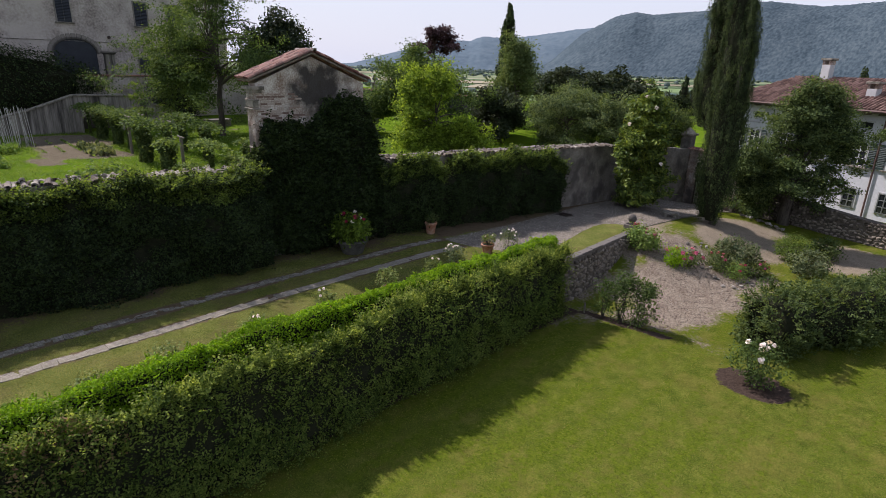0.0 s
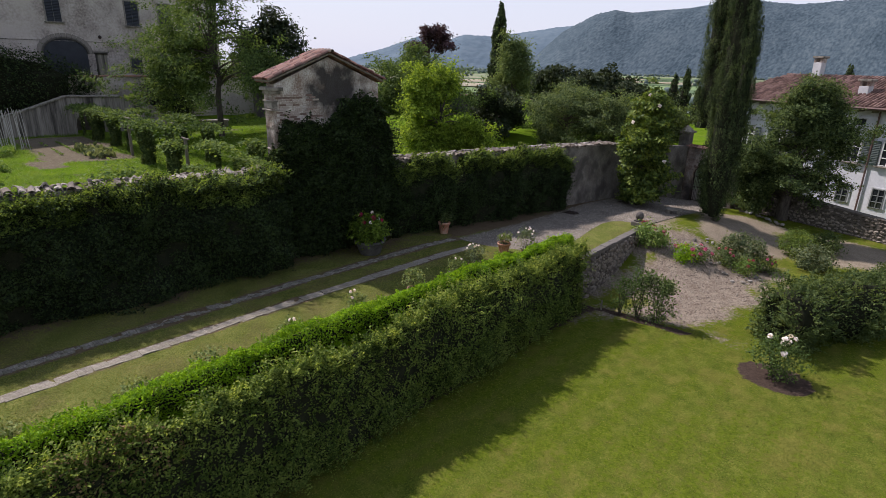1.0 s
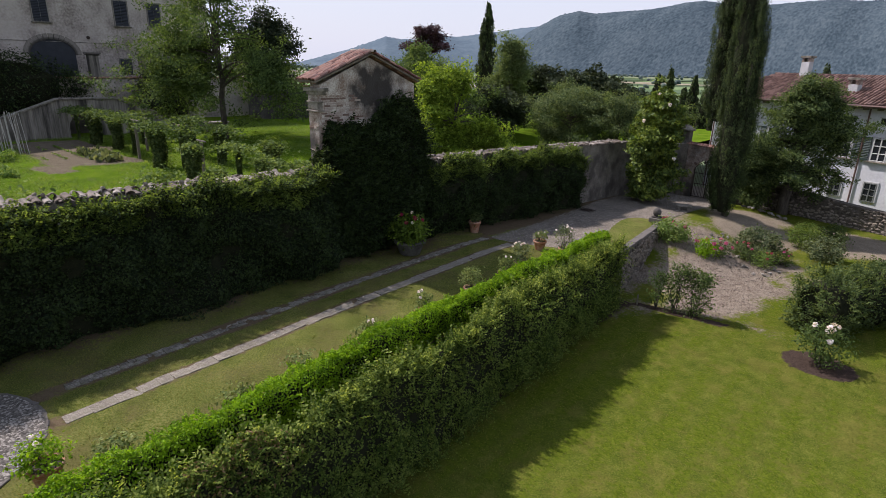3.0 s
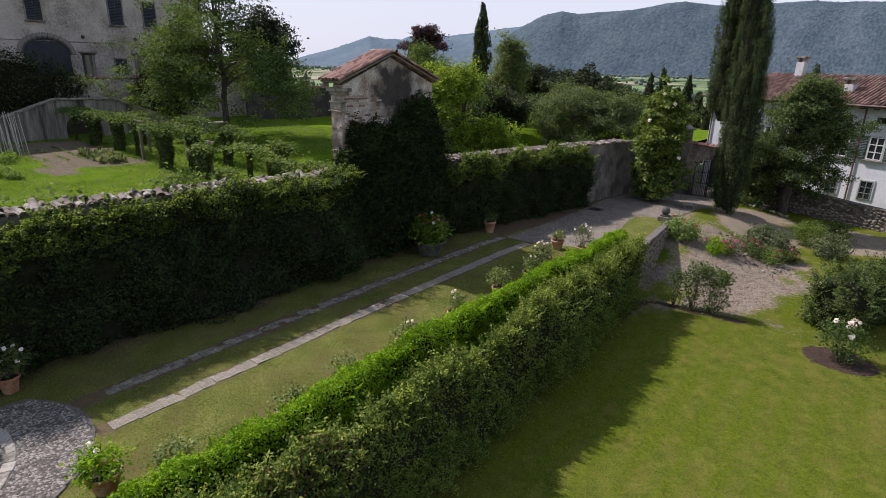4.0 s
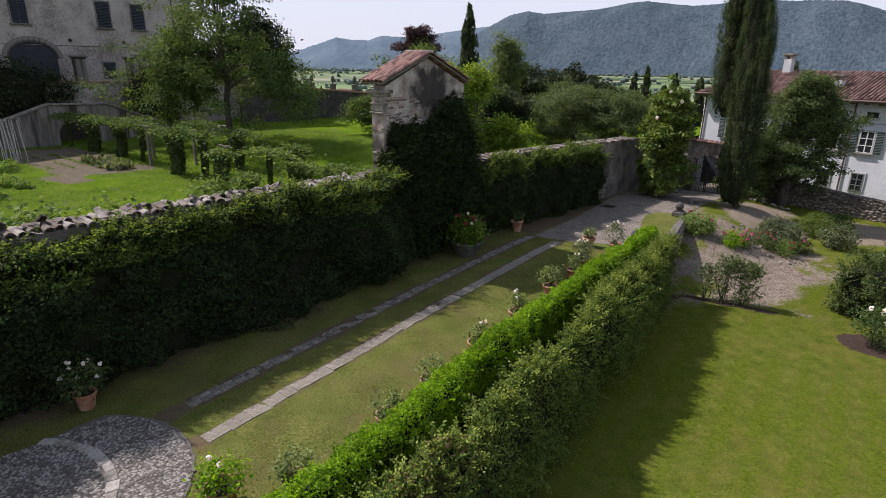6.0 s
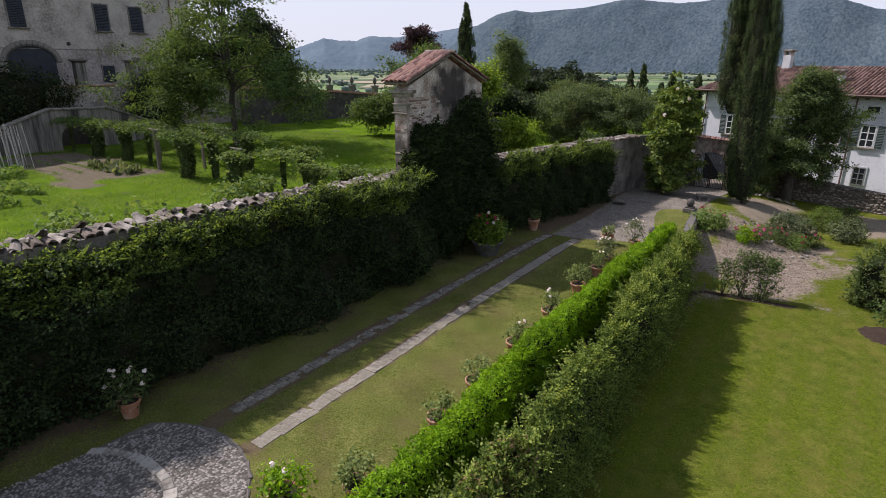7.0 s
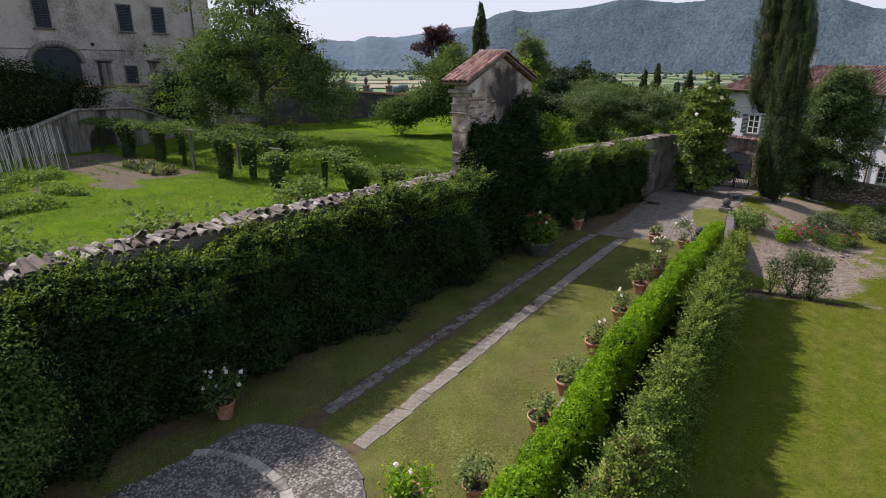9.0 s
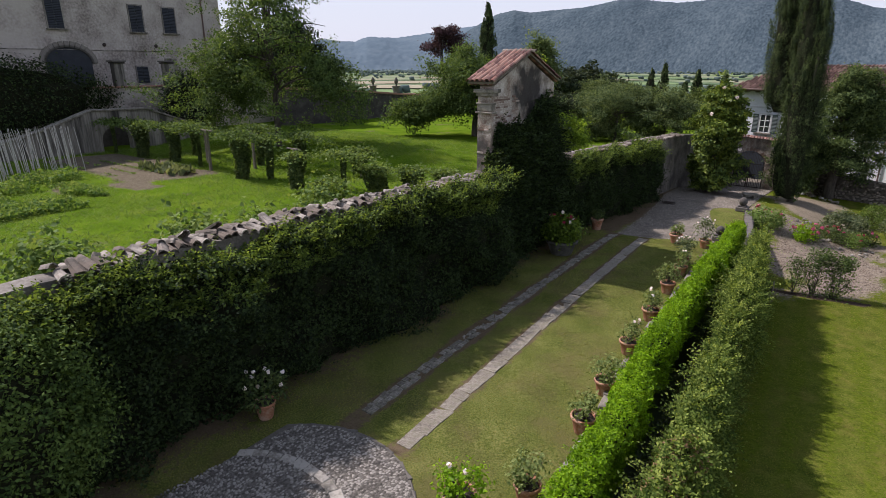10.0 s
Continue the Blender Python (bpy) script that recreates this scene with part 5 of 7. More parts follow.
def tree(name, at, height, radii, crown_z, n_clump, per, size, mat, label, seed=1, trunk=0.2, clump=0.5, lobes=None, limbs=9, lean=(0, 0), hollow=0.35, group="", width=0.55, n_lobes=16):
    """A tree: tapered trunk, limbs that reach into the crown, crown of leaf clumps about crown_z."""
    n_clump, per = int(n_clump * 0.55), int(per * 2.2)
    rng = np.random.default_rng(seed)
    t = thing(name, at, label, "tree", group)
    R = np.array(radii, float)
    top = np.array((lean[0], lean[1], crown_z + R[2] * 0.45))
    tp = [top * f + rng.normal(size=3) * (0.08, 0.08, 0) * f * R[0] * 0.5 for f in np.linspace(0, 1, 8)]
    body = [tube(tp, trunk * (1 - np.linspace(0, 1, 8)) ** 0.7 + 0.02, 9)]
    ld = unit(rng.normal(size=(n_lobes, 3)) + (0, 0, 0.15)) * rng.uniform(0.45, 0.9, (n_lobes, 1))
    lob = np.concatenate([ld, rng.uniform(0.16, 0.42, (n_lobes, 1))], 1)
    if lobes is not None:
        base = np.array(lobes, float)
        pk = rng.integers(0, len(base), n_lobes)
        lob = np.concatenate([base[pk, :3] + ld * base[pk, 3:], lob[:, 3:] * 0.85], 1)
    pick = rng.integers(0, len(lob), n_clump)
    u = unit(rng.normal(size=(n_clump, 3)) + (0, 0, 0.25))
    rad = hollow + (1 - hollow) * rng.random(n_clump) ** 0.55
    C = lob[pick, :3] * R + u * rad[:, None] * R * lob[pick, 3:]
    C *= (1 + 0.2 * waves(u, 4.0, seed, 3))[:, None]
    C += (lean[0], lean[1], crown_z)
    keep = C[:, 2] > 0.3
    C, u = C[keep], u[keep]
    for i in range(limbs):
        c = C[rng.integers(0, len(C))] * (0.9, 0.9, 1)
        f = rng.uniform(0.35, 0.85)
        b = np.array([np.interp(f, np.linspace(0, 1, 8), [q[j] for q in tp]) for j in range(3)])
        if c[2] < b[2]:
            c[2] = b[2] + 0.3
        p = [b + (c - b) * g * 0.82 + np.array((0, 0, 0.12 * R[2] * g * (1 - g) * 2)) for g in np.linspace(0, 1, 6)]
        body.append(tube(p, np.linspace(trunk * 0.42, 0.015, 6), 6))
    part("trunk", join(*body), M_bark, t, smooth=True)
    Q = np.repeat(C, per, 0) + rng.normal(size=(len(C) * per, 3)) * clump * np.array((1, 1, 0.6)) * 0.6
    N = np.repeat(u, per, 0) * 0.5 + (0, 0, 0.6)
    part("crown", leaves(Q, N, size, width, rng=rng, hang=0.4, spread=0.6), mat, t)
    return t


def cypress(at, height, radius, tufts, label, seed=1, mat=L_cyp, columns=((0, 0, 1.0, 1.0, 0.0, 0.0, 0.0),), size=0.16, group="", per=120):
    """Columns of upright feathery tufts round a dark body; columns: offset x, y, share of radius and height, lowest height, and lean in x and y a metre."""
    rng = np.random.default_rng(seed)
    t = thing("cypress_tree", at, label, "tree", group)
    Vs, core = [], []
    for dx, dy, rs, hs, z0, lx, ly in columns:
        m = int(tufts * rs * hs)
        H = height * hs
        f = rng.random(m) ** 0.9
        z = z0 + f * (H - z0)
        prof = np.minimum(1.0, 0.62 + 3.5 * f) * np.maximum(1 - f ** 2.3, 0.0) ** 0.75
        a = rng.uniform(0, 2 * np.pi, m)
        rr = radius * rs * prof * rng.uniform(0.7, 1.08, m) * (1 + 0.12 * np.sin(z * 1.7 + 2.1 * np.sin(a)) + 0.1 * np.sin(3 * a + z * 0.8))
        out = np.stack([np.cos(a), np.sin(a), 0 * a], 1)
        base = np.stack([dx + np.cos(a) * rr, dy + np.sin(a) * rr, z], 1)
        L = rng.uniform(0.05, 0.12, m) * height * 0.8
        s = rng.random((m, per))
        w = 0.2 * radius * np.sin(np.pi * np.clip(s, 0.02, 1) ** 0.7) * rng.uniform(0.5, 1.2, (m, per)) + 0.02
        b = rng.uniform(0, 2 * np.pi, (m, per))
        side = np.cross(out, (0, 0, 1.0))
        P = base[:, None] + (np.array((0, 0, 1.0)) + 0.08 * out)[:, None] * (s * L[:, None])[..., None] + out[:, None] * (w * np.cos(b))[..., None] + side[:, None] * (w * np.sin(b))[..., None]
        N = out[:, None] * np.cos(b)[..., None] + side[:, None] * np.sin(b)[..., None] + (0, 0, 0.3)
        P = P.reshape(-1, 3)
        P[:, :2] += P[:, 2:] * (lx, ly)
        Vs.append(leaves(P, N.reshape(-1, 3), size, 0.38, rng=rng, hang=-2.0, spread=0.2))
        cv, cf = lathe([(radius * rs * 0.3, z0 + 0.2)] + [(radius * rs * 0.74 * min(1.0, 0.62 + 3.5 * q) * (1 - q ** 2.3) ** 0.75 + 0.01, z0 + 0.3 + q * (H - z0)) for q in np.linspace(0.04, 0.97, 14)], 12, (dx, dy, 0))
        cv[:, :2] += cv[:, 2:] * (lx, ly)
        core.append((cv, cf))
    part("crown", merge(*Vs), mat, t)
    part("inner_body", join(*core), M_inner_shade, t)
    part("trunk", tube([(0, 0, -0.3), (0, 0, 0.5), (0, 0, height * 0.5)], [radius * 0.22, radius * 0.16, 0.05], 9), M_bark, t)
    return t


# garden trees
cypress((3.42, 28.35, -0.68), 14.6, 0.86, 400, "tall dark twin-stemmed Italian cypress", 51, size=0.075, per=170,
        columns=((-0.1, -0.1, 0.82, 0.97, 0.0, -0.06, 0.075), (-1.15, 0.85, 0.88, 1.0, 4.3, -0.06, 0.065), (-0.55, 0.35, 0.7, 0.42, 0.0, -0.02, 0.03), (0.15, -0.05, 0.66, 0.66, 2.5, -0.03, 0.06)))
tree("magnolia_tree", (-0.6, 28.1, -0.66), 5.8, (1.55, 1.55, 2.4), 2.62, 1700, 28, 0.2, L_magnolia, "broad-leaved evergreen magnolia with white flowers and yellowish shoots", 52, 0.14, 0.24, hollow=0.25, n_lobes=76, width=0.5,
     lobes=((0, 0, -0.8, 0.6), (0, 0, -0.5, 0.8), (0, 0, -0.2, 0.86), (0, 0, 0.12, 0.84), (0, 0, 0.42, 0.72), (0.05, 0, 0.64, 0.5), (-0.05, 0, 0.78, 0.3)))
for i, d in enumerate(((0.15, -0.5, 5.75), (-0.1, -1.45, 4.45), (0.9, -0.9, 5.3), (1.35, -0.5, 2.6))):
    P = np.array(d) + unit(np.random.default_rng(90 + i).normal(size=(20, 3))) * 0.07
    part("flower", leaves(P, P - np.array(d), 0.11, 0.8), P_white, bpy.data.objects["magnolia_tree"])
tree("chestnut_tree", (4.85, 34.0, -1.35), 8.5, (3.2, 3.1, 3.15), 4.2, 1400, 50, 0.135, L_chestnut, "broad dark green shade tree beside the stone wall", 53, 0.3, 0.36, n_lobes=60, limbs=16, hollow=0.72,
     lobes=((0.1, 0.08, 0.58, 0.14), (-0.02, 0, 0.5, 0.2), (0.2, 0.16, 0.46, 0.2), (-0.16, -0.14, 0.42, 0.28), (0.28, 0.24, 0.36, 0.28), (0, 0, 0.2, 0.42), (-0.42, -0.38, -0.05, 0.36), (0.5, 0.45, 0.05, 0.36), (0, -0.2, -0.1, 0.55), (-0.5, -0.42, -0.4, 0.34), (0.42, 0.36, -0.35, 0.36), (-0.1, -0.1, -0.5, 0.5), (-0.5, -0.4, -0.72, 0.26), (-0.15, -0.12, -0.72, 0.36), (0.2, 0.15, -0.62, 0.36)))
# meadow trees
tree("walnut_tree", (-21.0, 14.5, 1.75), 12, (4.6, 4.6, 4.7), 6.0, 1250, 36, 0.155, L_grove, "large spreading tree with airy mid-green foliage by the villa", 54, 0.17, 0.46, hollow=0.4, n_lobes=60,
     lobes=((0, 0, 0.15, 0.8), (-0.45, -0.35, -0.45, 0.5), (0.45, 0.3, -0.5, 0.5), (0.1, 0.1, 0.6, 0.45), (0.3, -0.3, -0.2, 0.55), (-0.3, 0.2, -0.5, 0.45), (-0.55, -0.5, -0.55, 0.3), (0.5, 0.4, -0.62, 0.3)), limbs=30)
tree("ash_tree", (-7.9, 20.2, 1.3), 5.5, (2.3, 2.3, 2.15), 2.2, 1100, 34, 0.155, L_walnut, "bright yellow-green young tree close behind the wall", 78, 0.12, 0.36, n_lobes=46, limbs=18, hollow=0.25,
     lobes=((-0.2, -0.1, -0.4, 0.6), (0.45, 0.35, -0.35, 0.42), (-0.4, -0.2, 0.1, 0.5), (0.05, 0, 0.35, 0.5), (0.6, 0.5, -0.5, 0.3), (-0.25, -0.2, 0.62, 0.3), (0.1, 0.1, 0.78, 0.2), (0, 0, -0.75, 0.5), (0.35, 0.25, -0.75, 0.4), (-0.4, -0.35, -0.7, 0.45)))
tree("walnut_tree", (-14.3, 24.7, 1.5), 7, (3.9, 3.9, 2.5), 3.2, 1250, 36, 0.16, L_grove, "spreading mid-green walnut tree with low boughs on the meadow", 55, 0.2, 0.5, n_lobes=44,
     limbs=14, lobes=((-0.1, 0, 0, 0.75), (-0.5, -0.45, -0.35, 0.45), (0.4, 0.3, -0.3, 0.55), (-0.15, 0, 0.45, 0.5), (-0.4, -0.2, 0.1, 0.55), (-0.3, 0.3, 0.1, 0.55), (-0.72, -0.55, -0.62, 0.25)))
tree("plum_tree", (-24.2, 34.6, 1.0), 8.5, (1.6, 1.6, 1.3), 6.9, 150, 34, 0.2, L_plum, "purple-leaved plum tree behind the green walnut", 56, 0.15, 0.4, n_lobes=12)
tree("meadow_tree", (-15.2, 35.0, 0.8), 8, (2.3, 2.3, 3.4), 4.3, 520, 40, 0.17, L_tree_light, "tall light green tree on the meadow", 57, 0.18, 0.5, n_lobes=20, limbs=16,
     lobes=((0, 0, 0, 0.85), (0.2, 0, 0.5, 0.5), (-0.4, 0.2, -0.2, 0.6)))
tree("meadow_tree", (-12.0, 29.6, 1.1), 5, (2.3, 2.3, 1.7), 2.1, 420, 36, 0.2, L_dark, "dark dense tree on the meadow", 58, 0.16, 0.45)
for i, (x, y, r, h, lm) in enumerate(((-7.2, 30.6, 2.6, 4.2, L_hazel), (-4.4, 31.5, 2.3, 4.0, L_hazel), (-10.0, 34.5, 2.5, 4.0, L_hazel), (-3.2, 35.6, 1.8, 3.6, L_tree))):
    tree("hazel_tree", (x, y, 1.1), h, (r, r, h * 0.45), h * 0.52, 620, 34, 0.13, lm, "rounded grey-green hazel-like tree behind the wall", 60 + i, 0.08, 0.34, limbs=20, n_lobes=30, hollow=0.65)
for i, (x, y, r, z) in enumerate(((-25.6, 56.6, 4.0, 4.9), (-22.4, 57.8, 3.6, 4.6), (-20.0, 58.4, 3.0, 4.2), (-28.5, 57.4, 3.2, 4.6), (-17.0, 60, 3.0, 2.6))):
    tree("umbrella_pine", (x, y, -3.0), z + 4.5, (r, r, 1.9), z + 2.4, 260, 36, 0.36, L_dark, "dark flat-topped pine beyond the meadow", 66 + i, 0.2, 0.6)
cypress((-29.3, 49.7, 0.0), 11.8, 1.1, 260, "single dark cypress standing behind the meadow trees", 71, size=0.24, per=50)
tree("dark_tree", (-30.9, 23.4, 1.0), 9, (2.3, 2.3, 3.6), 5.6, 300, 40, 0.26, L_dark, "dark evergreen tree close to the villa corner", 72, 0.22, 0.7)


# ---- coping, paving, stones ----
def piece(name, mesh, parent, m):
    ob = new(name, mesh)
    ob.parent = parent
    ob.matrix_basis = m
    return ob


for k, y in enumerate(np.arange(-3.2, 28.1, 0.2)):
    x, z = float(curve(WALL_X, y)), float(curve(WALL_TOP, y)) - 0.11
    for sg in (1, -1):
        if 8.1 < y < 12.9 and sg > 0:
            continue
        m = Matrix.Translation((x - 0.225 + sg * 0.3 + RNG.normal() * 0.025, y + RNG.normal() * 0.03, z + 0.0 + RNG.normal() * 0.02)) @ Matrix.Rotation((math.pi if sg > 0 else 0) + RNG.normal() * 0.16, 4, "Z") @ Matrix.Rotation(-0.2 + RNG.normal() * 0.1, 4, "Y") @ Matrix.Rotation(RNG.normal() * 0.2, 4, "X")
        piece("coping_tile", COPES[RNG.integers(0, 6)], wall_garden, m)


def rock_mesh(name, mat, seed, n=1):
    bm = bmesh.new()
    bmesh.ops.create_icosphere(bm, subdivisions=1, radius=0.5)
    r = np.random.default_rng(seed)
    for v in bm.verts:
        v.co *= 1 + 0.22 * r.normal()
        v.co = Vector((max(-0.42, min(0.42, v.co.x)), max(-0.42, min(0.42, v.co.y)), max(-0.38, min(0.4, v.co.z))))
    me = bpy.data.meshes.new(name)
    bm.to_mesh(me)
    bm.free()
    me.materials.append(mat)
    return me


STONES = [rock_mesh("stone", M_stone, 300 + i) for i in range(8)]
M_rock = material("pale_rock", [(0.12, 0.106, 0.085), (0.2, 0.183, 0.153), (0.31, 0.287, 0.248)], scale=5, fine=30, bump=0.4, rnd=0.5)
ROCKS = [rock_mesh("rock", M_rock, 330 + i) for i in range(8)]
# lumps of stone set along the coping
for k in range(9):
    y = RNG.uniform(-4, 8)
    piece("stone", STONES[k % 8], wall_garden, Matrix.LocRotScale((float(curve(WALL_X, y)) - RNG.uniform(0.05, 0.42), y, float(curve(WALL_TOP, y)) + 0.05), Euler(RNG.uniform(0, 6, 3)), Vector(RNG.uniform(0.09, 0.16, 3))))


def stone_face(parent, pts, base, tops, size, limit, seed, name="stone"):
    """Rubble stones set into the face of a wall along pts."""
    r = np.random.default_rng(seed)
    P = np.asarray(pts, float)
    seg = np.hypot(*np.diff(P, axis=0).T)
    s_all = np.concatenate([[0], np.cumsum(seg)])
    count = 0
    rest = []
    row, z = 0, 0.0
    while True:
        z = row * size * 0.72
        if z > max(t - b for t, b in zip(tops, base)):
            break
        s = r.uniform(0, size)
        while s < s_all[-1]:
            w = size * r.uniform(0.5, 1.6)
            x, y = np.interp(s, s_all, P[:, 0]), np.interp(s, s_all, P[:, 1])
            b, t = np.interp(s, s_all, base), np.interp(s, s_all, tops)
            i = min(np.searchsorted(s_all, s, side="right") - 1, len(P) - 2)
            a = math.atan2(P[i + 1][1] - P[i][1], P[i + 1][0] - P[i][0])
            if b + z + size * 0.3 < t:
                m = Matrix.LocRotScale((x, y, b + z + size * (0.33 + 0.16 * r.normal())), Euler((r.normal() * 0.2, r.normal() * 0.3, a + r.normal() * 0.1)), Vector((w * 1.08, size * 0.75 * r.uniform(0.7, 1.1), size * 0.8 * r.uniform(0.8, 1.1))))
                if count < limit:
                    piece(name, STONES[r.integers(0, 8)], parent, m)
                    count += 1
                else:
                    rest.append(m)
            s += w
        row += 1
    if rest:
        me = STONES[0]
        V = np.array([v.co[:] for v in me.vertices])
        F = np.array([p.vertices[:] for p in me.polygons])
        VV = np.concatenate([V @ np.array(m.to_3x3()).T + np.array(m.translation) for m in rest])
        FF = np.concatenate([F + i * len(V) for i in range(len(rest))])
        tagged(part("rubble", (VV, FF), M_stone, parent), kind="stuff")


_ry = np.linspace(15.8, 23.3, 8)
stone_face(ret_wall, np.stack([curve(RET_X, _ry) + 0.33, _ry], 1), lawn_z(curve(RET_X, _ry) + 0.2, _ry) - 0.12, drive_z(_ry) - 0.02, 0.2, 280, 81)
for k, y in enumerate(np.arange(16.7, 23.2, 0.86)):
    x0, x1 = float(curve(RET_X, y)), float(curve(RET_X, y + 0.86))
    piece("cap_slab", (lambda me: (me.materials.append(M_darkstone), me)[1])(to_mesh("cap_slab", *block((0.3, 0.85, 0.08), (0, 0, 0), 0.02, rough=0.008))), ret_wall,
          Matrix.Translation(((x0 + x1) / 2 + 0.17, y + 0.43, float(drive_z(y + 0.4)) + 0.06)) @ Matrix.Rotation(math.atan2(x0 - x1, 0.86), 4, "Z") @ Matrix.Rotation(math.atan2(float(drive_z(y + 0.86) - drive_z(y)), 0.86), 4, "X"))
stone_face(wall_right, [(1.8, 35.35), (4, 35.0), (5.3, 34.45), (8, 33.75), (9.7, 33.3), (14, 32.2)], [-1.6, -1.5, -1.5, -1.5, -1.55, -1.6], [0.35, 0.2, 0.0, -0.2, -0.3, -0.42], 0.2, 295, 82)

# wheel strips of stone slabs
strip = thing("wheel_track", (0, 7, 0), "pair of worn stone slab wheel strips in the grass", "paving", kind="structure")
y = 0.02
while y < 14.2:
    L = RNG.uniform(0.25, 0.55)
    me = to_mesh("slab", *block((0.32 + RNG.normal() * 0.012, L + 0.012, 0.08), (0, 0, 0), 0.006, rough=0.009))
    me.materials.append(M_slab)
    piece("slab", me, strip, Matrix.Translation((strip_right(y + L / 2) + RNG.normal() * 0.004, y + L / 2 - 7, float(drive_z(y + L / 2)) - 0.0265 + RNG.normal() * 0.001)) @ Matrix.Rotation(0.042 + RNG.normal() * 0.01, 4, "Z") @ Matrix.Rotation(math.atan2(float(drive_z(y + 0.3) - drive_z(y)), 0.3), 4, "X"))
    y += L
for side in (-1, 1):
    y = 0.35
    while y < 14.3:
        L = RNG.uniform(0.1, 0.26)
        w = 0.14 + RNG.normal() * 0.012
        if RNG.random() < 0.97:
            me = to_mesh("sett", *block((w, L + 0.004, 0.08), (0, 0, 0), 0.01, rough=0.01))
            me.materials.append(M_slab_mossy)
            piece("sett", me, strip, Matrix.Translation((strip_left(y + L / 2) + side * 0.068 + RNG.normal() * 0.007, y + L / 2 - 7, float(drive_z(y + L / 2)) - 0.026 + RNG.normal() * 0.004)) @ Matrix.Rotation(0.036 + RNG.normal() * 0.03, 4, "Z"))
        y += L

# round pebble pavement at the near end of the drive
paving = thing("pebble_paving", (0.1, -2.25, 0), "round pavement of grey river pebbles with a flat stone arc", "paving", kind="structure")


def in_paving(x, y):
    return (np.hypot(x - 0.1, y + 2.25) < 2.05) & (x > -1.4 + 0.12 * (y + 2)) & ((y > -3.9))


_a = np.linspace(0, 2 * np.pi, 64, endpoint=False)
_e = np.array([(2.1 * math.cos(t), 2.1 * math.sin(t)) for t in _a])
_e[:, 0] = np.maximum(_e[:, 0], -1.5)
part("bed", join((np.array([(x, y, 0.0) for x, y in _e] + [(x, y, -0.15) for x, y in _e]) + (0, 0, 0.012), [list(range(64))] + [[(i + 1) % 64, i, 64 + i, 64 + (i + 1) % 64] for i in range(64)])), M_mortar, paving)
_g = np.stack(np.meshgrid(np.arange(-2.1, 2.1, 0.041), np.arange(-2.1, 2.1, 0.05)), -1).reshape(-1, 2)
_g = _g + RNG.normal(size=_g.shape) * 0.009 + (0.1, -2.25)
_g = _g[in_paving(_g[:, 0], _g[:, 1])]
_arc = np.abs(np.hypot(_g[:, 0] + 0.15, _g[:, 1] + 3.4) - 2.08) < 0.09
_g = _g[~_arc]
_pb = np.array([(0, 0, 1)] + [(math.cos(t), math.sin(t), 0.25) for t in np.linspace(0, 2 * np.pi, 6, endpoint=False)])
_pf2 = np.array([(0, 1 + i, 1 + (i + 1) % 6) for i in range(6)])
_n = len(_g)
_rot = RNG.normal(size=_n) * 0.35 + np.arctan2(_g[:, 1] + 3.4, _g[:, 0] + 0.15)
_sx, _sy, _sz = RNG.uniform(0.024, 0.034, _n), RNG.uniform(0.018, 0.025, _n), RNG.uniform(0.016, 0.032, _n)
_lx, _ly = _pb[None, :, 0] * _sx[:, None], _pb[None, :, 1] * _sy[:, None]
_PV = np.stack([_g[:, :1] + _lx * np.cos(_rot)[:, None] - _ly * np.sin(_rot)[:, None] - 0.1, _g[:, 1:] + _lx * np.sin(_rot)[:, None] + _ly * np.cos(_rot)[:, None] + 2.25, 0.01 + _pb[None, :, 2] * _sz[:, None]], -1).reshape(-1, 3)
_PF = (_pf2[None] + (np.arange(_n) * 7)[:, None, None]).reshape(-1, 3)
tagged(part("pebbles", (_PV, _PF), M_cobble, paving, smooth=True), kind="stuff")
for t in np.arange(0.42, 2.8, 0.125):
    x, y = -0.15 + 2.08 * math.cos(t), -3.4 + 2.08 * math.sin(t)
    if in_paving(np.array([x]), np.array([y]))[0]:
        part("flat_stone", block((RNG.uniform(0.15, 0.19), RNG.uniform(0.245, 0.262), 0.06), (0, 0, 0), 0.015, rough=0.008), M_flat, paving, at=Matrix.Translation((x - 0.1 + RNG.normal() * 0.006, y + 2.25 + RNG.normal() * 0.006, 0.002)) @ Matrix.Rotation(t + RNG.normal() * 0.04, 4, "Z"))
for t in np.arange(-0.2, 2.3, 0.11):
    part("edge_stone", block((0.05, 0.22, 0.06), (0, 0, 0), 0.02, rough=0.01), M_darkstone, paving, at=Matrix.Translation((2.09 * math.cos(t), 2.09 * math.sin(t), -0.012)) @ Matrix.Rotation(t, 4, "Z"))

# low kerb of stones under the laurel hedge
kerb = thing("kerb", (3.2, 5, 0), "low grey stone kerb at the foot of the hedge", "kerb", kind="structure")
y = -2.0
while y < 15:
    L = RNG.uniform(0.35, 0.8)
    x = float(curve(LAUREL_X, y)) - 0.46
    part("kerb_stone", block((0.2, L - 0.05, 0.24), (0, 0, 0), 0.025, rough=0.012), M_stonecut, kerb, at=Matrix.Translation((x - 3.2, y + L / 2 - 5, float(drive_z(y)) + 0.04)) @ Matrix.Rotation(0.05 + RNG.normal() * 0.03, 4, "Z"))
    y += L + (RNG.uniform(0.2, 0.6) if RNG.random() < 0.3 else 0)

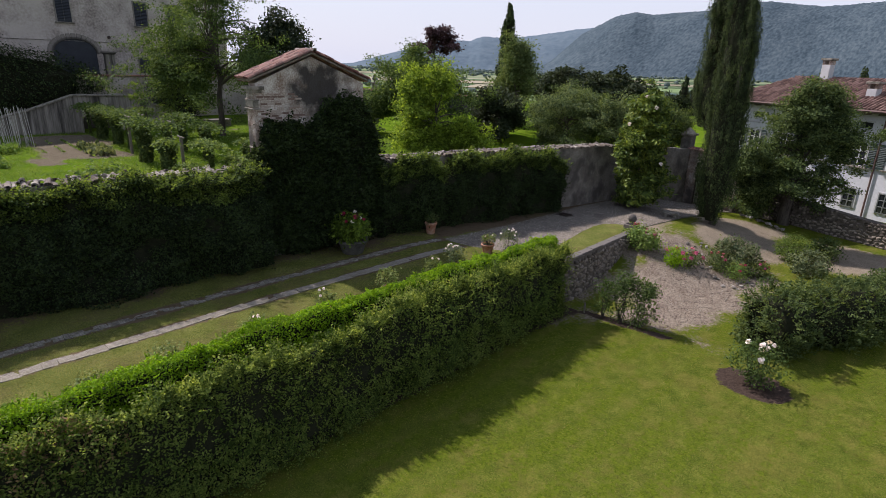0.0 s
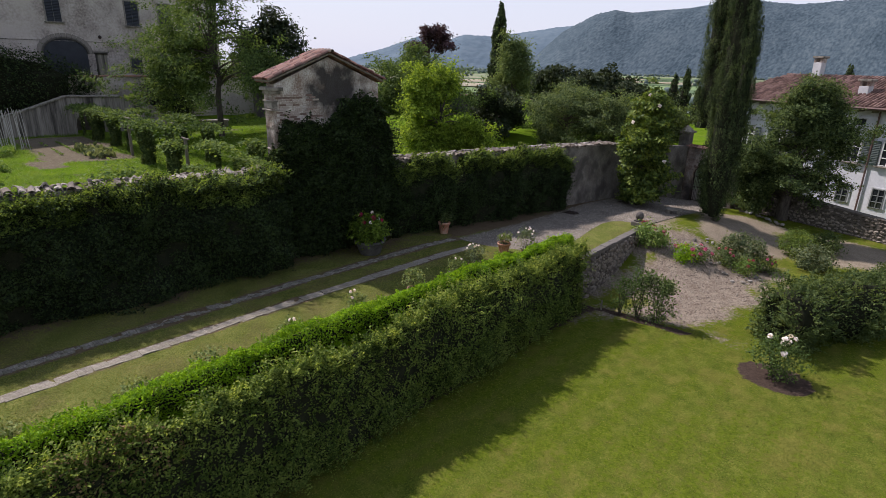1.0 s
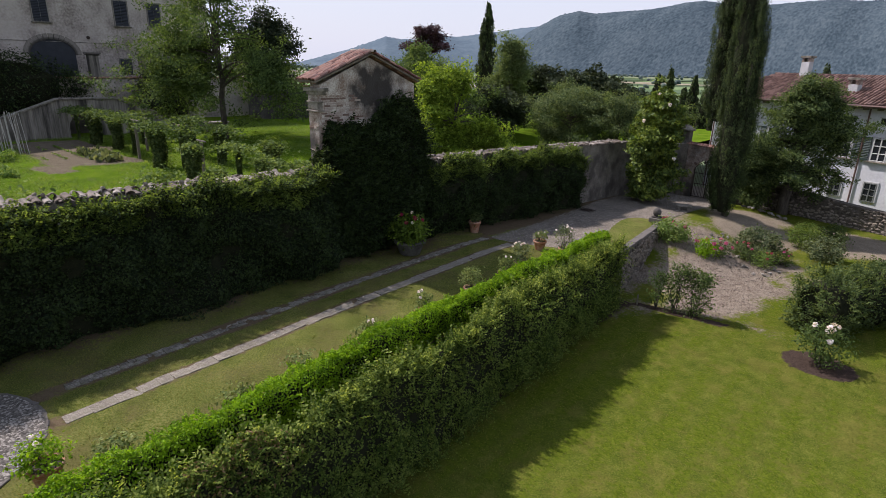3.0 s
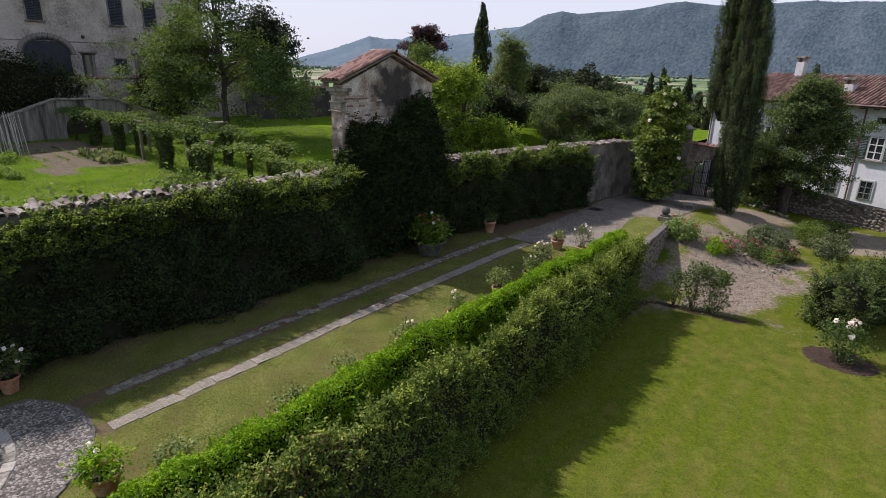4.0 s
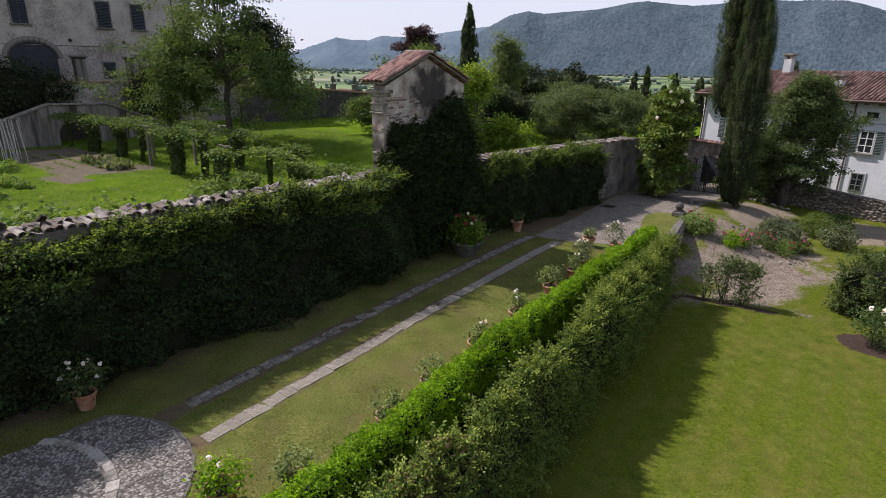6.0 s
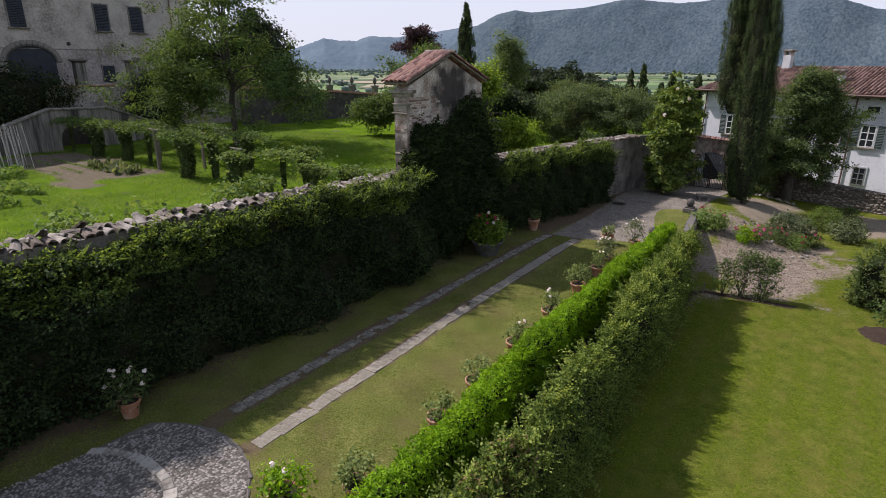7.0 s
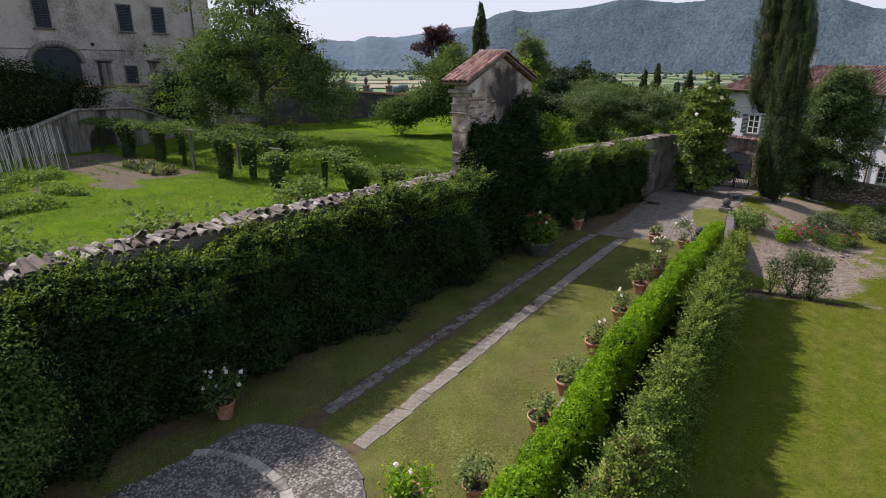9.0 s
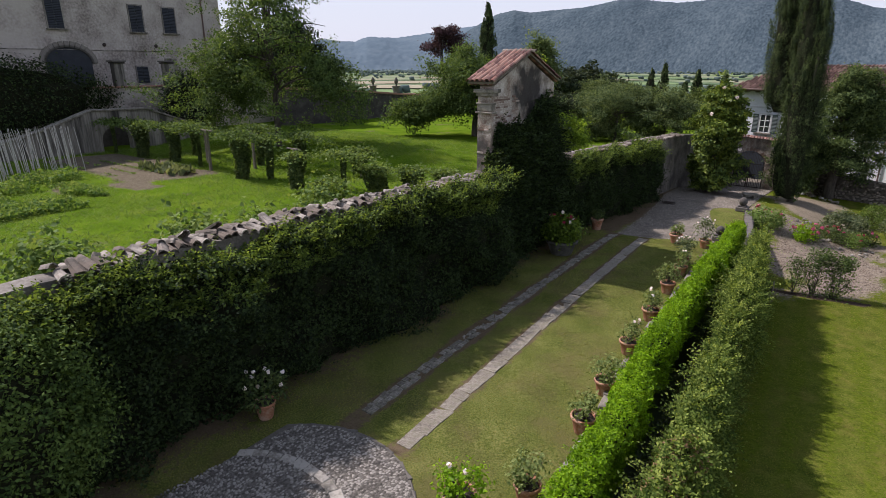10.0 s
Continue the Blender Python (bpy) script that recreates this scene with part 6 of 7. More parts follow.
# curved stone edging of the grass strip beside the retaining wall
edging = thing("edging", (1.8, 20, -0.2), "dark curved stone edging along a grass strip", "kerb", kind="structure")
_ec = np.array([(2.45, 15.6), (2.2, 17.0), (1.75, 18.6), (1.12, 20.7), (0.78, 22.2), (0.76, 23.0), (1.0, 23.5), (1.42, 23.75), (1.8, 23.7)])
for a, b in zip(_ec[:-1], _ec[1:]):
    d = np.hypot(*(b - a))
    k = max(1, round(d / 0.4))
    for j in range(k):
        c = a + (b - a) * (j + 0.5) / k
        part("edge_stone", block((0.09, d / k - 0.01, 0.14), (0, 0, 0), 0.015, rough=0.005), M_stonecut, edging, at=Matrix.Translation((c[0] - 1.8, c[1] - 20, float(drive_z(c[1])) + 0.0)) @ Matrix.Rotation(math.atan2(-(b - a)[0], (b - a)[1]), 4, "Z"))

orn = thing("stone_finial", (1.95, 23.3, float(drive_z(23.3)) + 0.05), "egg-shaped stone finial on a square plinth ending the wall", "finial")
part("plinth", join(block((0.52, 0.52, 0.2), (0, 0, 0.08), 0.02), block((0.36, 0.36, 0.08), (0, 0, 0.2), 0.02)), M_darkstone, orn)
part("egg", lathe([(0.08, 0.22), (0.11, 0.26), (0.17, 0.34), (0.185, 0.43), (0.16, 0.53), (0.1, 0.6), (0.03, 0.63)], 16), M_darkstone, orn, smooth=True)
tagged(copy_thing(orn, Matrix.Translation((2.35, 16.2, float(drive_z(16)) + 0.05)) @ Matrix.Scale(0.85, 4)), "small stone finial beside the white roses")
slab_seat = thing("stone_bench", (1.6, 27.7, -0.62), "low grey stone slab bench on the gravel", "bench")
part("seat", block((0.75, 0.42, 0.09), (0, 0, 0.23), 0.015, 20, 0.006), M_stonecut, slab_seat)
for d in (-0.22, 0.22):
    part("support", block((0.14, 0.34, 0.2), (d * 0.94, d * 0.34, 0.09), 0.015, 20), M_stonecut, slab_seat)
cover = thing("drain_cover", (-1.3, 22.8, float(drive_z(22.8)) + 0.012), "dark iron drain cover in the gravel", "drain")
part("frame", block((0.6, 0.6, 0.03), (0, 0, 0), 0.008), M_iron, cover)
for k in range(6):
    part("bar", block((0.5, 0.04, 0.02), (0, -0.22 + k * 0.088, 0.022), 0.004), M_iron, cover)


# ---- pots ----
def flower_pot(name, at, r, h, label, mat=M_terra, plant=None, seed=1, group="terracotta pots along the hedge"):
    """A clay pot with thick rolled rim, soil and a plant."""
    t = thing(name, at, label, "potted plant", group)
    part("pot", lathe([(r * 0.62, 0), (r * 0.66, 0.02), (r * 0.88, h * 0.78), (r * 0.9, h * 0.8), (r, h * 0.82), (r * 1.02, h * 0.92), (r, h), (r * 0.9, h), (r * 0.86, h * 0.86), (r * 0.85, h * 0.84)], 22), mat, t, smooth=True)
    part("soil", lathe([(r * 0.86, h * 0.85), (r * 0.5, h * 0.89), (0.02, h * 0.9)], 14), M_potsoil, t)
    if plant:
        rad, tall, n, size, leaf, fl = plant
        rng = np.random.default_rng(seed)
        C = unit(rng.normal(size=(n, 3)) + (0, 0, 0.3)) * np.array((rad, rad, tall / 2)) * (0.4 + 0.6 * rng.random((n, 1)) ** 0.6) + (0, 0, h + tall * 0.42)
        Q = np.repeat(C, 18, 0) + rng.normal(size=(n * 18, 3)) * rad * 0.2
        part("leaves", leaves(Q, (Q - (0, 0, h)) * 0.6 + (0, 0, 0.4), size, 0.6, rng=rng, hang=0.3), leaf, t)
        for i in range(min(7, n)):
            part("stem", tube([(0, 0, h * 0.88), C[i] * (0.4, 0.4, 0) + (0, 0, h + tall * 0.2), C[i]], [0.012, 0.008, 0.004], 5), M_bark, t)
        for fm, count, fs in fl:
            tops = np.argsort(-(C[:, 2] + rng.random(n) * tall * 1.3))[:count]
            for i in tops:
                P = C[i] + np.array((0, 0, rad * 0.35)) + unit(rng.normal(size=(22, 3))) * fs * 0.32
                part("flower", leaves(P, P - C[i] - (0, 0, rad * 0.3), fs * 0.6, 0.95, rng=rng, spread=0.2), fm, t)
    return t


W = P_white
for i, (x, y, r, h, plant) in enumerate((
        (2.3, -0.62, 0.3, 0.46, (0.36, 0.5, 40, 0.07, L_laurel, ((W, 2, 0.09),))),
        (2.98, 0.16, 0.25, 0.44, (0.3, 0.5, 26, 0.07, L_rose, ())),
        (2.99, 1.99, 0.27, 0.46, (0.26, 0.45, 18, 0.07, L_rose, ())),
        (2.84, 3.37, 0.25, 0.44, (0.32, 0.55, 28, 0.07, L_rose, ())),
        (2.67, 5.21, 0.25, 0.44, (0.27, 0.5, 22, 0.065, L_rose, ((W, 3, 0.08),))),
        (2.53, 7.19, 0.26, 0.44, (0.28, 0.52, 24, 0.07, L_rose, ((W, 3, 0.08),))),
        (2.35, 9.3, 0.25, 0.44, (0.32, 0.6, 28, 0.07, L_rose, ())),
        (2.24, 11.0, 0.25, 0.42, (0.28, 0.5, 22, 0.07, L_rose, ((W, 2, 0.07),))),
        (2.05, 12.1, 0.25, 0.42, (0.34, 0.7, 34, 0.07, L_olive, ((W, 8, 0.07),))),
        (1.15, 14.6, 0.28, 0.46, (0.26, 0.4, 22, 0.07, L_rose, ((W, 3, 0.06),))),
        (2.15, 14.6, 0.25, 0.42, (0.36, 0.8, 34, 0.07, L_olive, ((W, 9, 0.07),))))):
    y += 0.2 * (y > 1.5)
    flower_pot("potted_rose", (x, y, float(drive_z(y))), r * 0.85, h * 0.74, "terracotta pot with a white-flowering rose beside the hedge" if plant[5] else "terracotta pot with a small leafy rose beside the hedge", plant=plant, seed=400 + i)
flower_pot("potted_rose", (-1.9, -0.85, 0.0), 0.2, 0.34, "terracotta pot of white roses in the shade of the wall", plant=(0.4, 0.75, 34, 0.075, L_tree, ((W, 9, 0.08),)), seed=431, group="pots by the garden wall")
flower_pot("potted_shrub", (-1.85, 14.75, float(drive_z(14.75))), 0.24, 0.46, "terracotta pot with a low leafy plant by the wall", plant=(0.26, 0.35, 20, 0.08, L_tree, ()), seed=432, group="pots by the garden wall")
flower_pot("potted_hydrangea", (-1.58, 10.95, float(drive_z(10.95))), 0.54, 0.5, "large grey pot of hydrangea with crimson flower heads", mat=M_trough, plant=(0.6, 0.78, 190, 0.12, L_hydpot, ((P_red, 7, 0.14), (P_white, 4, 0.12))), seed=433, group="pots by the garden wall")

# ---- shrubs, beds and rocks on the slope ----
def g(x, y):
    return (x, y, ground_z(x, y) - 0.02)


bush("hydrangea_bush", g(3.1, 22.3), (0.72, 0.62, 0.5), 80, 26, 0.11, L_hyd, "green hydrangea bush with pink flower heads at the wall end", seed=501, flowers=((P_pink, 7, 0.13),))
bush("pink_flower_bush", g(4.6, 22.2), (0.4, 0.4, 0.38), 46, 24, 0.09, L_laurel, "small bright green bush with magenta flowers", seed=502, flowers=((P_pink, 5, 0.15),))
bush("pink_flower_bush", g(5.1, 22.7), (0.32, 0.32, 0.36), 22, 22, 0.09, L_tree, "small bush with pale pink flower heads", seed=503, flowers=((P_pink, 5, 0.14),))
bush("viburnum_bush", g(6.0, 24.6), (0.9, 0.85, 0.62), 120, 26, 0.12, L_olive, "large rounded grey-green bush above the rocks", seed=504)
bush("azalea_bush", g(5.7, 23.6), (0.4, 0.4, 0.32), 34, 24, 0.08, L_tree, "low bush with magenta flowers among the rocks", seed=505, flowers=((P_pink, 5, 0.12),))
bush("azalea_bush", g(6.5, 23.6), (0.42, 0.4, 0.33), 36, 24, 0.08, L_hyd, "low bright green bush with red flowers among the rocks", seed=506, flowers=((P_red, 3, 0.11),))
bush("azalea_bush", g(7.0, 24.6), (0.4, 0.4, 0.35), 34, 24, 0.08, L_tree, "low bush with red-pink flowers behind the rocks", seed=507, flowers=((P_pink, 4, 0.1),))
bush("box_ball", g(7.2, 28.0), (0.72, 0.72, 0.6), 130, 26, 0.07, L_bright, "clipped rounded bright box bush", seed=508, hollow=0.7, clump=0.16)
bush("round_bush", g(8.0, 29.4), (0.65, 0.65, 0.5), 80, 26, 0.1, L_tree, "rounded dark green bush", seed=509)
bush("round_bush", g(8.2, 26.6), (0.72, 0.7, 0.5), 90, 26, 0.11, L_olive, "rounded grey-green bush on the grass", seed=510)
for i, (x, y, rx, h, n) in enumerate(((4.95, 16.55, 0.46, 0.66, 60), (5.5, 16.68, 0.62, 0.78, 120), (6.15, 16.8, 0.72, 0.72, 170))):
    bush("young_hornbeam", g(x, y), (rx * 0.9, 0.36, h * 1.3), int(n * 0.55), 24, 0.08, L_grove, "loose young hornbeam shrub of a new hedge" if i < 2 else "denser young hornbeam shrub of a new hedge", seed=520 + i, stems=9, clump=0.2, hollow=0.2, group="young hedge shrubs", lobes=((0, 0, -0.35, 0.8), (0.15, 0, 0.1, 0.6), (-0.2, 0, 0.35, 0.4), (0.3, 0, 0.5, 0.3)))
stake = thing("wooden_stake", g(4.35, 16.35), "short wooden stake at the end of the young hedge", "stake")
part("post", lathe([(0.03, -0.1), (0.028, 0.35), (0.01, 0.4)], 8), M_wood, stake)
hedge("beech_hedge", lambda x: 0 * x, (0, 9.5), 0.72, 1.68, 0.0, 0.09, 0.085, 420, L_tree, "tall dark beech hedge on the lawn", bulge=0.2, shape=3.0, seed=13, shoots=50, shoot_len=0.36, leaf_w=0.6)
_bh = bpy.data.objects["beech_hedge"]
_bh.matrix_basis = Matrix.Translation((9.3, 17.9, -1.62)) @ Matrix.Rotation(-0.36, 4, "Z") @ Matrix.Translation((0, 4.75, 0))
bush("rose_bush", g(9.95, 15.95), (0.66, 0.6, 0.55), 90, 24, 0.075, L_grove, "rose bush with large white blooms in a round earth bed", seed=530, base_gap=0.15, flowers=((P_white, 8, 0.14),), stems=10, hollow=0.3)
_rk = np.random.default_rng(77)
for i in range(40):
    a = _rk.uniform(0, np.pi)
    x, y = (6.2 - 0.9 * math.cos(a) + _rk.normal() * 0.25, 23.2 - 0.4 * math.sin(a) + _rk.normal() * 0.2) if i < 22 else (_rk.uniform(3.4, 7.4), _rk.uniform(23.4, 25.2))
    s = _rk.uniform(0.09, 0.2)
    rk = part("rock", ROCKS[i % 8], None, at=Matrix.LocRotScale((x, y, ground_z(x, y) + s * 0.2), Euler((_rk.normal() * 0.3, _rk.normal() * 0.3, _rk.uniform(0, 6))), Vector((s * 1.2, s, s * 0.8))))
    tagged(rk, "rounded pale rock edging the flower bed", "rock", "rocks round the bed")
for i in range(15):
    x, y = 2.7 + i * 0.17 + _rk.normal() * 0.06, 33.2 - i * 0.07 + _rk.normal() * 0.1
    s = _rk.uniform(0.12, 0.26)
    tagged(part("rock", ROCKS[i % 8], None, at=Matrix.LocRotScale((x + 0.3, y, ground_z(x, y) + s * 0.25), Euler((0, 0, _rk.uniform(0, 6))), Vector((s * 1.2, s, s * 0.8)))), "pale stone of a low border by the trees", "rock", "stones of the border")
# clods and pebbles on the bare earth
_n = 2600
_x, _y = _rk.uniform(3.2, 7.8, _n), _rk.uniform(16.6, 23.8, _n)
_k = lawn_soil(_x, _y) > 0.55
_x, _y = _x[_k], _y[_k]
_V0 = np.array([v.co[:] for v in STONES[1].vertices])
_F0 = np.array([p.vertices[:] for p in STONES[1].polygons])
_s = _rk.uniform(0.02, 0.075, len(_x))
_VV = (_V0[None] * _s[:, None, None] * _rk.uniform(0.7, 1.3, (len(_x), 1, 3)) + np.stack([_x, _y, lawn_z(_x, _y)], 1)[:, None]).reshape(-1, 3)
M_clod = material("earth_clod", [(0.1, 0.078, 0.06), (0.18, 0.15, 0.118), (0.28, 0.245, 0.2)], scale=4, fine=30, bump=0.3, island=0.6)
tagged(part("earth_clods", (_VV, (_F0[None] + (np.arange(len(_x)) * len(_V0))[:, None, None]).reshape(-1, 3)), M_clod), "scattered clods and stones on bare earth", "stones", kind="stuff")

# loose gravel on the court before the gate
_n = 17000
_x, _y = _rk.uniform(-2.2, 4.0, _n), _rk.uniform(12.8, 33.0, _n)
_k = (drive_gravel(_x, _y) > 0.5) & (_x < curve(RET_X, _y))
_x, _y = _x[_k], _y[_k]
_s = _rk.uniform(0.012, 0.03, len(_x))
_GV = (_pb[None] * _s[:, None, None] * _rk.uniform(0.7, 1.3, (len(_x), 1, 3)) * (1, 1, 0.7) + np.stack([_x, _y, drive_z(_y) - 0.002], 1)[:, None]).reshape(-1, 3)
M_gravel = material("loose_gravel", [(0.09, 0.079, 0.066), (0.165, 0.147, 0.124), (0.27, 0.243, 0.21)], scale=4, fine=30, bump=0.2, island=0.7)
tagged(part("loose_gravel", (_GV, (_pf2[None] + (np.arange(len(_x)) * 7)[:, None, None]).reshape(-1, 3)), M_gravel), "loose pale gravel on the court", "gravel", kind="stuff")

# big shrub in front of the wall, figs behind it
bush("laurustinus_shrub", (-2.25, -4.85, 0.0), (0.8, 1.4, 1.7), 1100, 34, 0.068, L_shrub, "large leafy evergreen shrub against the garden wall", seed=540, clump=0.26, hollow=0.62, core=0.8,
     lobes=((0, 0, 0, 0.9), (0.25, 0.3, 0.25, 0.75), (0.2, -0.35, 0.2, 0.75), (-0.1, 0.1, 0.45, 0.65), (0.35, 0.1, -0.3, 0.8), (0.1, 0.55, -0.1, 0.6)))
for i, (x, y, h, r) in enumerate(((-4.6, -0.3, 1.05, 0.85), (-5.4, -2.6, 0.95, 0.8), (-6.0, 4.6, 1.0, 0.8), (-4.4, 1.2, 0.95, 0.7))):
    bush("fig_shrub", (x, y, float(field_z(x, y))), (r * 0.9, r, h), 110, 20, 0.125, L_fig, "fig shrub with large lobed leaves behind the wall", seed=550 + i, width=0.75, clump=0.35, stems=8)

# ---- vines, canes and vegetables on the meadow ----
def vine(at, tall, r, seed, canopy=None):
    """A vine on a post: leafy column, and a canopy of shoots."""
    rng = np.random.default_rng(seed)
    t = thing("grape_vine", at, "leafy grape vine trained up a wooden post", "vine", "vines of the pergola")
    part("post", tube([(0, 0, -0.1), (0.02, 0.01, tall * 0.5), (0, 0, tall)], [0.06, 0.055, 0.05], 7), M_wood, t)
    n = int(1500 * tall)
    z = (0.14 + 0.86 * rng.random(n)) * tall
    a = rng.uniform(0, 6.28, n)
    rr = r * (0.75 + 0.45 * (z / tall) ** 2) * rng.uniform(0.6, 1.0, n) * (1 + 0.25 * np.sin(3 * a + z * 4))
    P = np.stack([rr * np.cos(a), rr * np.sin(a), z], 1)
    N = np.stack([np.cos(a), np.sin(a), 0.3 + 0 * a], 1)
    if canopy:
        m = int(canopy[2] * 0.55)
        Q = np.stack([rng.normal(size=m) * canopy[0], rng.normal(size=m) * canopy[1] * 0.6, tall + 0.05 + rng.normal(size=m) * 0.09], 1)
        Q[:, 2] -= 0.05 * (np.hypot(Q[:, 0] / canopy[0], Q[:, 1] / canopy[1])) ** 2
        P, N = np.concatenate([P, Q]), np.concatenate([N, (0, 0, 1.0) + 0 * Q])
    part("leaves", leaves(P[:n], N[:n], 0.11, 0.85, rng=rng, hang=0.5), L_tree, t)
    if canopy:
        part("canopy", leaves(P[n:], N[n:], 0.12, 0.85, rng=rng, hang=0.3, spread=0.5), L_grove if at[0] < -13 else L_vine, t)
    return t


for i, (x, y, tall, r, cn) in enumerate(((-28.6, 8.9, 1.75, 0.07, (1.0, 0.6, 1500)), (-25.4, 8.9, 1.8, 0.36, (1.3, 0.6, 2400)), (-22.3, 9.0, 1.8, 0.3, (1.3, 0.6, 2400)), (-20.0, 9.0, 1.85, 0.08, (1.1, 0.55, 1800)), (-16.1, 8.7, 1.9, 0.36, (0.8, 0.7, 1700)),
                                        (-18.2, 11.2, 1.85, 0.2, (0.9, 0.6, 1700)), (-15.2, 9.5, 1.8, 0.16, (0.5, 0.5, 900)), (-15.4, 11.4, 1.7, 0.26, (0.9, 0.6, 1700)), (-12.15, 8.5, 1.5, 0.34, (0.42, 0.4, 700)), (-10.9, 9.9, 1.5, 0.1, (1.0, 0.4, 1500)),
                                        (-12.4, 12.4, 1.2, 0.42, (0.6, 0.5, 900)), (-9.7, 10.6, 1.0, 0.5, (0.6, 0.5, 900)), (-8.6, 11.6, 0.9, 0.5, (0.6, 0.5, 900)), (-7.4, 12.4, 0.8, 0.5, (0.6, 0.4, 800)), (-10.4, 8.6, 0.7, 0.4, (0.4, 0.4, 600)), (-23.6, 10.8, 1.75, 0.1, (0.9, 0.5, 900)))):
    vine((x, y, float(field_z(x, y)) - (0.35 if x < -13 else 0.0)), tall + (0.35 if x < -13 else 0.0), r, 600 + i, cn)
for i, (x, y, tall) in enumerate(((-18.75, 8.75, 2.1), (-21.0, 10.0, 1.95), (-17.6, 10.4, 1.9), (-13.6, 9.6, 1.7))):
    t = thing("pergola_post", (x, y, float(field_z(x, y)) - 0.2), "bare grey concrete and wood post of the vine pergola", "post", "posts of the pergola")
    part("post", block((0.12, 0.12, tall + 0.2), (0, 0, tall / 2 - 0.1), 0.012), M_wood, t)
    part("cross_arm", block((0.9, 0.06, 0.06), (0, 0, tall), 0.01), M_wood, t)
for i in range(96):
    x, y = -25.3 + RNG.normal() * 0.5, 0.0 + (i % 27) * 0.2 + RNG.normal() * 0.05
    x += 0.7 * (i // 27)
    t = thing("bean_cane", (x, y, float(field_z(x, y)) - 0.05), "thin pale bamboo cane standing in the bean row", "cane", "bean canes")
    lean = RNG.normal(size=2) * 0.05 + (0, -0.05)
    part("cane", tube([(0, 0, 0), (lean[0], lean[1], 1.1), (lean[0] * 2, lean[1] * 2, 2.1)], [0.018, 0.016, 0.012], 5), M_cane, t)


def rows_of_leaves(name, x0, x1, y0, y1, n, size, tall, mat, label, seed, upright=0.0):
    rng = np.random.default_rng(seed)
    x, y = rng.uniform(x0, x1, n), rng.uniform(y0, y1, n)
    k = waves(np.stack([x, y, 0 * x], 1), 2.2, seed, 2) > -0.25
    x, y = x[k], y[k]
    P = np.stack([x, y, field_z(x, y) + rng.uniform(0.03, tall, len(x))], 1)
    N = np.stack([rng.normal(size=len(x)), rng.normal(size=len(x)), np.full(len(x), 1.0 - upright)], 1)
    return tagged(part(name, leaves(P, N, size, 0.6, rng=rng, hang=-2.5 * upright), mat), label, "vegetables", kind="stuff")


rows_of_leaves("bean_plants", -23.6, -20.2, -1.5, 4.4, 7000, 0.14, 0.4, L_vegs, "low leafy bean plants under the canes", 701)
rows_of_leaves("lettuce_bed", -20.2, -16.0, -1.0, 3.4, 8000, 0.15, 0.25, L_vegs, "bright green low vegetable bed", 702)
for _k in range(4):
    rows_of_leaves("vegetable_row", -27.0 + 0.6 * _k, -20.5, 5.2 + 0.75 * _k, 5.34 + 0.75 * _k, 260, 0.08, 0.1, L_vegs, "thin row of young vegetables in bare soil", 705 + _k)
rows_of_leaves("onion_rows", -22.0, -18.2, 6.9, 8.0, 420, 0.32, 0.3, L_olive, "rows of upright grey-green onions", 703, 0.9)
# ivy and dark shrubs on the villa's terrace
bush("terrace_ivy", (-32.2, 2.9, 2.0), (0.8, 8.2, 2.3), 760, 34, 0.16, L_ivy, "dark ivy mass over the terrace wall by the villa", category="ivy", seed=560, clump=0.6, hollow=0.76, core=0.8)
bush("terrace_shrub", (-31.2, 15.3, 1.3), (1.0, 1.7, 2.2), 300, 34, 0.16, L_dark, "dark shrubs beneath the terrace wall", seed=561, clump=0.5, hollow=0.6, core=0.8)
bush("boundary_shrub", (-33.4, 27.0, 1.2), (1.2, 3.0, 1.5), 140, 30, 0.2, L_dark, "dark shrubs along the far wall", seed=562, clump=0.5)
planter = thing("stone_planter", (-24.6, 15.6, float(field_z(-24.6, 15.6)) - 0.02), "pale stone planter on the meadow under the tree", "planter")
part("trough", join(block((0.7, 1.6, 0.5), (0, 0, 0.25), 0.03), block((0.82, 1.72, 0.1), (0, 0, 0.52), 0.03)), M_stonecut, planter)
# brushwood behind the gate wall and shrub along the house
bush("gate_shrub", (3.3, 34.2, -1.3), (0.9, 0.7, 0.95), 130, 26, 0.14, L_tree, "dark shrub against the stone wall by the gate", seed=563)
for i, (x, y, h) in enumerate(((-5.2, 52, 6.6), (-6.6, 53, 5.6), (-8.0, 54, 6.8), (-3.2, 55, 6.2), (-9.6, 56, 5.8), (0.5, 64, 8.2), (-13.5, 62, 7.6), (-15.2, 63, 6.9))):
    cypress((x, y, -1.5), h, 0.75, 90, "small dark cypress in a distant row", 570 + i, size=0.28, group="row of small cypresses", per=30)
for i, (x, y, h) in enumerate(((24, 70, 9.0), (27, 72, 8.4), (30, 74, 9.6), (14, 66, 7.6))):
    tree("cedar_tree", (x, y, -2), h, (2.6, 2.6, 3.2), h * 0.62, 150, 34, 0.36, L_dark, "dark conifer behind the white house", 580 + i, 0.25, 0.8)


# ---- the plain: fields, woods and houses far off ----
def far_points(n, az0, az1, d0, d1, rng):
    a, d = np.radians(rng.uniform(az0, az1, n)), rng.uniform(d0 ** 0.5, d1 ** 0.5, n) ** 2
    return np.stack([d * np.sin(a), d * np.cos(a), np.full(n, -25.0)], 1)


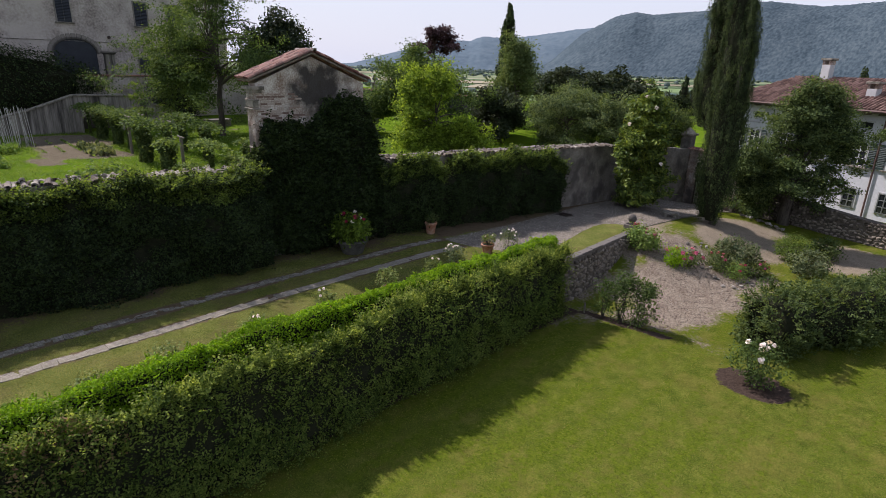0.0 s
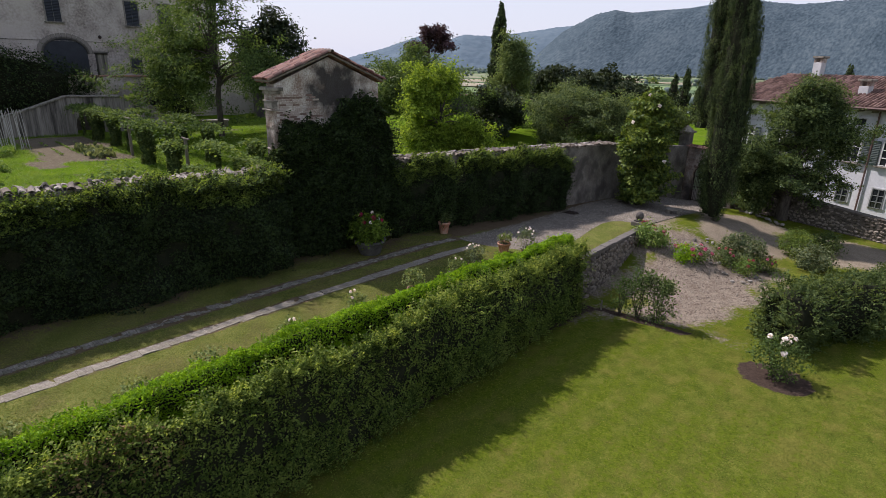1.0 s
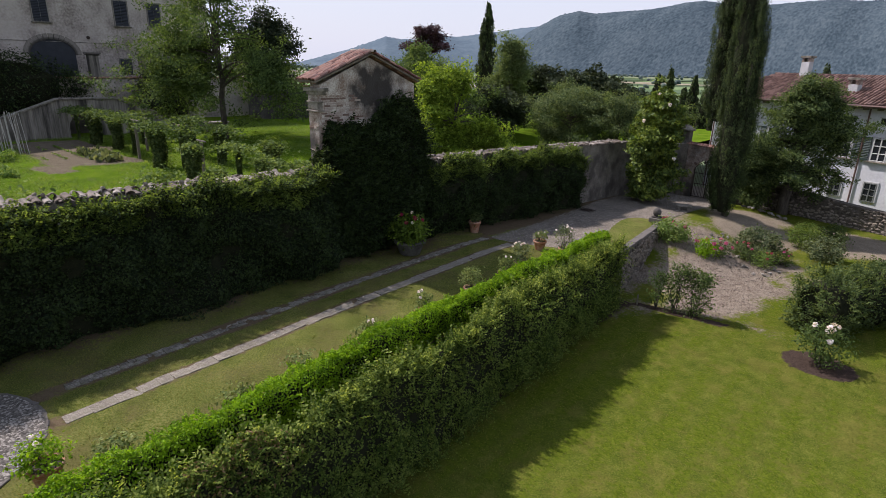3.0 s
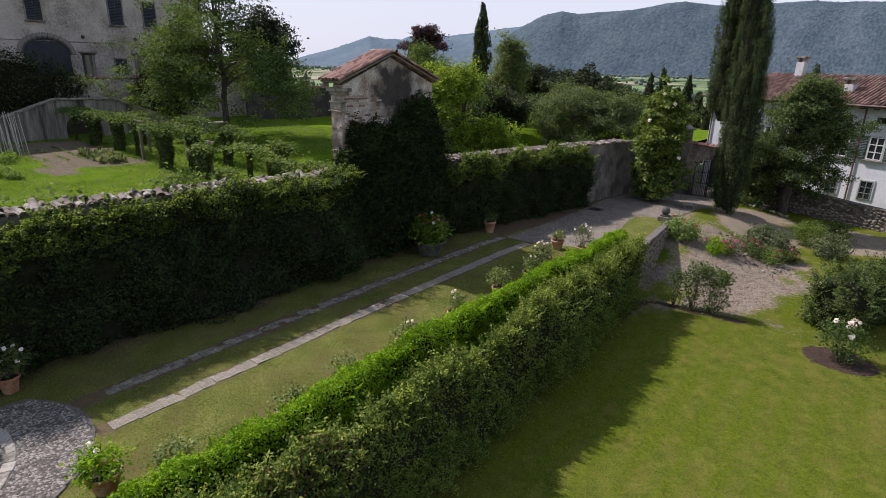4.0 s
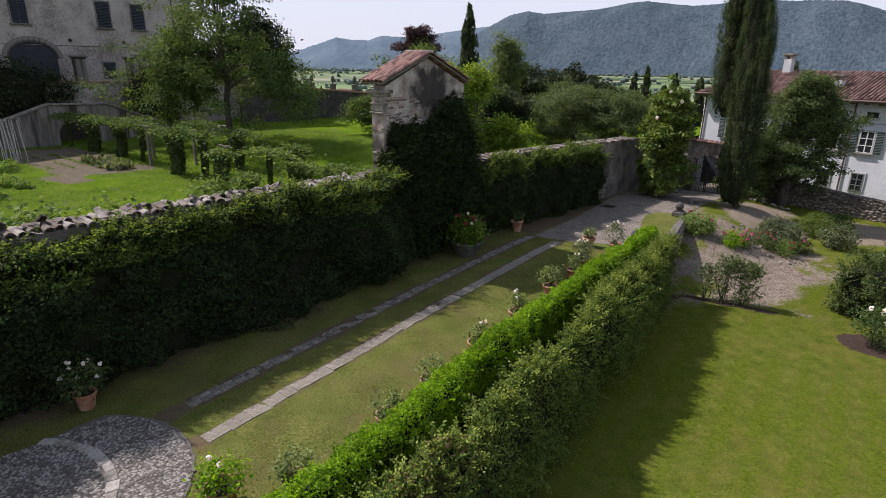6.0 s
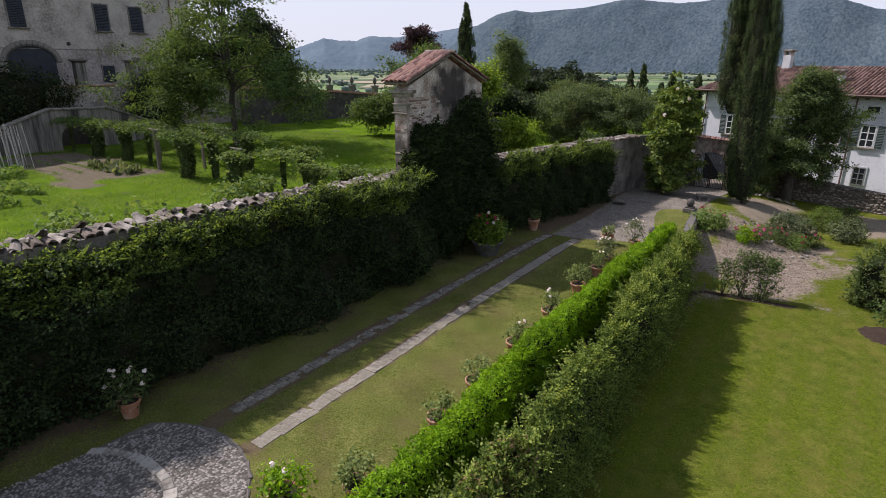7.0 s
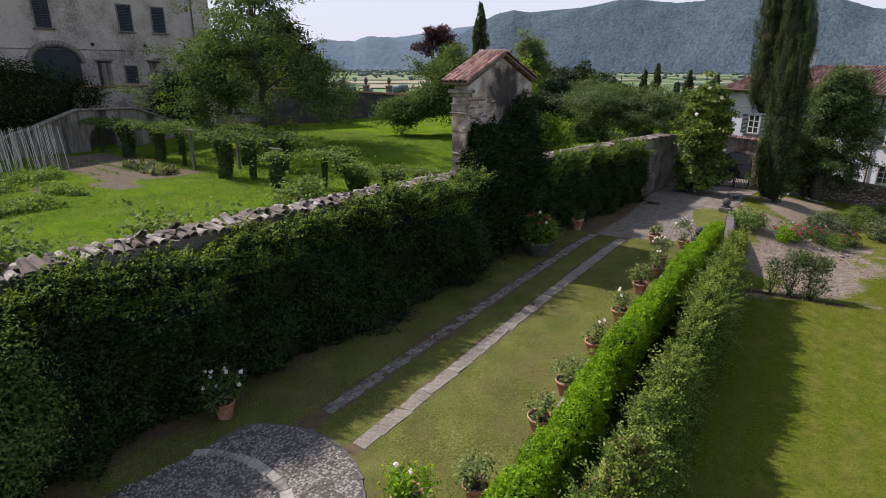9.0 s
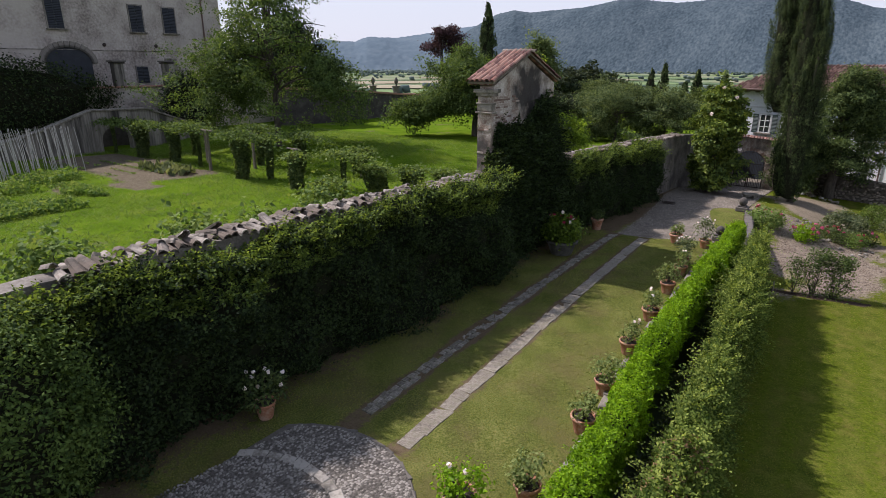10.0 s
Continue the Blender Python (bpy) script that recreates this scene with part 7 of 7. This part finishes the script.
_fr = np.random.default_rng(91)
_c = np.concatenate([far_points(260, -66, 8, 260, 2000, _fr), far_points(1000, -60, 10, 2250, 2700, _fr), far_points(300, -64, -36, 1800, 3400, _fr)])
_V0 = np.array([v.co[:] for v in STONES[2].vertices])
_F0 = np.array([p.vertices[:] for p in STONES[2].polygons])
_V, _F = [], []
for i, c in enumerate(_c):
    r = _fr.uniform(4, 10)
    for _ in range(2):
        q = c + _fr.normal(size=3) * (r * 0.5, r * 0.5, r * 0.15) + (0, 0, r * 0.6)
        _F.append(_F0 + len(_V) * len(_V0))
        _V.append(_V0 * r * _fr.uniform(0.8, 1.4) + q)
tagged(part("far_woods", (np.concatenate(_V), np.concatenate(_F)), M_farwood), "scattered trees and copses on the plain, haze in their colour", "trees", kind="stuff")
# field strips
M_strip = [material("crop_" + n, c, scale=0.02, fine=0.3, bump=0, spec=0.05) for n, c in (("green", [(0.13, 0.19, 0.08), (0.16, 0.22, 0.1)]), ("tan", [(0.25, 0.22, 0.15), (0.3, 0.27, 0.19)]), ("dark", [(0.07, 0.11, 0.055), (0.09, 0.13, 0.065)]))]
for i in range(60):
    a, d = radians(_fr.uniform(-62, 6)), _fr.uniform(350, 2300)
    fld = part("field", block((_fr.uniform(140, 420), _fr.uniform(80, 240), 0.3), (0, 0, 0), 0.05), M_strip[i % 3], at=Matrix.Translation((d * math.sin(a), d * math.cos(a), -24.9 + 0.03 * i)) @ Matrix.Rotation(_fr.uniform(0.6, 1.1), 4, "Z"))
    tagged(fld, "flat cultivated field on the plain", "field", "fields of the plain", "structure")


def far_house(at, w, d, h, turn, label):
    t = thing("far_house", Matrix.Translation(at) @ Matrix.Rotation(turn, 4, "Z"), label, "house", "houses on the plain")
    part("wall", block((w, d, h), (0, 0, h / 2), 0.1), M_white if w < 16 else M_stucco, t)
    e = 0.6
    part("roof", (np.array([(-w / 2 - e, -d / 2 - e, h), (w / 2 + e, -d / 2 - e, h), (w / 2 + e, d / 2 + e, h), (-w / 2 - e, d / 2 + e, h), (-w / 2 - e, 0, h + d * 0.24), (w / 2 + e, 0, h + d * 0.24)]), [[0, 1, 5, 4], [2, 3, 4, 5], [1, 2, 5], [3, 0, 4], [3, 2, 1, 0]]), M_housetile, t)
    for k in range(int(w / 3)):
        part("window", block((1.0, 0.1, 1.4), (-w / 2 + 1.8 + k * 3, -d / 2 - 0.02, h * 0.6), 0.02), M_glass, t)
    return t


for i, (az, d, w, dd, h) in enumerate(((-56, 330, 22, 11, 7), (-53.5, 360, 16, 10, 6), (-50.5, 300, 26, 10, 6), (-48, 380, 15, 9, 7), (-45.5, 340, 20, 10, 6), (-57.5, 420, 14, 9, 7), (-43, 420, 13, 9, 6), (-22, 240, 26, 12, 7), (-19.5, 260, 16, 10, 7), (-30, 500, 18, 10, 6), (-16.5, 230, 14, 9, 7), (-54.5, 520, 18, 10, 6), (-47, 560, 16, 9, 6))):
    a = radians(az)
    z = float(curve([(0, -3.2), (60, -3.2), (85, -6), (150, -20), (220, -25), (5000, -25)], d))
    far_house((d * math.sin(a), d * math.cos(a), z), w, dd, h, -a + _fr.normal() * 0.4, "distant house with a red tile roof")

# ---- grass ----
def blades(name, n, ylim, xlim, height, tall, mat, label, keep, seed):
    """Single blades of grass strewn over a stretch of ground."""
    rng = np.random.default_rng(seed)
    x, y = rng.uniform(*xlim, n), rng.uniform(*ylim, n)
    k = keep(x, y)
    x, y = x[k], y[k]
    m = len(x)
    P = np.stack([x, y, height(x, y) - 0.005], 1)
    a = rng.uniform(0, 6.28, m)
    s = np.stack([np.cos(a), np.sin(a), 0 * a], 1) * rng.uniform(0.007, 0.015, m)[:, None]
    L = tall * rng.uniform(0.5, 1.3, m)
    tip = P + np.stack([rng.normal(size=m) * 1.5, rng.normal(size=m) * 1.5, np.ones(m)], 1) * L[:, None]
    V = np.stack([P - s, P + s, tip], 1).reshape(-1, 3)
    return tagged(part(name, (V, np.arange(3 * m).reshape(-1, 3)), mat), label, "grass", kind="stuff")


blades("lawn_grass", 160000, (-2, 24), (4.6, 15), lawn_z, 0.02, L_grass, "short mown grass blades of the lawn", lambda x, y: (x > curve(RET_X, y) + 0.1) & (lawn_soil(x, y) < 0.45) & (lawn_mulch_shade(x, y) < 0.5), 801)
blades("drive_grass", 150000, (-5, 15), (-2.4, 3.6), lambda x, y: drive_z(y), 0.015, L_grass, "short worn grass of the drive", lambda x, y: (np.abs(x - strip_right(y)) > 0.15) & (np.abs(x - strip_left(y)) > 0.13) & ~in_paving(x, y) & (drive_gravel(x, y) < 0.5) & (drive_soil_shade(x, y) < 0.6), 802)
L_meadow = leaf_material("meadow_blade", [(0.078, 0.14, 0.018), (0.115, 0.2, 0.026), (0.155, 0.23, 0.04)], 0.45)
blades("meadow_grass", 95000, (-4, 22), (-30, -3.6), field_z, 0.12, L_meadow, "longer bright grass of the meadow", lambda x, y: (field_soil(x, y) < 0.5) & (x < curve(WALL_X, y) - 0.5), 803)
